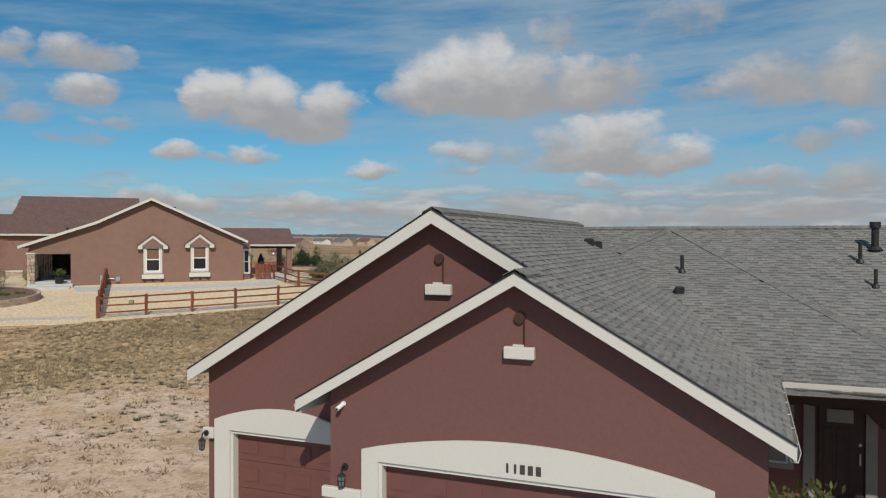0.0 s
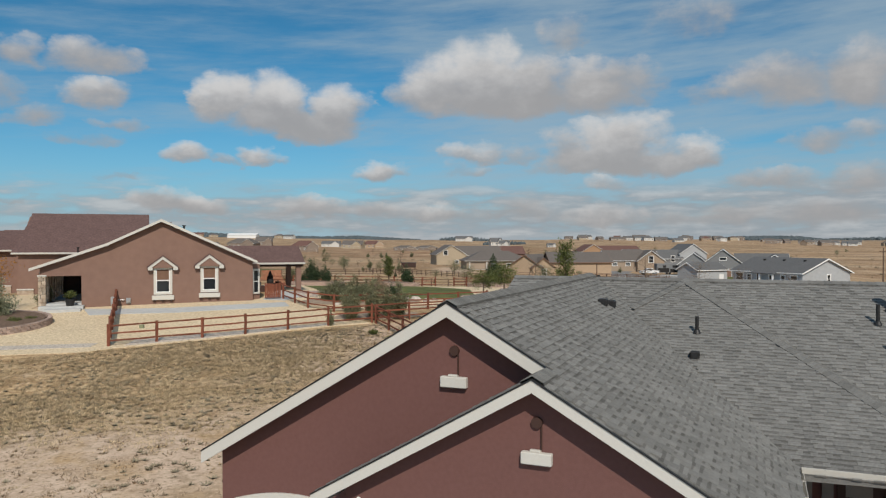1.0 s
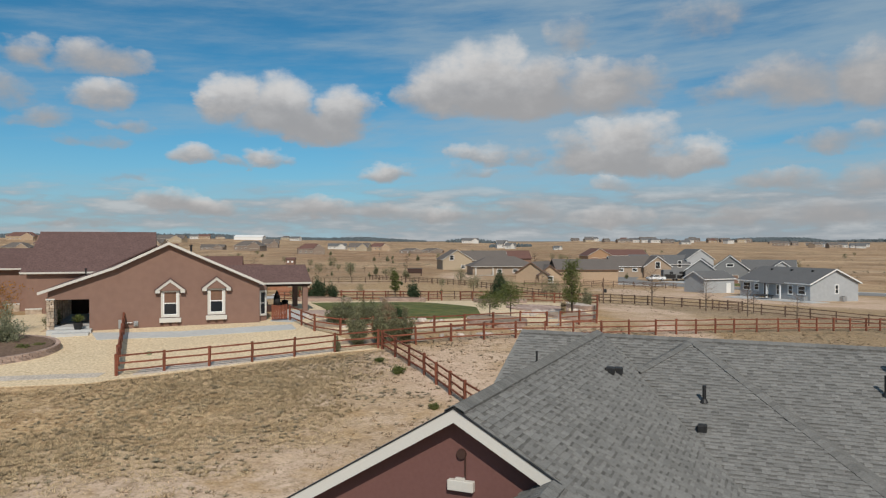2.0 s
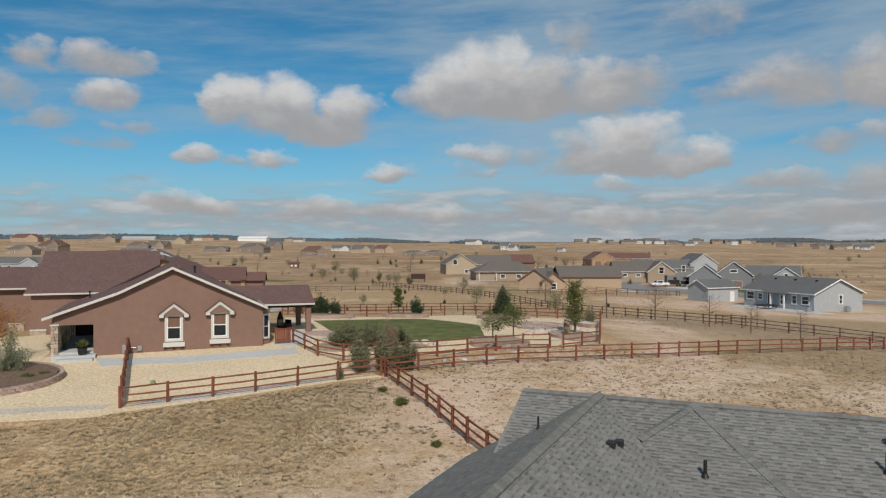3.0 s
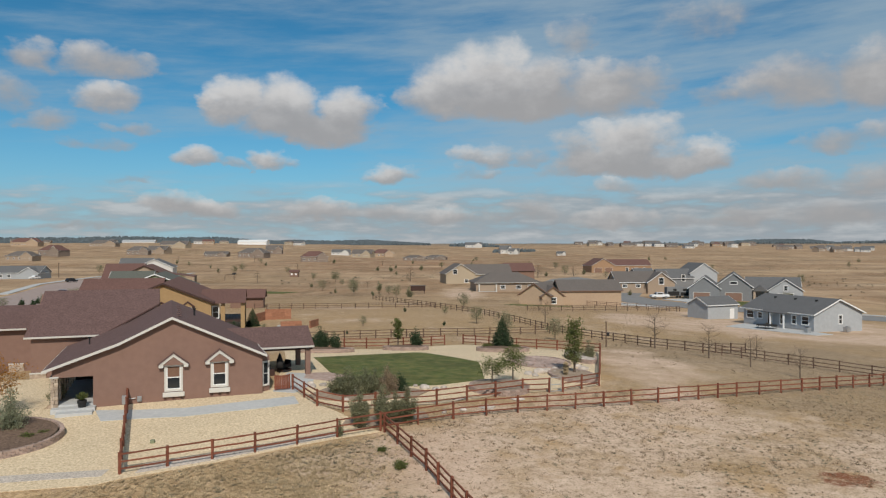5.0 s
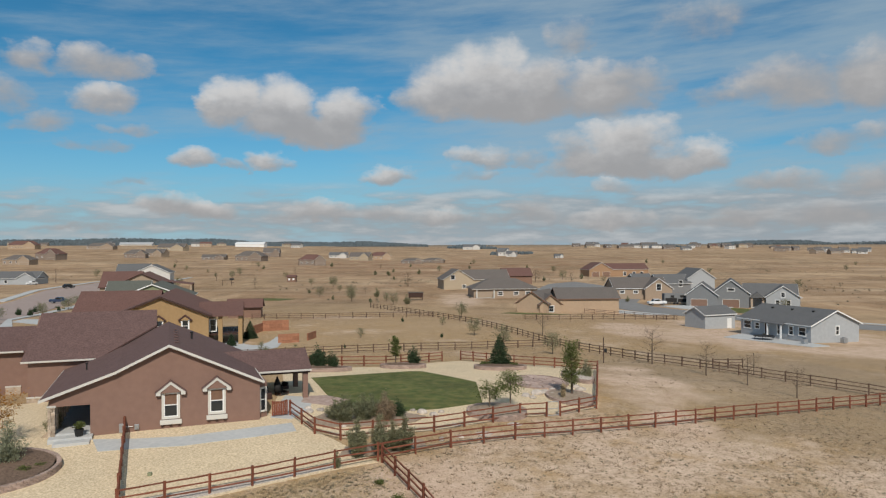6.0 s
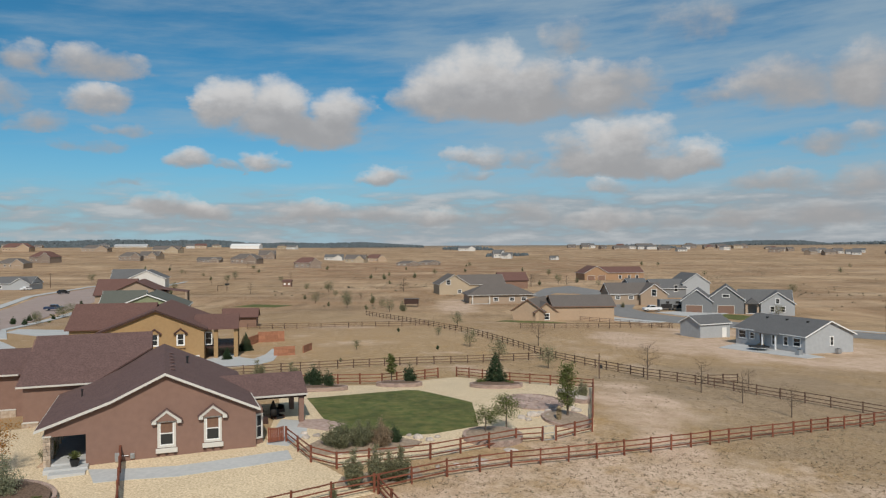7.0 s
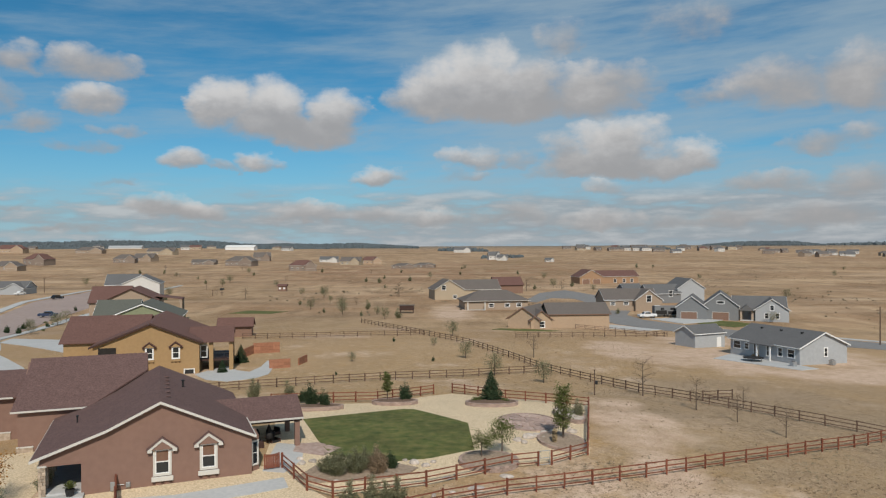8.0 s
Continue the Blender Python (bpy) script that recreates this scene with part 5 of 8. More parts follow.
fence("garden_fence", RED_RAIL + " at the corner of the gravel garden", [(8.7, 63.0), (12.4, 66.3), (16.2, 86.1), (6.9, 90.7), (0.4, 97.0)])
fence("garden_fence", RED_RAIL + " behind the lawn", [(-2.0, 95.7), (-8.6, 89.0), (-13.8, 88.1), (-21.0, 87.0)])
OLD_RAIL = "weathered brown three-rail field fence"
fence("field_fence", OLD_RAIL + " behind the gardens", [(-34, 100.5), (-24.5, 105.0), (-17.0, 108.6), (-8.1, 112), (2.2, 114.6), (14.6, 121.0)], "old", 2.6)
fence("field_fence", OLD_RAIL + " along the open field", [(47.0, 79.0), (42.5, 83.9), (34.4, 91.3), (25.8, 100.9), (21.3, 111.5), (15.7, 124.6), (11.3, 139.8), (4.4, 159.4), (-4.6, 176.1), (-25.4, 216.4)], "old", 2.7, 1.3)
fence("field_fence", OLD_RAIL + " beside the brown field", [(47.2, 79.4), (70, 62), (100, 40)], "old", 2.7, 1.3)
fence("field_fence", OLD_RAIL + " across the pasture", [(-47, 169.0), (-30.5, 170.9), (-6, 177.5)], "old", 3.0, 1.3)
fence("field_fence", OLD_RAIL + " near the tan house", [(16, 176), (30, 180), (55, 187)], "old", 3.0, 1.3)
fence("field_fence", OLD_RAIL + " leaving the tan house", [(35, 205), (44, 196), (54, 186)], "old", 3.0, 1.3)
fence("field_fence", OLD_RAIL + " stub in the pasture", [(33, 96.5), (38, 99.5)], "old", 2.7, 1.3)

# boarded garden gate, standing open, and a pale wire gate
gp = (-14.9, 59.0)
t = thing("garden_gate", pose(gp[0], gp[1], ground(*gp) + 0.15, 0, 0, 28), "red-stained boarded garden gate in the fence", "gate")
for i in range(9):
    bm = bm_new()
    top = 1.22 - 0.10 * math.sin(math.pi * (i + 0.5) / 9)
    box(bm, i * 0.145, -0.02, 0, i * 0.145 + 0.125, 0.02, top, bevel=0.006)
    part("board", bm, M_FENCE, t)
for z in (0.2, 0.95):
    bm = bm_new()
    box(bm, 0, 0.022, z, 1.29, 0.06, z + 0.1)
    part("batten", bm, M_FENCE, t)
gp = (7.6, 62.6)
t = thing("wire_gate", pose(gp[0], gp[1], ground(*gp) + 0.05, 0, 0, 20), "pale metal wire gate in the garden fence", "gate")
bm = bm_new()
for a, b in (((0, 0, 0), (0, 0, 1.2)), ((1.0, 0, 0), (1.0, 0, 1.2)), ((0, 0, 1.2), (1.0, 0, 1.2)), ((0, 0, 0.05), (1.0, 0, 0.05)), ((0, 0, 0.6), (1.0, 0, 0.6))):
    tube(bm, a, b, 0.03, sides=6)
part("gate_frame", bm, M_METAL, t)
gp = (18.9, 96.3)
t = thing("birdhouse_pole", pose(gp[0], gp[1], ground(*gp)), "weathered wooden pole with a dark birdhouse", "pole")
bm = bm_new()
tube(bm, (0, 0, -0.2), (0, 0, 3.3), 0.08, 0.07)
part("pole", bm, M_FENCE_OLD, t)
bm = bm_new()
box(bm, 0.085, -0.15, 1.4, 0.4, 0.15, 1.85, bevel=0.02)
part("nest_box", bm, M_DARK, t, "dark nest box")

# ---- houses farther off ----
def body(parent, L, W, h, rise, wall_mat, roof_mat, trim_mat, m=None, over=0.45, name=""):
    """A walled block with a gabled roof, its ridge along x; origin at the middle of its floor."""
    m = m or Matrix.Identity(4)
    bm = bm_new()
    prism(bm, [(-L / 2, -W / 2, -1.5), (-L / 2, W / 2, -1.5), (-L / 2, W / 2, h), (-L / 2, 0, h + rise), (-L / 2, -W / 2, h)], (L, 0, 0))
    w = part("wall", bm, wall_mat, parent)
    w.matrix_basis = m
    s = rise / (W / 2)
    for sg in (-1, 1):
        bm = bm_new()
        y1, z1 = sg * (W / 2 + over), h - s * over
        prism(bm, [(-L / 2 - over, 0, h + rise + 0.16), (-L / 2 - over, y1, z1 + 0.16), (-L / 2 - over, y1, z1 + 0.02), (-L / 2 - over, 0, h + rise + 0.02)], (L + 2 * over, 0, 0))
        r = part("roof", bm, roof_mat, parent)
        r.matrix_basis = m
        for ex in (-1, 1):
            bm = bm_new()
            x = ex * (L / 2 + over)
            prism(bm, [(x, 0, h + rise + 0.14), (x, y1, z1 + 0.14), (x, y1, z1 - 0.10), (x, 0, h + rise - 0.10)], (ex * 0.05, 0, 0))
            b = part("barge_board", bm, trim_mat, parent)
            b.matrix_basis = m
        bm = bm_new()
        ya, yb = sorted((y1, y1 + sg * 0.1))
        box(bm, -L / 2 - over, ya, z1 - 0.06, L / 2 + over, yb, z1 + 0.12)
        g = part("gutter", bm, trim_mat, parent)
        g.matrix_basis = m
    return m


def hip_body(parent, L, W, h, rise, wall_mat, roof_mat, trim_mat, m=None, over=0.5):
    """A walled block under a hipped roof, its ridge along x."""
    m = m or Matrix.Identity(4)
    bm = bm_new()
    box(bm, -L / 2, -W / 2, -1.5, L / 2, W / 2, h)
    part("wall", bm, wall_mat, parent).matrix_basis = m
    bm = bm_new()
    a, b, r = L / 2 + over, W / 2 + over, max(0.0, L / 2 - W / 2)
    low = [bm.verts.new(p) for p in ((-a, -b, h), (a, -b, h), (a, b, h), (-a, b, h))]
    eave = [bm.verts.new((v.co.x, v.co.y, h + 0.16)) for v in low]
    top = [bm.verts.new((x, 0, h + rise)) for x in (-r - 0.1, r + 0.1)]
    for q in ((eave[0], eave[1], top[1], top[0]), (eave[2], eave[3], top[0], top[1]), (eave[1], eave[2], top[1]), (eave[3], eave[0], top[0]), low[::-1]):
        bm.faces.new(q)
    for k in range(4):
        bm.faces.new((low[k], low[(k + 1) % 4], eave[(k + 1) % 4], eave[k]))
    part("roof", bm, roof_mat, parent).matrix_basis = m
    for sg in (-1, 1):
        bm = bm_new()
        ya, yb = sorted((sg * b, sg * (b + 0.1)))
        box(bm, -a, ya, h + 0.02, a, yb, h + 0.17)
        part("gutter", bm, trim_mat, parent).matrix_basis = m
    return m


def opening(parent, m, L, W, face, at, z, w, h, trim_mat, kind="window", door_mat=None):
    """A window or a door on the front (f), rear (b), left (l) or right (r) of a block."""
    if face == "f":
        p = m @ pose(at, -W / 2 - 0.004, z)
    elif face == "b":
        p = m @ pose(at, W / 2 + 0.004, z, 0, 0, 180)
    elif face == "l":
        p = m @ pose(-L / 2 - 0.004, at, z, 0, 0, -90)
    else:
        p = m @ pose(L / 2 + 0.004, at, z, 0, 0, 90)
    if kind == "window":
        return window(parent, p, w, h, 0.12, trim_mat, 0.08, sash=0.07, mullion=h > 1.0)
    bm = bm_new()
    box(bm, -w / 2 - 0.12, -0.06, 0, -w / 2 - 0.001, 0, h + 0.12)
    box(bm, w / 2 + 0.001, -0.06, 0, w / 2 + 0.12, 0, h + 0.12)
    box(bm, -w / 2, -0.06, h + 0.001, w / 2, 0, h + 0.12)
    f = part("door_frame", bm, trim_mat, parent)
    f.matrix_basis = p
    bm = bm_new()
    if kind == "garage":
        n = 4
        for i in range(n):
            box(bm, -w / 2, -0.04, h * i / n + 0.01, w / 2, -0.004, h * (i + 1) / n - 0.01, bevel=0.01)
    else:
        box(bm, -w / 2, -0.04, 0.01, w / 2, -0.004, h, bevel=0.01)
    d = part("garage_door" if kind == "garage" else "door", bm, door_mat or M_WHITE, f)
    return f


P_GREY = paint("grey_siding", (0.36, 0.375, 0.39))
P_GREY_DARK = paint("dark_grey_siding", (0.19, 0.195, 0.20))
P_TAN = paint("tan_stucco", (0.40, 0.295, 0.205))
P_BUFF = paint("buff_stucco", (0.40, 0.325, 0.235))
P_BEIGE = paint("beige_stucco", (0.33, 0.255, 0.19))
P_OCHRE = paint("ochre_stucco", (0.335, 0.22, 0.11))
P_ORANGE = paint("orange_stucco", (0.34, 0.215, 0.13))
P_GREEN = paint("sage_siding", (0.22, 0.24, 0.15))
P_OFFWHITE = paint("offwhite_siding", (0.58, 0.56, 0.53))
P_UMBER = paint("umber_stucco", (0.235, 0.185, 0.15))
P_BRICK = paint("brick_brown", (0.22, 0.135, 0.10))
M_ROOF_RED = mat("rust_shingle", (0.125, 0.066, 0.055), (0.18, 0.10, 0.084), 4.0, 0.93, 0.4, 12, 0.4, 0.3, 0.85)
M_ROOF_GREEN = mat("green_grey_shingle", (0.10, 0.105, 0.09), (0.135, 0.14, 0.12), 4.0, 0.93, 0.4, 12, 0.4, 0.3, 0.85)


def house_at(name, label, x, y, rot, group="", lift=0.0):
    return thing(name, pose(x, y, ground(x, y) + lift, 0, 0, rot), label, "house", group)


# grey ranch house with its workshop
h = house_at("grey_house", "pale grey siding ranch house with white trim", 67.0, 147.4, -68)
L, W, H = 17.5, 12.0, 3.5
I4 = body(h, L, W, H, 2.5, P_GREY, M_ROOF_GREY, M_WHITE)
for at, z, w, hh in ((-6.9, 1.5, 1.9, 1.5), (-4.3, 1.6, 1.1, 1.2), (1.3, 1.0, 0.9, 1.9), (4.2, 1.3, 1.0, 1.6), (6.8, 1.4, 1.6, 1.5)):
    opening(h, I4, L, W, "f", at, z, w, hh, M_WHITE)
opening(h, I4, L, W, "f", -1.8, 0.9, 1.0, 2.1, M_WHITE, "door", M_BROWN_PAINT_SHADE)
opening(h, I4, L, W, "r", 0.5, 1.5, 0.8, 1.6, M_WHITE)
for at in (-0.6, 2.7):
    bm = bm_new()
    box(bm, at - 0.12, -W / 2 - 1.2, -1.0, at + 0.12, -W / 2 - 0.95, 3.2)
    part("porch_post", bm, M_WHITE, h, "white porch post")
bm = bm_new()
prism(bm, [(-2.9, -W / 2 - 0.5, 3.3), (3.2, -W / 2 - 0.5, 3.3), (3.2, -W / 2 - 1.3, 3.05), (-2.9, -W / 2 - 1.3, 3.05)], (0, 0, 0.16))
part("porch_roof", bm, M_ROOF_GREY, h)
for i in range(4):
    bm = bm_new()
    box(bm, -2.5, -W / 2 - 0.35 * (i + 1), -0.6, -1.1, -W / 2 - 0.35 * i - 0.005, 0.85 - 0.2 * i)
    part("step", bm, P_OCHRE, h, "raw timber step")
for i in range(3):
    bm = bm_new()
    xx = -5 + 5 * i
    box(bm, xx, -1.7, H + 2.5 * (1 - 1.5 / 6) - 0.1, xx + 0.4, -1.3, H + 2.5 * (1 - 1.5 / 6) + 0.42, bevel=0.03)
    part("roof_vent", bm, M_DARK, h)
drape("patio_slab", [(51.5, 144.5), (58.0, 152.5), (60.8, 146.0), (64.2, 137.6), (66.0, 132.5), (61.9, 130.4)], 0.10, M_CONCRETE, "pale concrete slab beside the grey house", "paving", 3.0)


def ac_unit(x, y, r):
    t = thing("air_conditioner", pose(x, y, ground(x, y) + 0.1, 0, 0, r), "grey air conditioner unit on a pad", "air conditioner", "cooling units")
    bm = bm_new()
    box(bm, -0.45, -0.45, 0, 0.45, 0.45, 0.9, bevel=0.04)
    part("casing", bm, M_METAL, t)
    bm = bm_new()
    tube(bm, (0, 0, 0.902), (0, 0, 0.94), 0.36, sides=14)
    part("fan_grille", bm, M_DARK, t)


ac_unit(62.6, 135.0, -68)
ac_unit(71.2, 138.0, 22)
h = house_at("workshop", "grey siding workshop with a white door", 56.4, 166.8, 25)
L, W = 8.6, 6.2
I4 = body(h, L, W, 3.2, 1.5, P_GREY, M_ROOF_GREY, M_WHITE, over=0.3)
opening(h, I4, L, W, "f", 2.6, 0.0, 1.0, 2.1, M_WHITE, "door", M_WHITE)
t = thing("trampoline", pose(58.0, 141.5, ground(58.0, 141.5) + 0.1), "round black trampoline on the slab", "trampoline")
bm = bm_new()
tube(bm, (0, 0, 0.62), (0, 0, 0.70), 1.9, 1.9, 20)
part("mat", bm, M_CHARCOAL, t)
for i in range(6):
    a = i * math.pi / 3
    bm = bm_new()
    tube(bm, (1.8 * math.cos(a), 1.8 * math.sin(a), 0), (1.8 * math.cos(a), 1.8 * math.sin(a), 0.62), 0.04, sides=6)
    part("leg", bm, M_DARK, t)

# ochre house, two storeys at the garden side
YB = house_at("ochre_house", "ochre stucco house with brown trim and roof", -49.5, 121.6, 15, lift=0.0)
bm = bm_new()
prism(bm, [(-8.4, 0, -2.5), (8.0, 0, -2.5), (8.0, 0, 5.3), (0.4, 0, 8.4), (-4.2, 0, 6.6), (-8.4, 0, 5.0)], (0, 24, 0))
part("wall", bm, P_OCHRE, YB, "ochre stucco walls")
for a, b in (((-9.0, 4.95), (-4.2, 6.75)), ((-4.2, 6.75), (0.4, 8.6)), ((0.4, 8.6), (8.5, 5.25))):
    bm = bm_new()
    prism(bm, [(a[0], -0.5, a[1]), (b[0], -0.5, b[1]), (b[0], -0.5, b[1] - 0.18), (a[0], -0.5, a[1] - 0.18)], (0, 25, 0))
    part("roof", bm, M_ROOF_RED, YB, "brown shingle roof slope")
    strip(a, b, 0.32, -0.502, mt=M_BROWN_PAINT_SHADE, parent=YB)
slab([(-14.8, 6), (-1, 6), (-1, 15), (-14.8, 15)], lambda u, v: 5.0 + 0.42 * (v - 6), YB, M_ROOF_RED)
slab([(-14.8, 15), (-1, 15), (-1, 24), (-14.8, 24)], lambda u, v: 8.78 - 0.42 * (v - 15), YB, M_ROOF_RED)
bm = bm_new()
box(bm, -14.2, 6.6, -2.0, -8.402, 23.4, 5.0)
part("wall", bm, P_OCHRE, YB)
slab([(6.0, 1.5), (13.6, 1.5), (13.6, 8), (6.0, 8)], lambda u, v: 5.0 + 0.3 * (v - 1.5), YB, M_ROOF_RED)
slab([(6.0, 8), (13.6, 8), (13.6, 14), (6.0, 14)], lambda u, v: 6.95 - 0.3 * (v - 8), YB, M_ROOF_RED)
hood_window(YB, 0.2, 2.5, P_OCHRE, M_WHITE, M_ROOF_RED, False, M_BROWN_PAINT_SHADE, P_OCHRE)
hood_window(YB, 4.3, 2.5, P_OCHRE, M_WHITE, M_ROOF_RED, False, M_BROWN_PAINT_SHADE, P_OCHRE)
window(YB, pose(6.4, -0.002, -1.0), 1.5, 1.7, 0.12, M_WHITE, 0.08)
# no real opening: a near-black block paints the porch's shade on the wall
bm = bm_new()
box(bm, -7.6, -0.08, 3.4, -4.9, 0.3, 4.7)
part("porch_opening", bm, M_PORCH_SHADE, YB, "solid dark block that stands for the shaded porch opening")
for u, v in ((9.8, 2.4), (13.1, 2.4), (13.1, 12.5)):
    bm = bm_new()
    box(bm, u - 0.35, v - 0.35, -2.5, u + 0.35, v + 0.35, 4.75)
    part("deck_post", bm, P_OCHRE, YB, "ochre stucco deck post")
bm = bm_new()
box(bm, 8.002, 2.4, 1.6, 13.4, 13, 1.9)
part("deck", bm, M_BROWN_PAINT_SHADE, YB, "raised deck")
for i in range(10):
    bm = bm_new()
    box(bm, 8.4 + 0.5 * i, 2.42, 1.902, 8.46 + 0.5 * i, 2.48, 2.85)
    part("baluster", bm, M_DARK, YB)
bm = bm_new()
box(bm, 8.2, 2.40, 2.852, 13.3, 2.5, 2.95)
part("deck_rail", bm, M_DARK, YB)
window(YB, pose(8.6, 2.38, 2.3), 1.0, 2.0, 0.10, M_WHITE, 0.05)
drape("ochre_patio", [(-42, 122.0), (-38.0, 115.5), (-34.0, 113.0), (-30.6, 116.0), (-29.5, 121.0), (-30.5, 128), (-32.0, 136.0), (-33.6, 137.0), (-33.0, 129.5), (-33.5, 124.0), (-36.0, 126.0), (-40, 132)], 0.08, M_CONCRETE, "grey concrete patio and curved path", "paving", 2.0)


def low_wall(pts, hgt, label, material, group):
    """A low garden wall of boards or blocks along a line."""
    t = thing("garden_wall", Matrix.Identity(4), label, "wall", group)
    for (ax, ay), (bx, by) in zip(pts, pts[1:]):
        n = max(1, int(math.hypot(bx - ax, by - ay) / 1.2))
        for i in range(n):
            p = Vector((ax + (bx - ax) * i / n, ay + (by - ay) * i / n, 0))
            q = Vector((ax + (bx - ax) * (i + 1) / n, ay + (by - ay) * (i + 1) / n, 0))
            d = (q - p).normalized()
            s = Vector((-d.y, d.x, 0)) * 0.12
            z = ground(p.x, p.y)
            for k in range(3):
                bm = bm_new()
                z0, z1 = z - 0.1 + hgt * k / 3, z - 0.1 + hgt * (k + 1) / 3 - 0.03
                prism(bm, [p - s + Vector((0, 0, z0)), q - s + Vector((0, 0, z0)), q - s + Vector((0, 0, z1)), p - s + Vector((0, 0, z1))], s * 2)
                part("board", bm, material, t)


M_CEDAR = mat("cedar_board", (0.29, 0.13, 0.075), (0.38, 0.18, 0.11), 3, 0.8, 0.2, 20, 0.4, 1, 0.8, per_object=0.15)
low_wall([(-38.7, 146.5), (-33.8, 148.0)], 2.2, "reddish cedar screen wall round the fire pit", M_CEDAR, "cedar screens")
low_wall([(-31.0, 127.6), (-27.6, 128.8)], 1.7, "reddish cedar screen wall beside the path", M_CEDAR, "cedar screens")
low_wall([(-26.6, 131.0), (-26.0, 135.5)], 1.4, "short reddish cedar screen wall", M_CEDAR, "cedar screens")
low_wall([(-39.2, 141.5), (-38.7, 146.4)], 1.8, "reddish cedar screen near the ochre house", M_CEDAR, "cedar screens")

# row of houses up the street behind it
def row_house(name, label, x, y, base, half, eave, apex, wall_mat, roof_mat, trim_mat, wing, deck):
    """A house end-on to the view: gabled block, long wing to one side, roofed deck to the other."""
    h = thing(name, pose(x, y, base, 0, 0, 15), label, "house", "street houses")
    m = pose(0, 9, 0, 0, 0, 90)
    body(h, 18, 2 * half, eave, apex - eave, wall_mat, roof_mat, trim_mat, m)
    m2 = pose(-half - wing / 2 + 3, 12, 0)
    body(h, wing + 6, 16, eave - 0.6, apex - eave + 0.9, wall_mat, roof_mat, trim_mat, m2)
    opening(h, m, 18, 2 * half, "l", 1.5, eave * 0.45, 1.2, 1.7, M_WHITE)
    opening(h, m, 18, 2 * half, "l", -2.5, eave * 0.45, 1.2, 1.7, M_WHITE)
    if deck:
        bm = bm_new()
        prism(bm, [(half - 1, 3, eave + 0.9), (half + deck, 3, eave - 0.2), (half + deck, 12, eave - 0.2), (half - 1, 12, eave + 0.9)], (0, 0, 0.18))
        part("deck_roof", bm, roof_mat, h)
        for v in (3.4, 11.6):
            bm = bm_new()
            box(bm, half + deck - 0.7, v - 0.3, -2, half + deck - 0.1, v + 0.3, eave - 0.25)
            part("deck_post", bm, wall_mat, h)
        bm = bm_new()
        box(bm, half + 0.02, 3.2, eave * 0.42, half + deck - 0.2, 12, eave * 0.42 + 0.3)
        part("deck", bm, M_BROWN_PAINT_SHADE, h)
    return h


row_house("sage_house", "sage green house with white barge boards", -69.6, 168.0, -1.2, 8.0, 5.2, 8.3, P_GREEN, M_ROOF_GREEN, M_WHITE, 3, 0)
row_house("rust_house", "tan house with a rust-brown roof and deck", -96.5, 225.0, -3.1, 7.5, 7.0, 10.5, P_BEIGE, M_ROOF_RED, M_BROWN_PAINT_SHADE, 5, 7)
row_house("pale_house", "pale grey gabled house with a grey roof", -141.0, 340.0, -3.6, 8.0, 7.0, 10.6, P_OFFWHITE, M_ROOF_GREY, M_WHITE, 8, 0)
h = house_at("garden_shed", "brown garden shed with a shingled roof", -50.5, 176, 10)
I4 = body(h, 7.5, 5, 2.6, 1.6, P_BRICK, M_ROOF_RED, M_BROWN_PAINT_SHADE)
h = house_at("grey_street_house", "grey siding house with white garage doors", -226, 380, 5)
I4 = body(h, 22, 13, 3.3, 3.2, P_GREY, M_ROOF_GREY, M_WHITE)
for at in (4, 8.6):
    opening(h, I4, 22, 13, "f", at, 0, 3.6, 2.5, M_WHITE, "garage", M_WHITE)
for at in (-8, -4):
    opening(h, I4, 22, 13, "f", at, 0.9, 1.6, 1.4, M_WHITE)
body(h, 10, 9.5, 3.2, 2.8, P_GREY, M_ROOF_GREY, M_WHITE, pose(6.4, -3.2, 0, 0, 0, 90))

# cluster beyond the field
h = house_at("tan_house", "tan stucco house with taupe shingle roofs", 36.0, 212.0, 4)
I4 = body(h, 17, 11, 4.2, 2.6, P_TAN, M_ROOF_TAUPE, P_BRICK)
m2 = pose(-12.5, -1, 0, 0, 0, 60)
body(h, 14, 9, 3.2, 3.0, P_TAN, M_ROOF_TAUPE, P_BRICK, m2)
for at in (-4.5, -1.5, 3.0):
    opening(h, m2, 14, 9, "f", at, 1.0, 1.3, 1.4, M_WHITE)
m3 = pose(-11.5, -4.5, 0, 0, 0, 94)
body(h, 8, 6, 3.0, 2.4, P_TAN, M_ROOF_TAUPE, P_BRICK, m3)
opening(h, m3, 8, 6, "l", 0, 0.8, 1.8, 1.6, M_WHITE)
drape("small_lawn", [(11.5, 197), (18, 194), (27, 194.5), (30, 197), (24, 200), (14, 201)], 0.06, M_LAWN, "green lawn by the tan house", "lawn", 4.0)
h = house_at("beige_house", "low beige house with a hipped taupe roof", 17.0, 283.0, 8)
I4 = hip_body(h, 24, 14, 3.2, 3.8, P_BEIGE, M_ROOF_TAUPE, M_TRIM, over=0.8)
for at in (-2, 4, 8.5):
    opening(h, I4, 24, 14, "f", at, 1.0, 1.8, 1.3, M_WHITE)
bm = bm_new()
box(bm, -11.5, -9.5, -0.4, -4.5, -7.05, 0.15)
part("porch_slab", bm, M_CONCRETE, h)
for xx in (-11.2, -4.8):
    bm = bm_new()
    box(bm, xx - 0.2, -9.3, 0.152, xx + 0.2, -8.9, 3.0)
    part("porch_post", bm, M_TRIM, h)
h = house_at("buff_house", "buff gabled house with an arched window", 2.0, 331.0, 12)
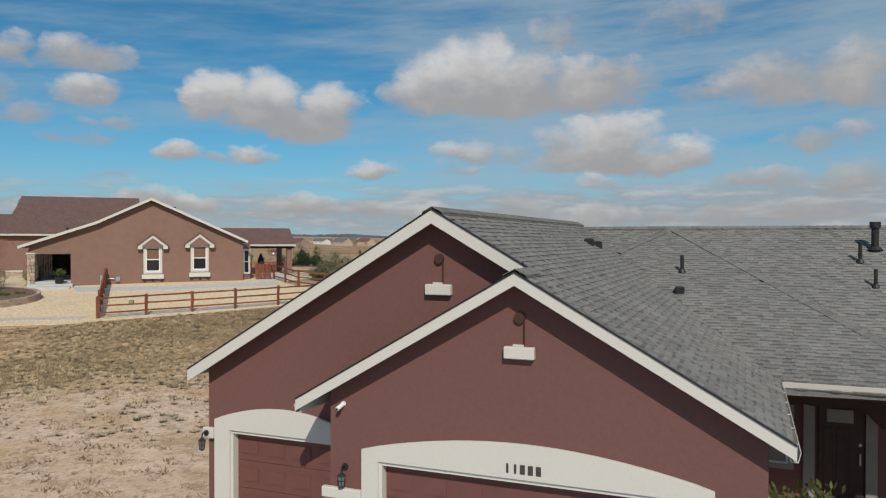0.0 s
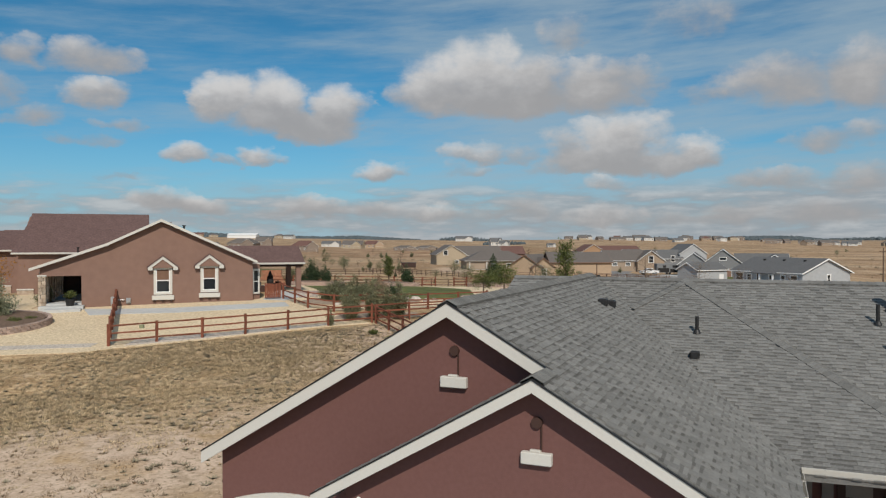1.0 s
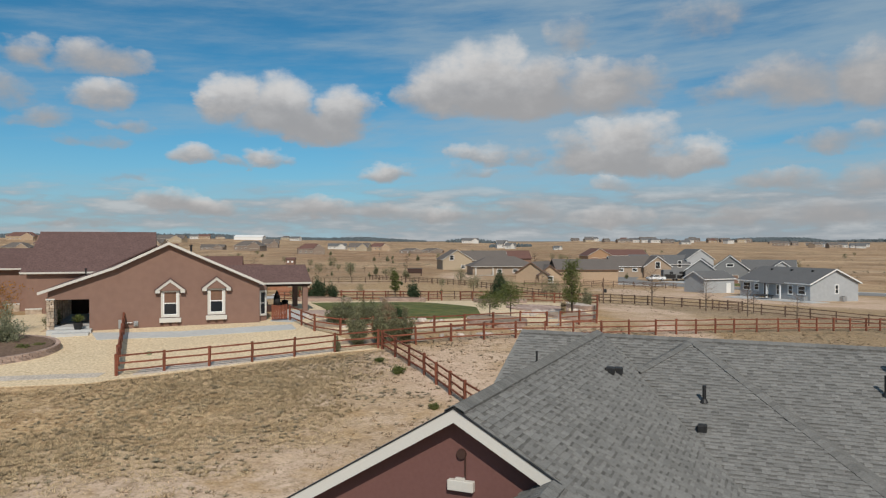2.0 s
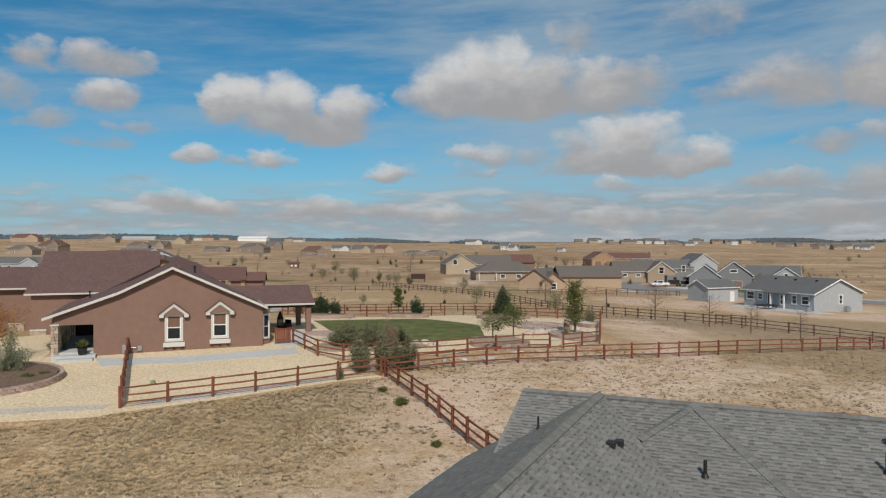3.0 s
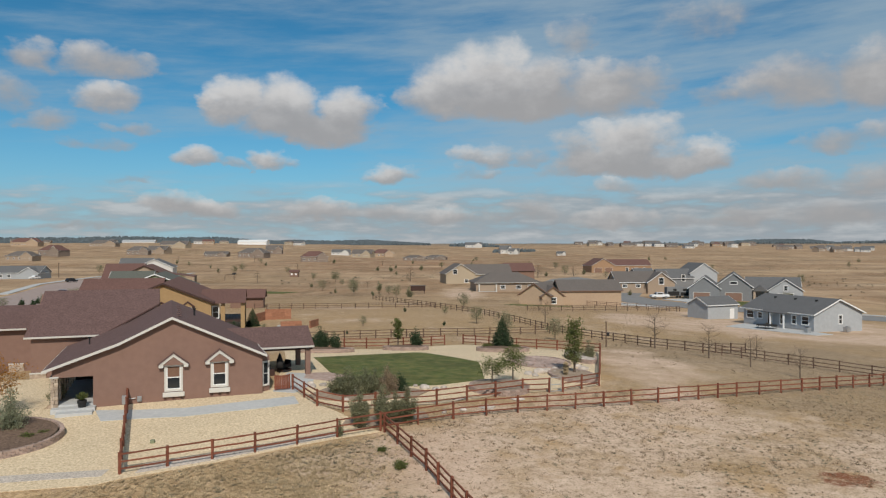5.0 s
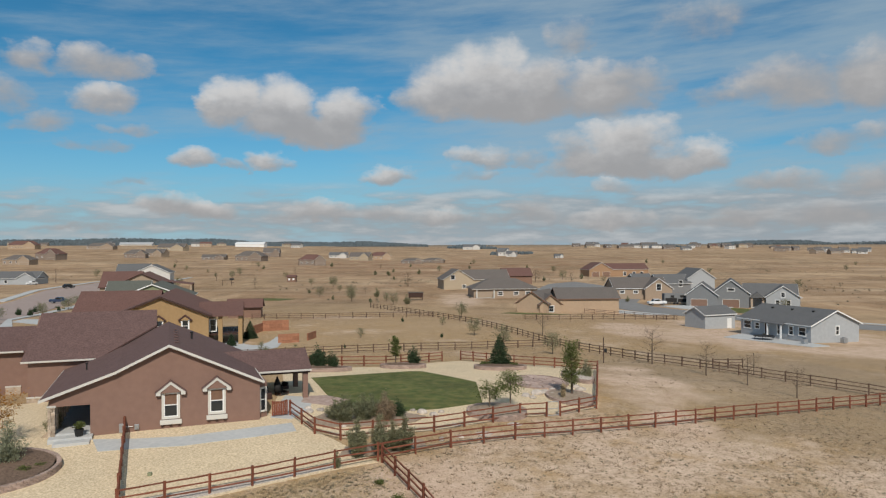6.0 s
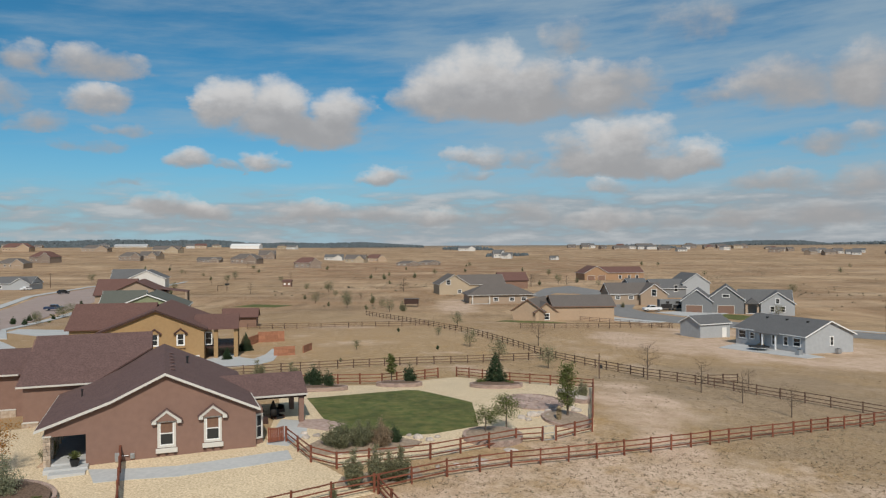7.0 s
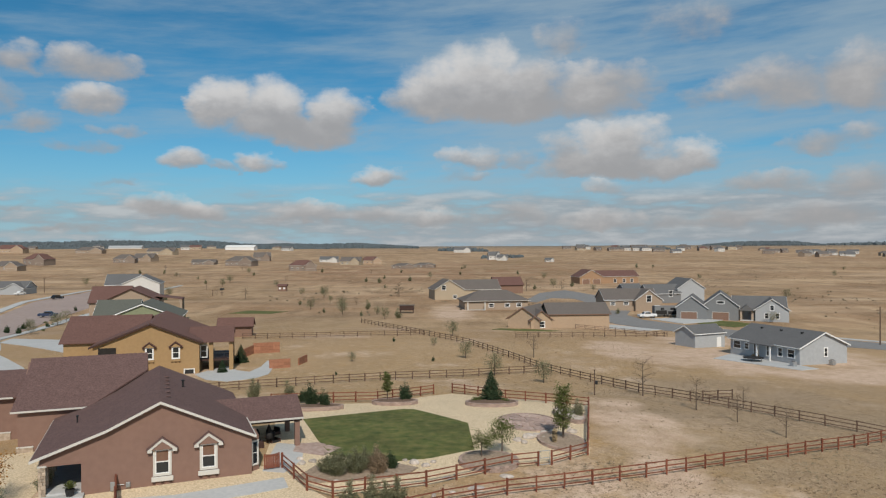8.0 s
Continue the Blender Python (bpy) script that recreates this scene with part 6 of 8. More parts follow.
I4 = body(h, 14, 13, 4.6, 4.0, P_BUFF, M_ROOF_TAUPE, M_TRIM, pose(-3, 0, 0, 0, 0, 90))
opening(h, I4, 14, 13, "l", 2.5, 4.3, 1.8, 2.0, M_WHITE)
opening(h, I4, 14, 13, "l", -2.5, 0.6, 1.6, 1.4, M_WHITE)
body(h, 20, 13, 4.2, 3.9, P_BUFF, M_ROOF_TAUPE, M_TRIM, pose(11, 3, 0))
h = house_at("rust_roof_house", "brown house with rust-brown roof", 29.0, 372.0, 10)
body(h, 14, 12, 4.0, 3.6, P_BRICK, M_ROOF_RED, M_BROWN_PAINT_SHADE)
h = house_at("orange_house", "orange-tan house with brown roof and garage doors", 99, 470, 10)
I4 = body(h, 27, 14, 4.5, 3.4, P_ORANGE, M_ROOF_RED, M_TRIM, pose(6, 0, 0))
for at in (-2, 4, 9):
    opening(h, I4, 27, 14, "f", at, 0.6, 1.8, 2.2, M_WHITE)
m2 = pose(-13, -3, 0, 0, 0, 90)
body(h, 16, 15, 4.5, 4.2, P_ORANGE, M_ROOF_RED, M_TRIM, m2)
for at in (3.4, -3.4):
    opening(h, m2, 16, 15, "l", at, 0, 4.6, 3.0, M_TRIM, "garage", P_BRICK)
h = house_at("beige_gable_house", "beige gabled house with white windows", 68, 284, 2)
I4 = body(h, 20, 14, 4.2, 3.6, P_BEIGE, M_ROOF_TAUPE, M_WHITE)
m2 = pose(6.0, -4, 0, 0, 0, 90)
body(h, 10, 10, 4.2, 3.6, P_BEIGE, M_ROOF_TAUPE, M_WHITE, m2)
opening(h, m2, 10, 10, "l", 0, 3.4, 1.8, 2.4, M_WHITE)
opening(h, m2, 10, 10, "l", -3.0, 0.5, 1.6, 1.6, M_WHITE)
for at in (-7, -2):
    opening(h, I4, 20, 14, "f", at, 2.2, 1.7, 1.1, M_WHITE)
h = house_at("grey_tall_house", "tall grey siding house with dark roof", 100, 322, 8)
I4 = body(h, 14, 12, 6.0, 4.0, P_GREY, M_ROOF_GREY, M_WHITE, pose(2, 0, 0, 0, 0, 90))
m2 = pose(-10, -2, 0)
body(h, 14, 12, 4.0, 3.5, P_GREY_DARK, M_ROOF_GREY, M_WHITE, m2)
opening(h, m2, 14, 12, "f", 2.5, 2.6, 1.6, 2.6, M_WHITE)
body(h, 8, 12, 4.5, 3.0, P_GREY_DARK, M_ROOF_GREY, M_WHITE, pose(-20, 6, 0))
h = house_at("grey_garage_house", "grey house with brown garage doors and stone porch", 88.5, 252, -20)
m2 = pose(-5.5, -2, 0, 0, 0, 90)
body(h, 14, 9.5, 4.2, 3.6, P_GREY_DARK, M_ROOF_GREY, M_WHITE, m2)
opening(h, m2, 14, 9.5, "l", 0.8, 0, 5.0, 2.6, M_TRIM, "garage", P_BRICK)
m3 = pose(3.5, 0.5, 0, 0, 0, 90)
body(h, 16, 11, 4.8, 4.2, P_GREY_DARK, M_ROOF_GREY, M_WHITE, m3)
opening(h, m3, 16, 11, "l", 0, 0, 5.0, 2.6, M_TRIM, "garage", P_BRICK)
opening(h, m3, 16, 11, "l", 0, 5.4, 2.2, 0.9, M_WHITE)
m4 = pose(15.5, 3.0, 0)
body(h, 16, 12, 3.8, 3.6, P_GREY, M_ROOF_GREY, M_WHITE, m4)
m5 = pose(19.0, -1.5, 0, 0, 0, 90)
body(h, 11, 10, 3.8, 3.4, P_GREY, M_ROOF_GREY, M_WHITE, m5)
for at in (-1.6, 1.6):
    opening(h, m5, 11, 10, "l", at, 0.9, 1.2, 1.8, M_WHITE)
opening(h, m5, 11, 10, "l", 0, 3.6, 1.1, 1.6, M_WHITE)
bm = bm_new()
box(bm, 9.5, -6.4, -1, 13.5, -5.0, 0.2)
part("porch_slab", bm, M_CONCRETE, h)
for xx in (9.8, 13.2):
    bm = bm_new()
    box(bm, xx - 0.35, -6.2, 0.202, xx + 0.35, -5.6, 3.2)
    part("porch_post", bm, M_STONE, h)
bm = bm_new()
prism(bm, [(9.2, -6.5, 3.2), (13.8, -6.5, 3.2), (11.5, -6.5, 5.2)], (0, 4, 0))
part("porch_roof", bm, M_ROOF_GREY, h)
drape("front_lawn", [(77.3, 235.9), (84, 243), (92, 238), (95, 230), (91, 224.5), (84.0, 218.3), (77.4, 228.2)], 0.06, M_LAWN, "bright green front lawn", "lawn", 4.0)

# roads and drives
drape("road", [(47.0, 250.0), (50.5, 222.0), (58.0, 206.0), (72.0, 189.5), (90.5, 169.5), (130, 134), (137, 141), (103.0, 180.0), (84.0, 204.0), (70.0, 224.0), (63.0, 240.0), (62, 258), (75, 300), (66, 304)], 0.10, M_ASPHALT, "grey asphalt street past the grey houses", "road", 5.0)
drape("pavement", [(91.2, 198.0), (104.0, 182.4), (137.5, 142.2), (139.4, 143.6), (106.0, 183.8), (93.0, 199.6)], 0.16, M_CONCRETE, "pale concrete pavement along the street", "pavement", 4.0)
drape("garage_drive", [(66, 244), (72, 228), (84, 236), (92, 246), (80, 252)], 0.14, M_CONCRETE, "pale concrete garage drive", "driveway", 4.0)
drape("side_drive", [(45.5, 222), (49, 218), (59, 206), (53, 202), (44, 208)], 0.14, M_CONCRETE, "concrete drive by the tan house", "driveway", 4.0)
drape("side_road", [(62, 262), (70.7, 348.5), (60.8, 386.7), (45.0, 365.6), (32.7, 318.9), (36.8, 311), (46.3, 334.7), (56, 331), (58, 316), (50, 262)], 0.09, M_ASPHALT, "grey asphalt side street between far houses", "road", 6.0)
drape("street", [(-95, 150), (-109.3, 180), (-131.3, 247.6), (-141.0, 291.5), (-161, 361), (-169, 396), (-185, 440), (-196, 440), (-192.4, 400), (-186, 372), (-178.9, 319), (-157.0, 258.7), (-140, 200), (-120, 150)], 0.10, M_ROAD_RED, "reddish asphalt street between the houses", "road", 6.0)
drape("pavement", [(-91, 150), (-105.1, 173), (-123.4, 247), (-132.2, 318), (-155, 400), (-166, 464), (-169, 464), (-158, 400), (-135.5, 318), (-127, 247.5), (-108, 176), (-94, 150)], 0.20, M_CONCRETE, "pale concrete pavement beside the street", "pavement", 5.0)
drape("pavement", [(-159, 258), (-181, 318), (-189, 372), (-195, 400), (-200, 440), (-203, 440), (-198, 400), (-192.5, 372), (-184.5, 318), (-162.5, 257)], 0.20, M_CONCRETE, "pale concrete far pavement of the street", "pavement", 5.0)
drape("ochre_drive", [(-101, 166), (-104, 176), (-80, 166), (-66, 146), (-60, 150), (-58, 140), (-66, 136), (-76, 146)], 0.12, M_CONCRETE, "pale concrete drive of the ochre house", "driveway", 4.0)
drape("brown_drive", [(-96, 128), (-80, 110), (-46, 88), (-42, 96), (-62, 112), (-74, 128), (-90, 146)], 0.10, M_CONCRETE, "pale concrete drive of the brown house", "driveway", 4.0)
drape("green_plot", [(-78, 262), (-62, 258), (-58, 268), (-74, 274)], 0.06, M_LAWN, "small green lawn in a far yard", "lawn", 4.0)

# ---- scattered far houses, barns and the wooded ridge ----
FAR_LOOKS = [(P_BEIGE, M_ROOF_TAUPE), (P_UMBER, M_ROOF_TAUPE), (P_BUFF, M_ROOF_TAUPE), (P_UMBER, M_ROOF_RED), (P_OFFWHITE, M_ROOF_GREY), (P_TAN, M_ROOF_RED)]
FAR_WORDS = ["beige house with a taupe roof", "brown-grey house with a dark taupe roof", "buff house with a taupe roof", "brown stucco house with a rust roof", "pale house with a grey roof", "tan house with a brown roof"]


def far_house(x, y, L, W, H, rise, look_no, rot=0.0, hipped=0, wing=True):
    wm, rm = FAR_LOOKS[look_no]
    h = house_at("distant_house", FAR_WORDS[look_no] + " far out on the prairie", x, y, rot, "distant houses")
    a = (hip_body if hipped else body)(h, L, W, H, rise, wm, rm, M_TRIM)
    n = max(2, int(L / 5))
    for i in range(n):
        opening(h, a, L, W, "f", -L / 2 + L * (i + 0.5) / n, H * 0.35, 1.5, min(1.6, H * 0.4), M_WHITE)
    if wing:
        b = pose(L * 0.28, -W * 0.30, 0, 0, 0, 90)
        body(h, W * 0.9, L * 0.42, H, rise * 0.85, wm, rm, M_TRIM, b)
        opening(h, b, W * 0.9, L * 0.42, "l", 0, 0.0, L * 0.28, min(2.4, H * 0.8), M_TRIM, "garage", wm)
    return h


# x, y, length, width, wall height, rise, look, turn, hipped
FAR_WEST = [
    (-399, 671, 25, 15, 4.5, 4.5, 0, 8, 1), (-446, 808, 27, 16, 6.3, 6.3, 3, -6, 1), (-710, 1206, 45, 16, 6.9, 6.9, 5, 5, 1), (-552, 1145, 41, 16, 5.3, 5.3, 0, 6, 1),
    (-380, 873, 25, 15, 5.1, 5.1, 1, 12, 1), (-375, 920, 26, 15, 4.9, 4.9, 0, -8, 0), (-428, 1112, 42, 16, 5.4, 5.4, 2, -4, 0), (-276, 841, 26, 15, 3.0, 3.0, 1, 5, 0),
    (-224, 806, 31, 16, 5.4, 5.4, 1, -6, 1), (-244, 975, 21, 13, 5.7, 5.7, 1, 8, 0),
]
FAR_MIDDLE = [
    (-138, 704, 25, 15, 5.2, 5.2, 3, 14, 1), (-151, 946, 23, 14, 3.6, 3.6, 4, 0, 0), (-112, 863, 24, 14, 4.6, 4.6, 2, -10, 0), (-94, 903, 25, 15, 4.8, 4.8, 5, 12, 1),
    (-46, 759, 23, 14, 2.8, 2.6, 1, 2, 1), (-25, 786, 23, 14, 2.8, 2.4, 1, -3, 1), (28, 1466, 33, 16, 5.0, 5.0, 4, 0, 0), (64, 1040, 16, 11, 5.5, 5.5, 4, 10, 0),
    (74, 1011, 14, 11, 3.9, 3.9, 4, -12, 0), (127, 933, 10, 11, 2.8, 2.5, 4, 0, 0),
]
FAR_CREST = [
    (268, 1678, 18, 11, 3.9, 3.9, 1, 0, 0), (299, 1673, 21, 12, 5.2, 5.2, 4, 10, 0), (332, 1473, 30, 16, 4.0, 4.0, 0, 4, 0), (387, 1523, 26, 16, 5.4, 5.4, 2, 0, 0),
    (396, 1398, 22, 13, 3.9, 3.9, 1, -5, 0), (399, 1303, 17, 11, 3.6, 3.6, 4, 8, 0), (507, 1478, 21, 13, 4.8, 4.8, 0, 0, 0),
]
for spec in FAR_WEST + FAR_MIDDLE:
    far_house(*spec)
for spec in FAR_CREST:
    far_house(*spec, wing=False)
rng = random.Random(23)
for i in range(46):
    # along the crest and, past its shoulder, in the dip beyond
    az_ = rng.uniform(0.17, 0.42) if i < 26 else rng.uniform(0.40, 0.56)
    d = rng.uniform(1500, 1780) if i < 26 else rng.uniform(1250, 1700)
    far_house(d * math.sin(az_), d * math.cos(az_), 13 + 9 * rng.random(), 11, 3.5 + 3 * rng.random(), 3 + rng.random(), (0, 4, 2, 4, 1, 4, 5, 1)[i % 8], rng.uniform(-35, 35), i % 3 == 0, False)
for i in range(10):
    az_, d = rng.uniform(-0.55, -0.20), rng.uniform(1500, 1750)
    far_house(d * math.sin(az_), d * math.cos(az_), 14 + 8 * rng.random(), 12, 4 + 2 * rng.random(), 3.5, rng.randrange(6), rng.uniform(-25, 25), i % 2, False)
# long white barns
for x, y, L, W, H in ((-429, 1541, 60, 26, 6), (-677, 1559, 70, 12, 2.5)):
    b = house_at("white_barn", ("long white metal barn" if L < 65 else "long low blue-grey metal barn") + " on the plain", x, y, 0, "distant barns")
    body(b, L, W, H, 4, *((M_WHITE, M_WHITE, M_WHITE) if L < 65 else (P_OFFWHITE, P_GREY, P_OFFWHITE)))


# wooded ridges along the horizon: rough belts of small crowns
# pine colour lightened towards blue-grey, with aerial haze put into the material
M_HAZED_FOREST = mat("hazed_forest", (0.085, 0.105, 0.115), (0.11, 0.13, 0.14), 0.01, 0.95, 0, 1, 0.4, 0.003, 0.8, island=0.2)


def forest(name, a0, a1, d0, depth, n, base, top, size, seed, label):
    rng = random.Random(seed)
    vs, fs = [], []
    for i in range(n):
        a = a0 + (a1 - a0) * rng.random()
        q = rng.random()
        d = d0 + depth * q
        k = (a - a0) / (a1 - a0)
        x, y = d * math.sin(a), d * math.cos(a)
        env = min(1.0, 4 * k, 4 * (1 - k)) * (0.75 + 0.25 * noise.noise(Vector((a * 18, 0.5, seed))))
        z = ground(x, y) + base * q * env
        r = size * (0.6 + 0.8 * rng.random())
        hgt = max(4.0, top * q * env + r)
        o = len(vs)
        for j in range(5):
            b = j * 2 * math.pi / 5 + rng.random()
            vs.append((x + r * math.cos(b), y + r * math.sin(b), z - 4))
        for j in range(5):
            b = j * 2 * math.pi / 5 + rng.random()
            vs.append((x + 0.8 * r * math.cos(b), y + 0.8 * r * math.sin(b), z + hgt * 0.55))
        vs.append((x, y, z + hgt))
        for j in range(5):
            fs.append((o + j, o + (j + 1) % 5, o + 5 + (j + 1) % 5, o + 5 + j))
            fs.append((o + 5 + j, o + 5 + (j + 1) % 5, o + 10))
    me = bpy.data.meshes.new(name)
    me.from_pydata(vs, [], fs)
    me.materials.append(M_HAZED_FOREST)
    tagged(new(name, me), label, "forest", kind="stuff")


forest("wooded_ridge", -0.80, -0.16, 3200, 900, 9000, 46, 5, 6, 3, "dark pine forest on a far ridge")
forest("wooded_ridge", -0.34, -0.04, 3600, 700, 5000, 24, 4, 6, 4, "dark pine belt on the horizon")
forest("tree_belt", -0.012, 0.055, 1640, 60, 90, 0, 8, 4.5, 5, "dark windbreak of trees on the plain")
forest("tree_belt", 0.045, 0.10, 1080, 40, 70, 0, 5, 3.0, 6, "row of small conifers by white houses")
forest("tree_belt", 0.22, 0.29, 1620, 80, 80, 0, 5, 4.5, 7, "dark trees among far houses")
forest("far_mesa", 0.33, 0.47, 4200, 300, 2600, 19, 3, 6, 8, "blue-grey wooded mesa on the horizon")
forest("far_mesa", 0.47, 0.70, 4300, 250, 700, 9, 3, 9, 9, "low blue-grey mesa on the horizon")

# ---- plants ----
def leaf_quads(bm, rng, c, n, spread, size, flat=0.6):
    """A loose clump of n small leaf blades round c."""
    for _ in range(n):
        o = Vector((rng.gauss(0, spread), rng.gauss(0, spread), rng.gauss(0, spread * 0.8))) + c
        a = Vector((rng.uniform(-1, 1), rng.uniform(-1, 1), rng.uniform(-flat, flat))).normalized() * size * rng.uniform(0.6, 1.3)
        b = a.cross(Vector((rng.uniform(-1, 1), rng.uniform(-1, 1), rng.uniform(-1, 1)))).normalized() * size * 0.5
        bm.faces.new([bm.verts.new(p) for p in (o - a * 0.5, o + b * 0.6, o + a * 0.7, o - b * 0.6)])


def broadleaf_mesh(seed, height, crown_w, crown_from, blades, size, forks=9, lean=0.0, taper=0.0):
    """Trunk and crown meshes of a young tree: a tapering stem, limbs, and leaf clumps at their ends."""
    rng = random.Random(seed)
    wood, leaf = bm_new(), bm_new()
    top = Vector((lean * height, 0, height * 0.92))
    r = 0.018 * height + 0.02
    tube(wood, (0, 0, -0.15), top * 0.5, r, r * 0.7, 7)
    tube(wood, top * 0.5, top, r * 0.7, r * 0.15, 6)
    for i in range(forks):
        k = crown_from + (0.95 - crown_from) * (i + rng.random() * 0.6) / forks
        s = top * k
        a = i * 2.4 + rng.random()
        q = (k - crown_from) / (1 - crown_from)
        w = crown_w * 0.5 * ((1 - taper * q) * math.sqrt(max(0.05, 1 - (2 * q - 0.85) ** 2 * 0.8)))
        e = s + Vector((math.cos(a) * w, math.sin(a) * w, height * (0.06 + 0.10 * rng.random())))
        tube(wood, s, e, r * 0.35 * (1 - 0.5 * q), r * 0.08, 5, False)
        for j in range(3):
            p = s.lerp(e, 0.45 + 0.28 * j)
            if blades:
                leaf_quads(leaf, rng, p, blades, crown_w * 0.10, size)
            t2 = p + Vector((rng.gauss(0, 0.14), rng.gauss(0, 0.14), 0.14 + 0.1 * rng.random())) * crown_w
            tube(wood, p, t2, r * 0.12, r * 0.03, 4, False)
            if blades:
                leaf_quads(leaf, rng, t2, blades // 2, crown_w * 0.08, size)
    return wood, leaf


def conifer_mesh(seed, height, width, tiers=11):
    """A spruce: whorls of drooping boughs, each a fan of needled sprays, with gaps between."""
    rng = random.Random(seed)
    wood, leaf = bm_new(), bm_new()
    tube(wood, (0, 0, -0.15), (0, 0, height * 0.97), 0.035 * height * 0.6, 0.01, 7)
    for t in range(tiers):
        k = t / (tiers - 1)
        z = height * (0.06 + 0.90 * k)
        w = width * 0.5 * (1 - k) ** 0.85 + 0.05
        n = max(5, int(13 - 7 * k))
        for i in range(n):
            a = 2 * math.pi * (i + 0.5 * (t % 2)) / n + rng.uniform(-0.2, 0.2)
            L = w * rng.uniform(0.8, 1.1)
            d = Vector((math.cos(a), math.sin(a), 0))
            s = Vector((-d.y, d.x, 0))
            for j in range(5):
                p = Vector((0, 0, z)) + d * L * (0.25 + 0.17 * j) + Vector((0, 0, -0.20 * L * (0.25 + 0.17 * j)))
                for sd in (-1, 1):
                    q = p + s * sd * L * 0.22 * (1.1 - 0.15 * j) + d * L * 0.14 + Vector((0, 0, rng.uniform(-0.05, 0.03)))
                    m = (p + q) * 0.5 + Vector((0, 0, 0.05 + 0.03 * rng.random()))
                    leaf.faces.new([leaf.verts.new(v) for v in (p, p + d * L * 0.2, q, m)])
                    leaf.faces.new([leaf.verts.new(v) for v in (p + Vector((0, 0, 0.06)), q + Vector((0, 0, 0.04)), q - Vector((0, 0, 0.09)))])
    return wood, leaf


def shrub_mesh(seed, height, width, blades, size, pointed=0.4):
    """Many stems from one foot, thick with sprays, with an uneven outline."""
    rng = random.Random(seed)
    wood, leaf = bm_new(), bm_new()
    for i in range(26):
        a = rng.random() * 6.28
        k = rng.random() ** 0.6
        h = height * (0.45 + 0.55 * rng.random()) * (1 - pointed * k)
        e = Vector((math.cos(a) * width * 0.5 * k, math.sin(a) * width * 0.5 * k, h))
        s = Vector((e.x * 0.15, e.y * 0.15, 0))
        tube(wood, s, e, 0.02, 0.006, 4, False)
        for j in range(5):
            leaf_quads(leaf, rng, s.lerp(e, 0.25 + 0.18 * j), blades, width * 0.075, size, 1.2)
    return wood, leaf


PLANT_STOCK = {}


def plant(kind, name, label, x, y, spin=0.0, scale=1.0, group="", lift=0.0, category="tree", squash=1.0):
    m = Matrix.LocRotScale((x, y, ground(x, y) + lift), Euler((0, 0, spin)), Vector((scale, scale, scale * squash)))
    if kind in PLANT_STOCK:
        src = PLANT_STOCK[kind]
        ob = copy_thing(src, pose(0, 0, 0))
        ob.name = name
        ob.matrix_basis = m
        return tagged(ob, label, category, group)
    maker, mats = STOCK[kind]
    wood, leaf = maker()
    t = new(name)
    t.matrix_basis = m
    tagged(t, label, category, group)
    part("trunk" if category == "tree" else "stem", wood, M_BARK, t)
    if len(leaf.faces):
        part("crown" if category == "tree" else "foliage", leaf, mats, t)
    else:
        leaf.free()
    PLANT_STOCK[kind] = t
    return t


STOCK = {
    "ash": (lambda: broadleaf_mesh(3, 2.7, 2.1, 0.45, 34, 0.12, 12), M_LEAF),
    "young": (lambda: broadleaf_mesh(8, 3.4, 1.15, 0.30, 60, 0.11, 13), M_LEAF),
    "poplar": (lambda: broadleaf_mesh(5, 5.1, 1.95, 0.14, 40, 0.14, 20, taper=0.55), M_LEAF),
    "bare": (lambda: broadleaf_mesh(11, 4.8, 3.0, 0.30, 5, 0.10, 16), M_LEAF_DRY),
    "olive": (lambda: broadleaf_mesh(14, 3.4, 2.8, 0.22, 26, 0.14, 14), M_JUNIPER),
    "spruce": (lambda: conifer_mesh(4, 3.9, 3.0, 21), M_SPRUCE),
    "juniper": (lambda: shrub_mesh(6, 3.2, 2.1, 36, 0.11, 0.5), M_JUNIPER),
    "mugo": (lambda: shrub_mesh(33, 2.5, 2.1, 60, 0.10, 0.45), M_PINE),
    "russet": (lambda: shrub_mesh(16, 2.5, 1.9, 52, 0.10, 0.55), M_RUSSET),
    "upright": (lambda: shrub_mesh(35, 3.2, 1.5, 50, 0.10, 0.55), M_JUNIPER),
    "silver": (lambda: shrub_mesh(27, 3.3, 2.3, 40, 0.11, 0.55), M_SILVER),
    "arborvitae": (lambda: shrub_mesh(9, 2.6, 1.7, 30, 0.13, 0.7), M_SPRUCE),
    "mound": (lambda: shrub_mesh(19, 0.6, 1.1, 14, 0.08, 0.4), M_LEAF),
    "orange": (lambda: broadleaf_mesh(21, 4.2, 2.8, 0.3, 26, 0.13, 13), M_LEAF_ORANGE),
    "reed": (lambda: shrub_mesh(25, 1.7, 0.5, 10, 0.2, 0.1), M_TUFT),
}
LEAFY, BARE, SHRUB = "young leafy tree", "thin bare sapling", "dense juniper shrub"
# in the gravel garden
plant("young", "young_tree", "slim young green tree in a block-edged bed", -7.4, 88.4, lift=0.25)
plant("arborvitae", "evergreen_shrub", "dark dense evergreen shrub in a raised bed", -5.3, 87.6, lift=0.25, scale=1.05, category="shrub")
plant("spruce", "spruce_tree", "small dark blue-green spruce in a raised bed", 5.0, 87.9, lift=0.25)
plant("ash", "young_tree", "young round-headed tree in a raised bed", 2.7, 62.6, lift=0.3, squash=0.8)
plant("ash", "young_tree", "young leaning tree in a raised bed", 4.6, 64.8, 2.0, 1.1, lift=0.2, squash=0.95)
plant("poplar", "young_poplar", "tall narrow yellow-green poplar among rocks", 10.8, 70.2, lift=0.3)
